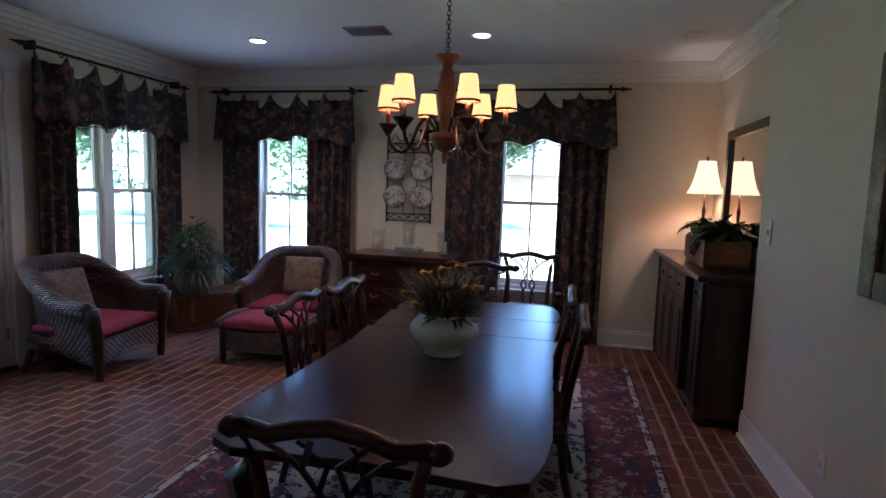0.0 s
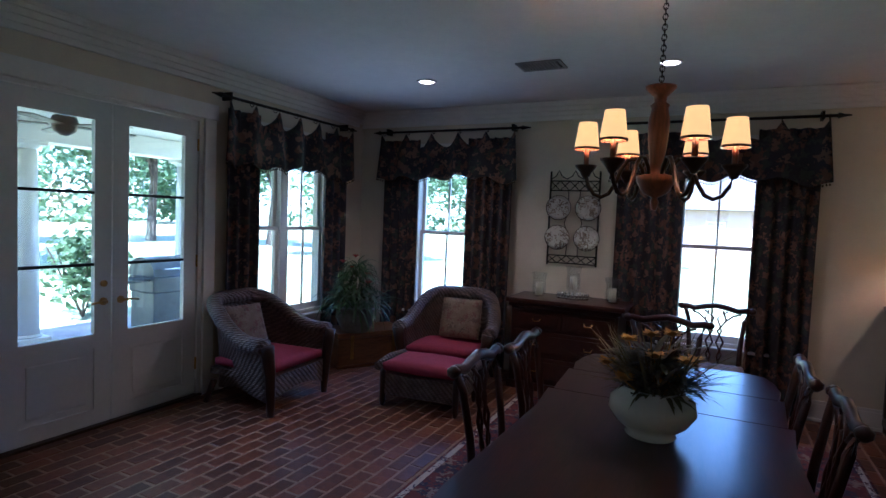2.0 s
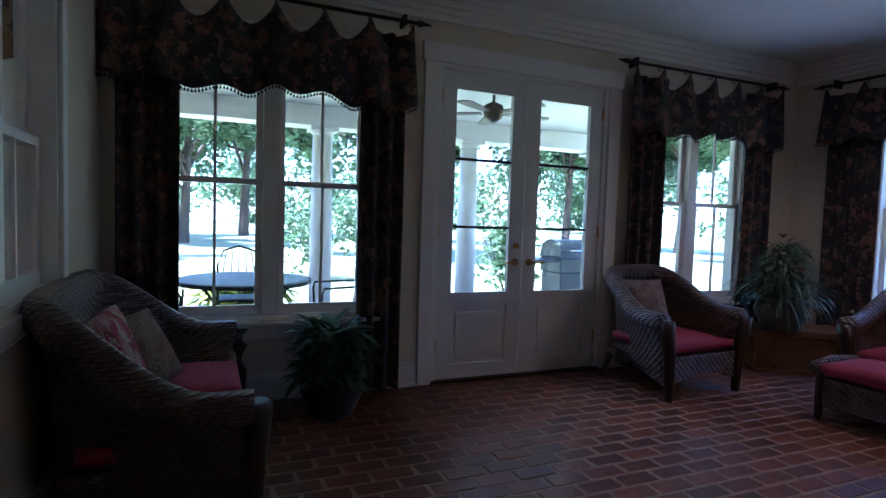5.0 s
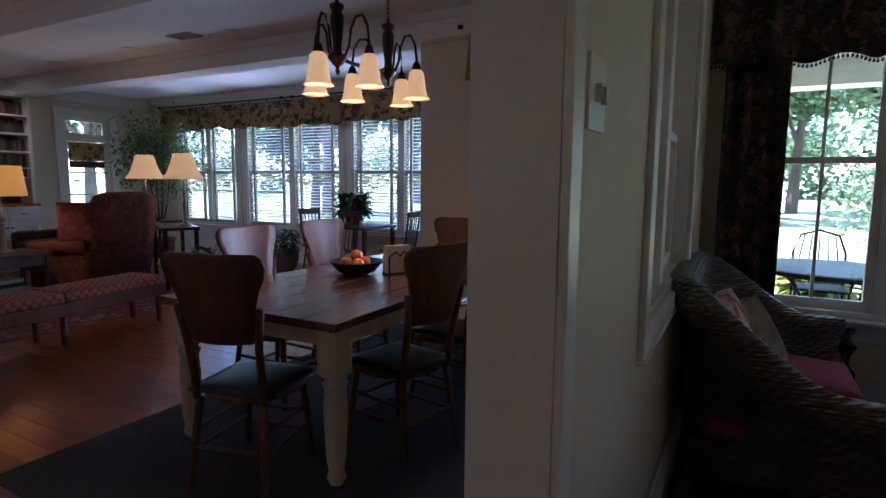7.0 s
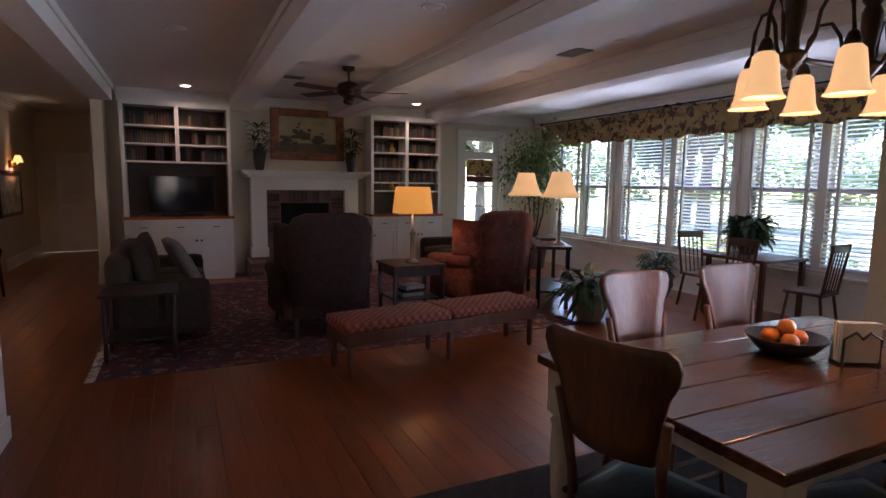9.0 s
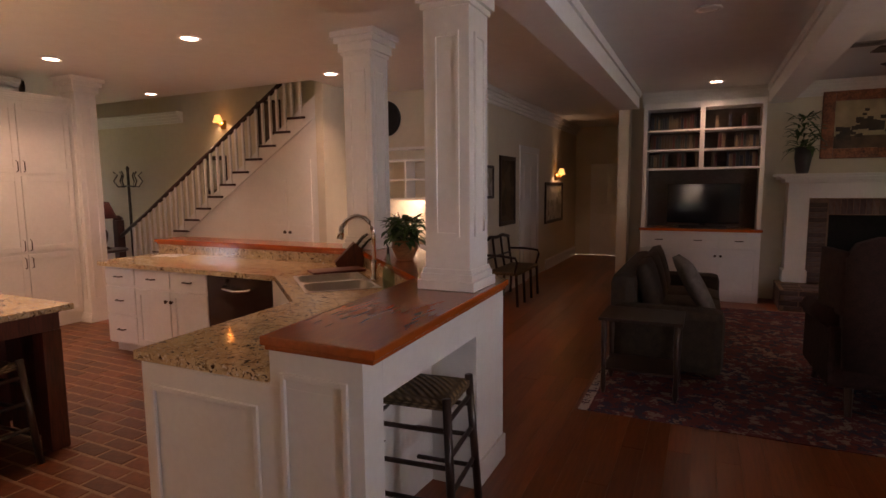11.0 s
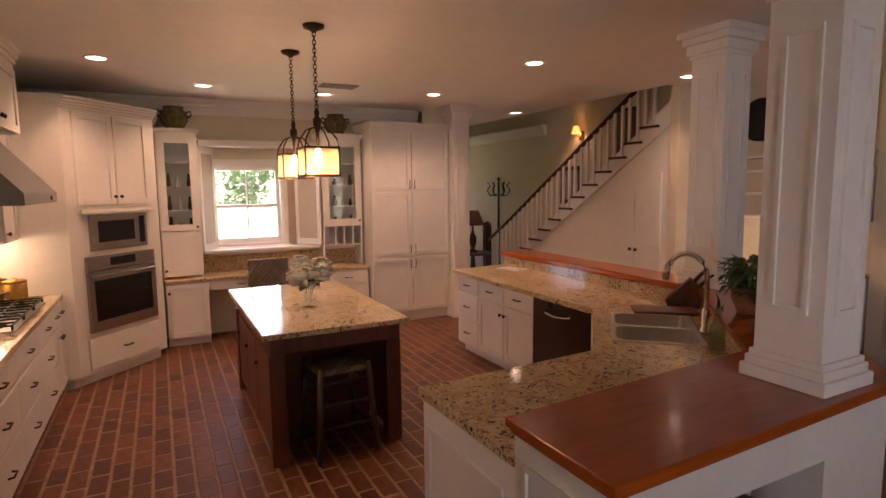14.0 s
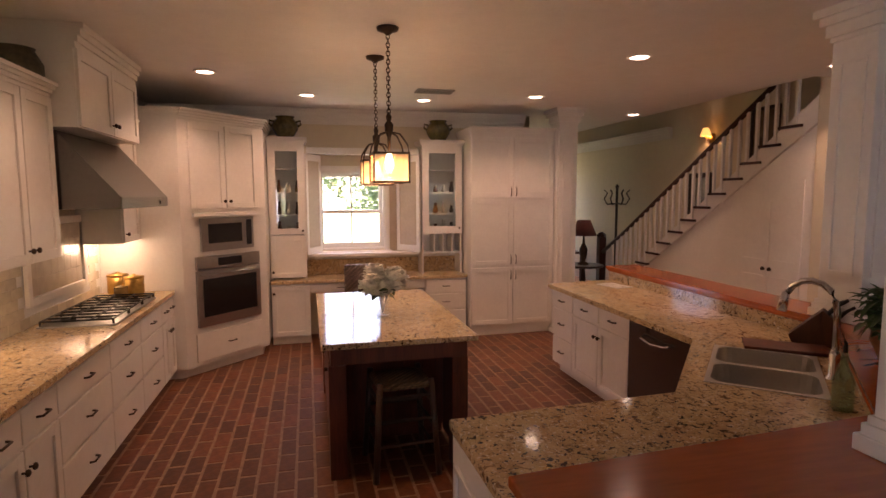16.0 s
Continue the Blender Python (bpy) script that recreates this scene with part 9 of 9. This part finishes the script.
structure("ground", box(B(), -400, -400, -0.25, 400, 400, -0.15), LAWN, "sunlit mown green lawn reaching the trees")
structure("pavement_porch", poly(B(), [(-8.1, 0.2), (-4.82, 0.2), (-4.82, 0.26), (-4.25, 0.26), (-4.25, 7.05), (-8.1, 7.05)], -0.149, -0.02, 0.01), CONCRETE, "pale concrete porch slab")
structure("ceiling_porch", box(B(), -8.2, 0.26, 2.75, -4.26, 7.2, 2.85), WHITE, "white painted porch ceiling")
structure("beam_porch", box(B(), -7.68, 0.26, 2.48, -7.32, 7.2, 2.748, 0.01), WHITE, "white porch beam on round columns")
first = None
for y in (-0.05 + 0.4, 2.43, 4.6, 6.9):
    if first is None:
        first = thing("porch_column", "round white painted porch column", "column", -7.5, y, -0.02, group="porch columns")
        part("shaft", lathe(B(), [(0.15, 0.10), (0.15, 0.9), (0.128, 2.40)], seg=28), WHITE, first, smooth=True)
        b = box(B(), -0.20, -0.20, 0, 0.20, 0.20, 0.06, 0.005)
        part("base", lathe(b, [(0.17, 0.061), (0.185, 0.075), (0.17, 0.099)], seg=28), WHITE, first)
        b = box(B(), -0.18, -0.18, 2.45, 0.18, 0.18, 2.499, 0.005)
        part("capital", lathe(b, [(0.13, 2.401), (0.15, 2.42), (0.165, 2.449)], seg=28), WHITE, first)
    else:
        copy_thing(first, pose(-7.5, y, -0.02))

fan = thing("porch_fan", "dark bronze ceiling fan under the porch ceiling", "ceiling fan", -5.05, 3.7, 2.75)
part("rod", tube(B(), [(0, 0, 0), (0, 0, -0.22)], 0.016), BRONZE, fan)
part("canopy", lathe(B(), [(0.02, -0.07), (0.06, -0.03), (0.07, -0.001)]), BRONZE, fan, smooth=True)
part("motor", lathe(B(), [(0.03, -0.42), (0.09, -0.38), (0.11, -0.30), (0.09, -0.25), (0.03, -0.22)]), BRONZE, fan, smooth=True)
for k in range(5):
    a = 2 * math.pi * k / 5 + 0.3
    c, s = math.cos(a), math.sin(a)
    part("blade", poly(B(), [(c * r - s * w, s * r + c * w) for r, w in ((0.12, -0.05), (0.62, -0.075), (0.66, 0.0), (0.62, 0.075), (0.12, 0.05))], -0.335, -0.325), BRONZE, fan)

pt = thing("patio_table", "round iron patio table with a blue-grey top", "table", -5.4, 1.35, -0.02)
part("tabletop", lathe(B(), [(0.55, 0.705), (0.58, 0.71), (0.585, 0.73), (0.57, 0.742), (0.01, 0.742)], seg=36), SLATETOP, pt, "blue-grey stone top")
part("rim", lathe(B(), [(0.587, 0.70), (0.60, 0.70), (0.60, 0.735), (0.587, 0.735), (0.587, 0.70)], seg=36), IRON, pt)
for k in range(4):
    a = math.pi / 4 + k * math.pi / 2
    c, s = math.cos(a), math.sin(a)
    part("leg", tube(B(), [(0.50 * c, 0.50 * s, 0.70), (0.34 * c, 0.34 * s, 0.52), (0.22 * c, 0.22 * s, 0.32), (0.36 * c, 0.36 * s, 0.10), (0.47 * c, 0.47 * s, 0.012)], 0.013, 8), IRON, pt)
part("ring", lathe(B(), [(0.215, 0.31), (0.235, 0.31), (0.235, 0.33), (0.215, 0.33), (0.215, 0.31)], seg=28), IRON, pt)


def patio_chair(x, y, rz, first=None):
    """A wrought iron chair with a scrolled barred back, facing -y."""
    if first:
        return copy_thing(first, pose(x, y, -0.02, 0, 0, rz))
    c = thing("patio_chair", "black wrought iron patio chair on the porch", "chair", x, y, -0.02, rz, group="patio chairs")
    part("seat", cushion(B(), -0.22, -0.22, 0.41, 0.22, 0.22, 0.445), IRON, c, smooth=True)
    b = tube(B(), [(-0.21, 0.21, 0.43), (-0.22, 0.26, 0.75), (-0.16, 0.28, 0.92), (0, 0.285, 0.97), (0.16, 0.28, 0.92), (0.22, 0.26, 0.75), (0.21, 0.21, 0.43)], 0.012)
    part("back_frame", b, IRON, c)
    for k in range(5):
        u = -0.14 + 0.07 * k
        part("bar", tube(B(), [(u, 0.215, 0.44), (u * 1.15, 0.265, 0.70), (u * 0.9, 0.28, 0.93)], 0.007, 6), IRON, c)
    for s in (-1, 1):
        part("arm", tube(B(), [(s * 0.22, 0.25, 0.68), (s * 0.27, 0.05, 0.67), (s * 0.27, -0.18, 0.66), (s * 0.24, -0.20, 0.60), (s * 0.22, -0.19, 0.43)], 0.011, 6), IRON, c)
        part("leg", tube(B(), [(s * 0.21, -0.19, 0.43), (s * 0.23, -0.24, 0.0)], 0.012, 6), IRON, c)
        part("leg", tube(B(), [(s * 0.21, 0.20, 0.43), (s * 0.23, 0.27, 0.0)], 0.012, 6), IRON, c)
    return c


pc = patio_chair(-5.4, 2.22, 0)
patio_chair(-6.28, 1.35, 90, pc)
patio_chair(-5.4, 0.62, 180, pc)

fern = thing("fern", "yellow-green fern growing beside the porch", "plant", -8.45, 1.5, -0.15)
part("fronds", leafy(B(), random.Random(8), 90, 0, 0, 0.05, 0.5, 0.35, 0.8, 0.10, 0.9), FERNLEAF, fern)

gr = thing("grill", "grey enamelled barbecue grill on a wheeled stand", "grill", -6.2, 5.6, -0.02, 90)
part("firebox", box(B(), -0.36, -0.24, 0.68, 0.36, 0.24, 0.88, 0.02), GRILLMET, gr)
b = B()
n = 8
ring = [(0.25 * math.cos(math.pi * k / n), 0.24 * math.sin(math.pi * k / n)) for k in range(n + 1)]
ends = [[b.verts.new((x, u, 0.885 + h)) for u, h in ring] for x in (-0.36, 0.36)]
for k in range(n):
    b.faces.new((ends[0][k], ends[0][k + 1], ends[1][k + 1], ends[1][k]))
b.faces.new(ends[0]), b.faces.new(ends[1][::-1]), b.faces.new((ends[0][0], ends[1][0], ends[1][n], ends[0][n]))
part("lid", b, GRILLMET, gr)
part("handle", tube(B(), [(-0.25, -0.235, 0.98), (-0.25, -0.29, 0.98), (0.25, -0.29, 0.98), (0.25, -0.235, 0.98)], 0.012), CHROME, gr)
part("shelf", box(B(), -0.70, -0.20, 0.83, -0.37, 0.20, 0.86, 0.006), GRILLMET, gr)
part("cabinet", box(B(), -0.34, -0.22, 0.10, 0.34, 0.22, 0.678, 0.01), GRILLMET, gr)
for s in (-0.28, 0.28):
    for u in (-0.18, 0.18):
        part("wheel", tube(B(), [(s - 0.02, u, 0.05), (s + 0.02, u, 0.05)], 0.05, 14), IRON, gr)

# brick veneer of the return wall, outside
veneer = structure("wall_brick_outside", box(B(), -7.2, -1.948, -0.15, -4.82, -1.93, 3.1), MORTAR, "weathered red brick outside wall with pale mortar")
me_b = box(B(), -0.100, -0.012, -0.0285, 0.100, 0.012, 0.0285)
first = part("brick", me_b, REDBRICK, veneer)
first.location = (-6.9, -1.922, -0.10)
joined = B()
rng = random.Random(31)
n_parts = 1
for row in range(46):
    z = -0.10 + row * 0.068
    for k in range(12):
        x = -7.09 + k * 0.211 + (0.105 if row % 2 else 0)
        if x > -4.93:
            continue
        if x > -6.1 and z > 0.5 and n_parts < 230:
            ob = new("brick", first.data)
            ob.parent = veneer
            ob.location = (x, -1.922 + rng.uniform(-0.002, 0.002), z)
            n_parts += 1
        else:
            box(joined, x - 0.1, -1.934, z - 0.0285, x + 0.1, -1.910, z + 0.0285)
bpy.data.objects.remove(first)
rest = part("brickwork", joined, REDBRICKS, veneer)
tagged(rest, kind="stuff")


def shrub(name, label, x, y, r, h, count, material, seed):
    """A bush: stems and many small leaves in uneven clumps."""
    rng = random.Random(seed)
    t = thing(name, label, "shrub", x, y, -0.15)
    b = B()
    for _ in range(7):
        a = rng.uniform(0, 6.28)
        tube(b, [(0, 0, 0), (0.3 * r * math.cos(a), 0.3 * r * math.sin(a), 0.4 * h), (0.6 * r * math.cos(a), 0.6 * r * math.sin(a), 0.8 * h)], 0.015, 5, 0.005)
    part("stems", b, BARK, t)
    part("foliage", clumps(B(), rng, [(rng.gauss(0, 0.4) * r, rng.gauss(0, 0.4) * r, h * rng.uniform(0.25, 0.85), 0.42 * r) for _ in range(14)], count, 0.07), material, t)
    return t


def clumps(bm, rng, centres, count, size):
    """Small bent leaves scattered through the given balls."""
    for _ in range(count):
        x, y, z, r = rng.choice(centres)
        d = Vector((rng.gauss(0, 1), rng.gauss(0, 1), rng.gauss(0, 0.8))).normalized() * r * rng.random() ** 0.4
        p = Vector((x, y, z)) + d
        p.z = max(p.z, 0.03)
        a = Vector((rng.gauss(0, 1), rng.gauss(0, 1), rng.gauss(0, 0.6))).normalized() * size * rng.uniform(0.6, 1.4)
        c = a.cross(Vector((rng.gauss(0, 1), rng.gauss(0, 1), 1))).normalized() * a.length * 0.5
        v = [bm.verts.new(q) for q in (p - a, p + c, p + a, p - c + Vector((0, 0, 0.2 * a.length)))]
        bm.faces.new((v[0], v[1], v[2]))
        bm.faces.new((v[0], v[2], v[3]))
    return bm


shrub("shrub", "yellow-green shrub beside the brick wall", -5.7, -0.95, 0.6, 1.0, 900, FERNLEAF, 3)
shrub("shrub", "dark green shrub beside the brick wall", -6.8, -1.0, 0.6, 1.25, 900, TREELEAF, 4)
shrub("shrub", "green shrub at the end of the porch", -9.2, 6.3, 0.9, 1.5, 1300, TREELEAF, 5)
shrub("shrub", "rounded green shrub on the lawn", -12.5, 3.3, 1.3, 2.1, 2000, TREELEAF, 6)
shrub("shrub", "green shrub below the living room windows", -8.4, -4.6, 0.6, 0.9, 900, TREELEAF, 7)
shrub("shrub", "bright green shrub below the living room windows", -8.5, -6.7, 0.6, 0.8, 900, FERNLEAF, 8)


def tree(x, y, h, seed, size=1.0):
    """A broad tree: tapered trunk, limbs, and a loose crown with gaps."""
    rng = random.Random(seed)
    t = thing("tree", "broad green leafy tree standing on the lawn", "tree", x, y, -0.15, group="trees on the lawn")
    b = tube(B(), [(0, 0, 0), (0.05, 0.02, 0.15 * h), (0.10, 0.10, 0.35 * h), (0.0, 0.2, 0.6 * h)], 0.26 * size, 10, 0.10)
    balls = []
    for k in range(11):
        a, z0 = k * 2.4 + rng.uniform(-0.4, 0.4), h * rng.uniform(0.25, 0.55)
        reach, z1 = h * rng.uniform(0.18, 0.36), h * rng.uniform(0.42, 0.92)
        ex, ey = reach * math.cos(a), reach * math.sin(a)
        tube(b, [(0.05, 0.08, z0), (0.5 * ex, 0.5 * ey, (z0 + z1) / 2 + 0.2), (ex, ey, z1)], 0.09 * size, 6, 0.02)
        balls += [(ex * q, ey * q, z0 + (z1 - z0) * q + rng.uniform(-0.3, 0.3), h * rng.uniform(0.07, 0.14)) for q in (0.6, 0.85, 1.05)]
    part("trunk", b, BARK, t)
    part("crown", clumps(B(), rng, balls, 20000, 0.0145 * h), TREELEAF, t)
    return t


t1, t2, t3 = tree(-19, -6, 9.0, 11), tree(-20, 7, 10.5, 12), tree(-15.5, -12.5, 8.0, 13)
for k, (x, y, rz, s) in enumerate(((-27, 0, 40, 1.0), (-26, -10, 200, 1.1), (-30, 13, 120, 1.2), (-21, -18, 75, 1.0), (-36, 3, 10, 1.3), (-34, -20, 300, 1.3), (-14, 20, 220, 1.0), (-4, 27, 150, 1.0), (-22, 24, 30, 1.2), (9, 30, 260, 1.0), (-9, 38, 80, 1.2), (-40, -8, 170, 1.3), (-12, -21, 20, 1.0), (30, 6, 60, 1.0), (22, -9, 180, 1.0), (2, -26, 90, 1.0), (-28, 21, 10, 1.1), (-32, -4, 250, 1.1))):
    copy_thing((t1, t2, t3)[k % 3], pose(x, y, -0.15, 0, 0, rz) @ Matrix.Scale(s, 4))

rng = random.Random(77)
b = B()
clumps(b, rng, [(72 * math.cos(a) * q, 72 * math.sin(a) * q, rng.uniform(0.3, 13.0) * rng.uniform(0.5, 1.0), 2.8) for a, q in ((rng.uniform(0, 6.2832), rng.uniform(0.93, 1.15)) for _ in range(760))], 90000, 0.42)
tagged(link("far_woods", b, TREELEAF), "distant dark green line of woods", "trees", kind="stuff")

hs = thing("house", "far pale brick house beyond the lawn", "house", 3, 48, -0.15)
part("wall", box(B(), -9, -4, 0, 9, 4, 3.2), REDBRICKS, hs)
b = B()
v = [b.verts.new(p) for p in ((-9.6, -4.6, 3.21), (9.6, -4.6, 3.21), (9.6, 4.6, 3.21), (-9.6, 4.6, 3.21), (-6, 0, 6.4), (6, 0, 6.4))]
for f in ((0, 1, 5, 4), (1, 2, 5), (2, 3, 4, 5), (3, 0, 4), (3, 2, 1, 0)):
    b.faces.new([v[i] for i in f])
part("roof", b, ROOFM, hs)
for x in (-6.5, -3.0, 3.0, 6.5):
    w = part("window", box(B(), x - 0.6, -4.06, 0.9, x + 0.6, -4.0, 2.4), WHITE, hs)
    part("pane", box(B(), x - 0.5, -4.075, 1.0, x + 0.5, -4.062, 2.3), CONCRETE, w)
part("door", box(B(), -0.6, -4.06, 0, 0.6, -4.0, 2.2), WHITE, hs)

# ---- pieces of floors and tiled walls ----
def inside(x, y, pts):
    hit = False
    for (x0, y0), (x1, y1) in zip(pts, pts[1:] + pts[:1]):
        if (y0 > y) != (y1 > y) and x < (x1 - x0) * (y - y0) / (y1 - y0) + x0:
            hit = not hit
    return hit


def slab(verts, faces, x, y, z, a, b, h, chamfer=0.004):
    """One chamfered piece: a bottom, a waist and a smaller top."""
    i = len(verts)
    for da, dz in ((0.0, -h), (0.0, -chamfer * 0.7), (chamfer, 0.0)):
        verts += [(x + sx * (a - da), y + sy * (b - da), z + dz) for sx, sy in ((-1, -1), (1, -1), (1, 1), (-1, 1))]
    for lo in (0, 4):
        faces += [(i + lo + k, i + lo + (k + 1) % 4, i + lo + 4 + (k + 1) % 4, i + lo + 4 + k) for k in range(4)]
    faces.append((i + 8, i + 9, i + 10, i + 11))


def mesh_of(name, verts, faces, material):
    me = bpy.data.meshes.new(name)
    me.from_pydata(verts, [], faces)
    me.materials.append(material)
    return me


def lay(parent, outline, name, rest_name, step, axis, near, single, many, rng, thick=0.022):
    """Running bond over an outline; pieces of the near stretch are objects, the others one mesh."""
    long_, short = step
    xs, ys = [p[0] for p in outline], [p[1] for p in outline]
    gap = 0.019
    meshes = []
    for k in range(3):
        v, f = [], []
        slab(v, f, 0, 0, 0, (long_ - gap - 0.002 * k) / 2 if axis == "x" else (short - gap) / 2, (short - gap) / 2 if axis == "x" else (long_ - gap - 0.002 * k) / 2, thick)
        meshes.append(mesh_of(name, v, f, single))
    v, f = [], []
    u0, u1, w0, w1 = (min(xs), max(xs), min(ys), max(ys)) if axis == "x" else (min(ys), max(ys), min(xs), max(xs))
    count = 0
    for r in range(int((w1 - w0) / short) + 1):
        w = w0 + (r + 0.5) * short
        for k in range(-1, int((u1 - u0) / long_) + 2):
            u = u0 + (k + 0.5 + 0.5 * (r % 2)) * long_ + rng.uniform(-0.004, 0.004)
            x, y = (u, w) if axis == "x" else (w, u)
            if not inside(x, y, outline):
                continue
            z = rng.uniform(-0.0016, 0.0006)
            if count < 298 and near[0] < x < near[2] and near[1] < y < near[3]:
                ob = new(name, meshes[count % 3])
                ob.parent = parent
                ob.matrix_local = pose(x, y, z, rng.uniform(-0.35, 0.35), rng.uniform(-0.35, 0.35), rng.uniform(-0.8, 0.8))
                count += 1
            else:
                slab(v, f, x, y, z, (long_ - gap) / 2 if axis == "x" else (short - gap) / 2, (short - gap) / 2 if axis == "x" else (long_ - gap) / 2, thick)
    ob = new(rest_name, mesh_of(rest_name, v, f, many))
    ob.parent = parent
    tagged(ob, kind="stuff")


rng = random.Random(5)
lay(floor_dining, DINING, "brick", "bricks", (0.24, 0.12), "y", (-3.0, 1.2, -0.35, 4.6), BRICK, BRICKS, rng)
lay(floor_kitchen, KITCHEN, "brick", "bricks", (0.248, 0.122), "x", (2.55, -3.3, 5.2, -0.8), BRICK, BRICKS, rng)

# pine boards along y
v, f = [], []
count = 0
boards = {}
width = 0.132
for r in range(int(19.0 / width) + 1):
    x = -7.0 + (r + 0.5) * width
    lo, hi = (-9.8, 0.25) if x < 0.8 else (-14.0, 0.0) if x < 2.45 else (-7.8, -5.12)
    if 0.83 < x < 0.9:
        hi = 0.25
    elif 0.9 <= x < 1.3:
        hi = -2.5 - (x - 0.9) * 3.5
    elif 1.3 <= x < 2.5:
        hi = -3.9 - (x - 1.3)
    y = hi + rng.uniform(0, 2.4)
    while y > lo:
        n = rng.choice((1.8, 2.4, 3.0))
        a, b = max(lo, y - n), min(hi, y)
        y -= n
        if b - a < 0.05:
            continue
        z, half = rng.uniform(-0.0008, 0.0004), (b - a) / 2 - 0.0008
        if count < 298 and -4.0 < x < 1.8 and b > -8.5:
            vv, ff = [], []
            slab(vv, ff, 0, 0, 0, width / 2 - 0.0006, half, 0.02, 0.0007)
            key = (round(half, 4))
            if key not in boards:
                boards[key] = mesh_of("board", vv, ff, PLANK)
            ob = new("floor_board", boards[key])
            ob.parent = floor_wood
            ob.location = (x, (a + b) / 2, z)
            count += 1
        else:
            slab(v, f, x, (a + b) / 2, z, width / 2 - 0.0006, half, 0.02, 0.0007)
ob = new("floor_boards", mesh_of("floor_boards", v, f, PLANKS))
ob.parent = floor_wood
tagged(ob, kind="stuff")

# framed marble inset behind the cooktop
inset = thing("tile_panel", "framed pale marble inset panel behind the cooktop", "tile panel")
for x0, x1, z0, z1 in ((4.18, 4.24, 1.06, 1.68), (5.18, 5.24, 1.06, 1.68), (4.24, 5.18, 1.06, 1.12), (4.24, 5.18, 1.62, 1.68)):
    part("frame", box(B(), x0, -0.034, z0, x1, -0.004, z1, 0.006), WHITE, inset)
MARBLE = mat("veined_marble", (0.74, 0.68, 0.58), 0.25, scale=9, amount=0.15, bump=0.02, second=(0.58, 0.51, 0.43))
for r in range(4):
    for k in range(8):
        t_ = box(B(), 4.242 + 0.1172 * k, -0.016, 1.122 + 0.1245 * r, 4.242 + 0.1172 * k + 0.115, -0.004, 1.122 + 0.1245 * r + 0.122, 0.002)
        part("tile", t_, MARBLE, inset)

# cream tiles behind the range
TILE = vary(mat("cream_tile", (0.72, 0.66, 0.54), 0.2, scale=14, amount=0.08, bump=0.06), 0.86, 1.08)
tv, tf = [], []
slab(tv, tf, 0, 0, 0, 0.0735, 0.036, 0.008, 0.003)
tile = mesh_of("tile", tv, tf, TILE)
for r in range(7):
    for k in range(22):
        x = 2.37 + k * 0.15 + (0.075 if r % 2 else 0)
        if x < 5.58 and not (4.10 < x < 5.32 and 1.0 < 0.956 + r * 0.0745):
            ob = new("tile", tile)
            ob.parent = splash
            ob.matrix_world = pose(x, -0.002, 0.956 + r * 0.0745, 90, 0, 0)
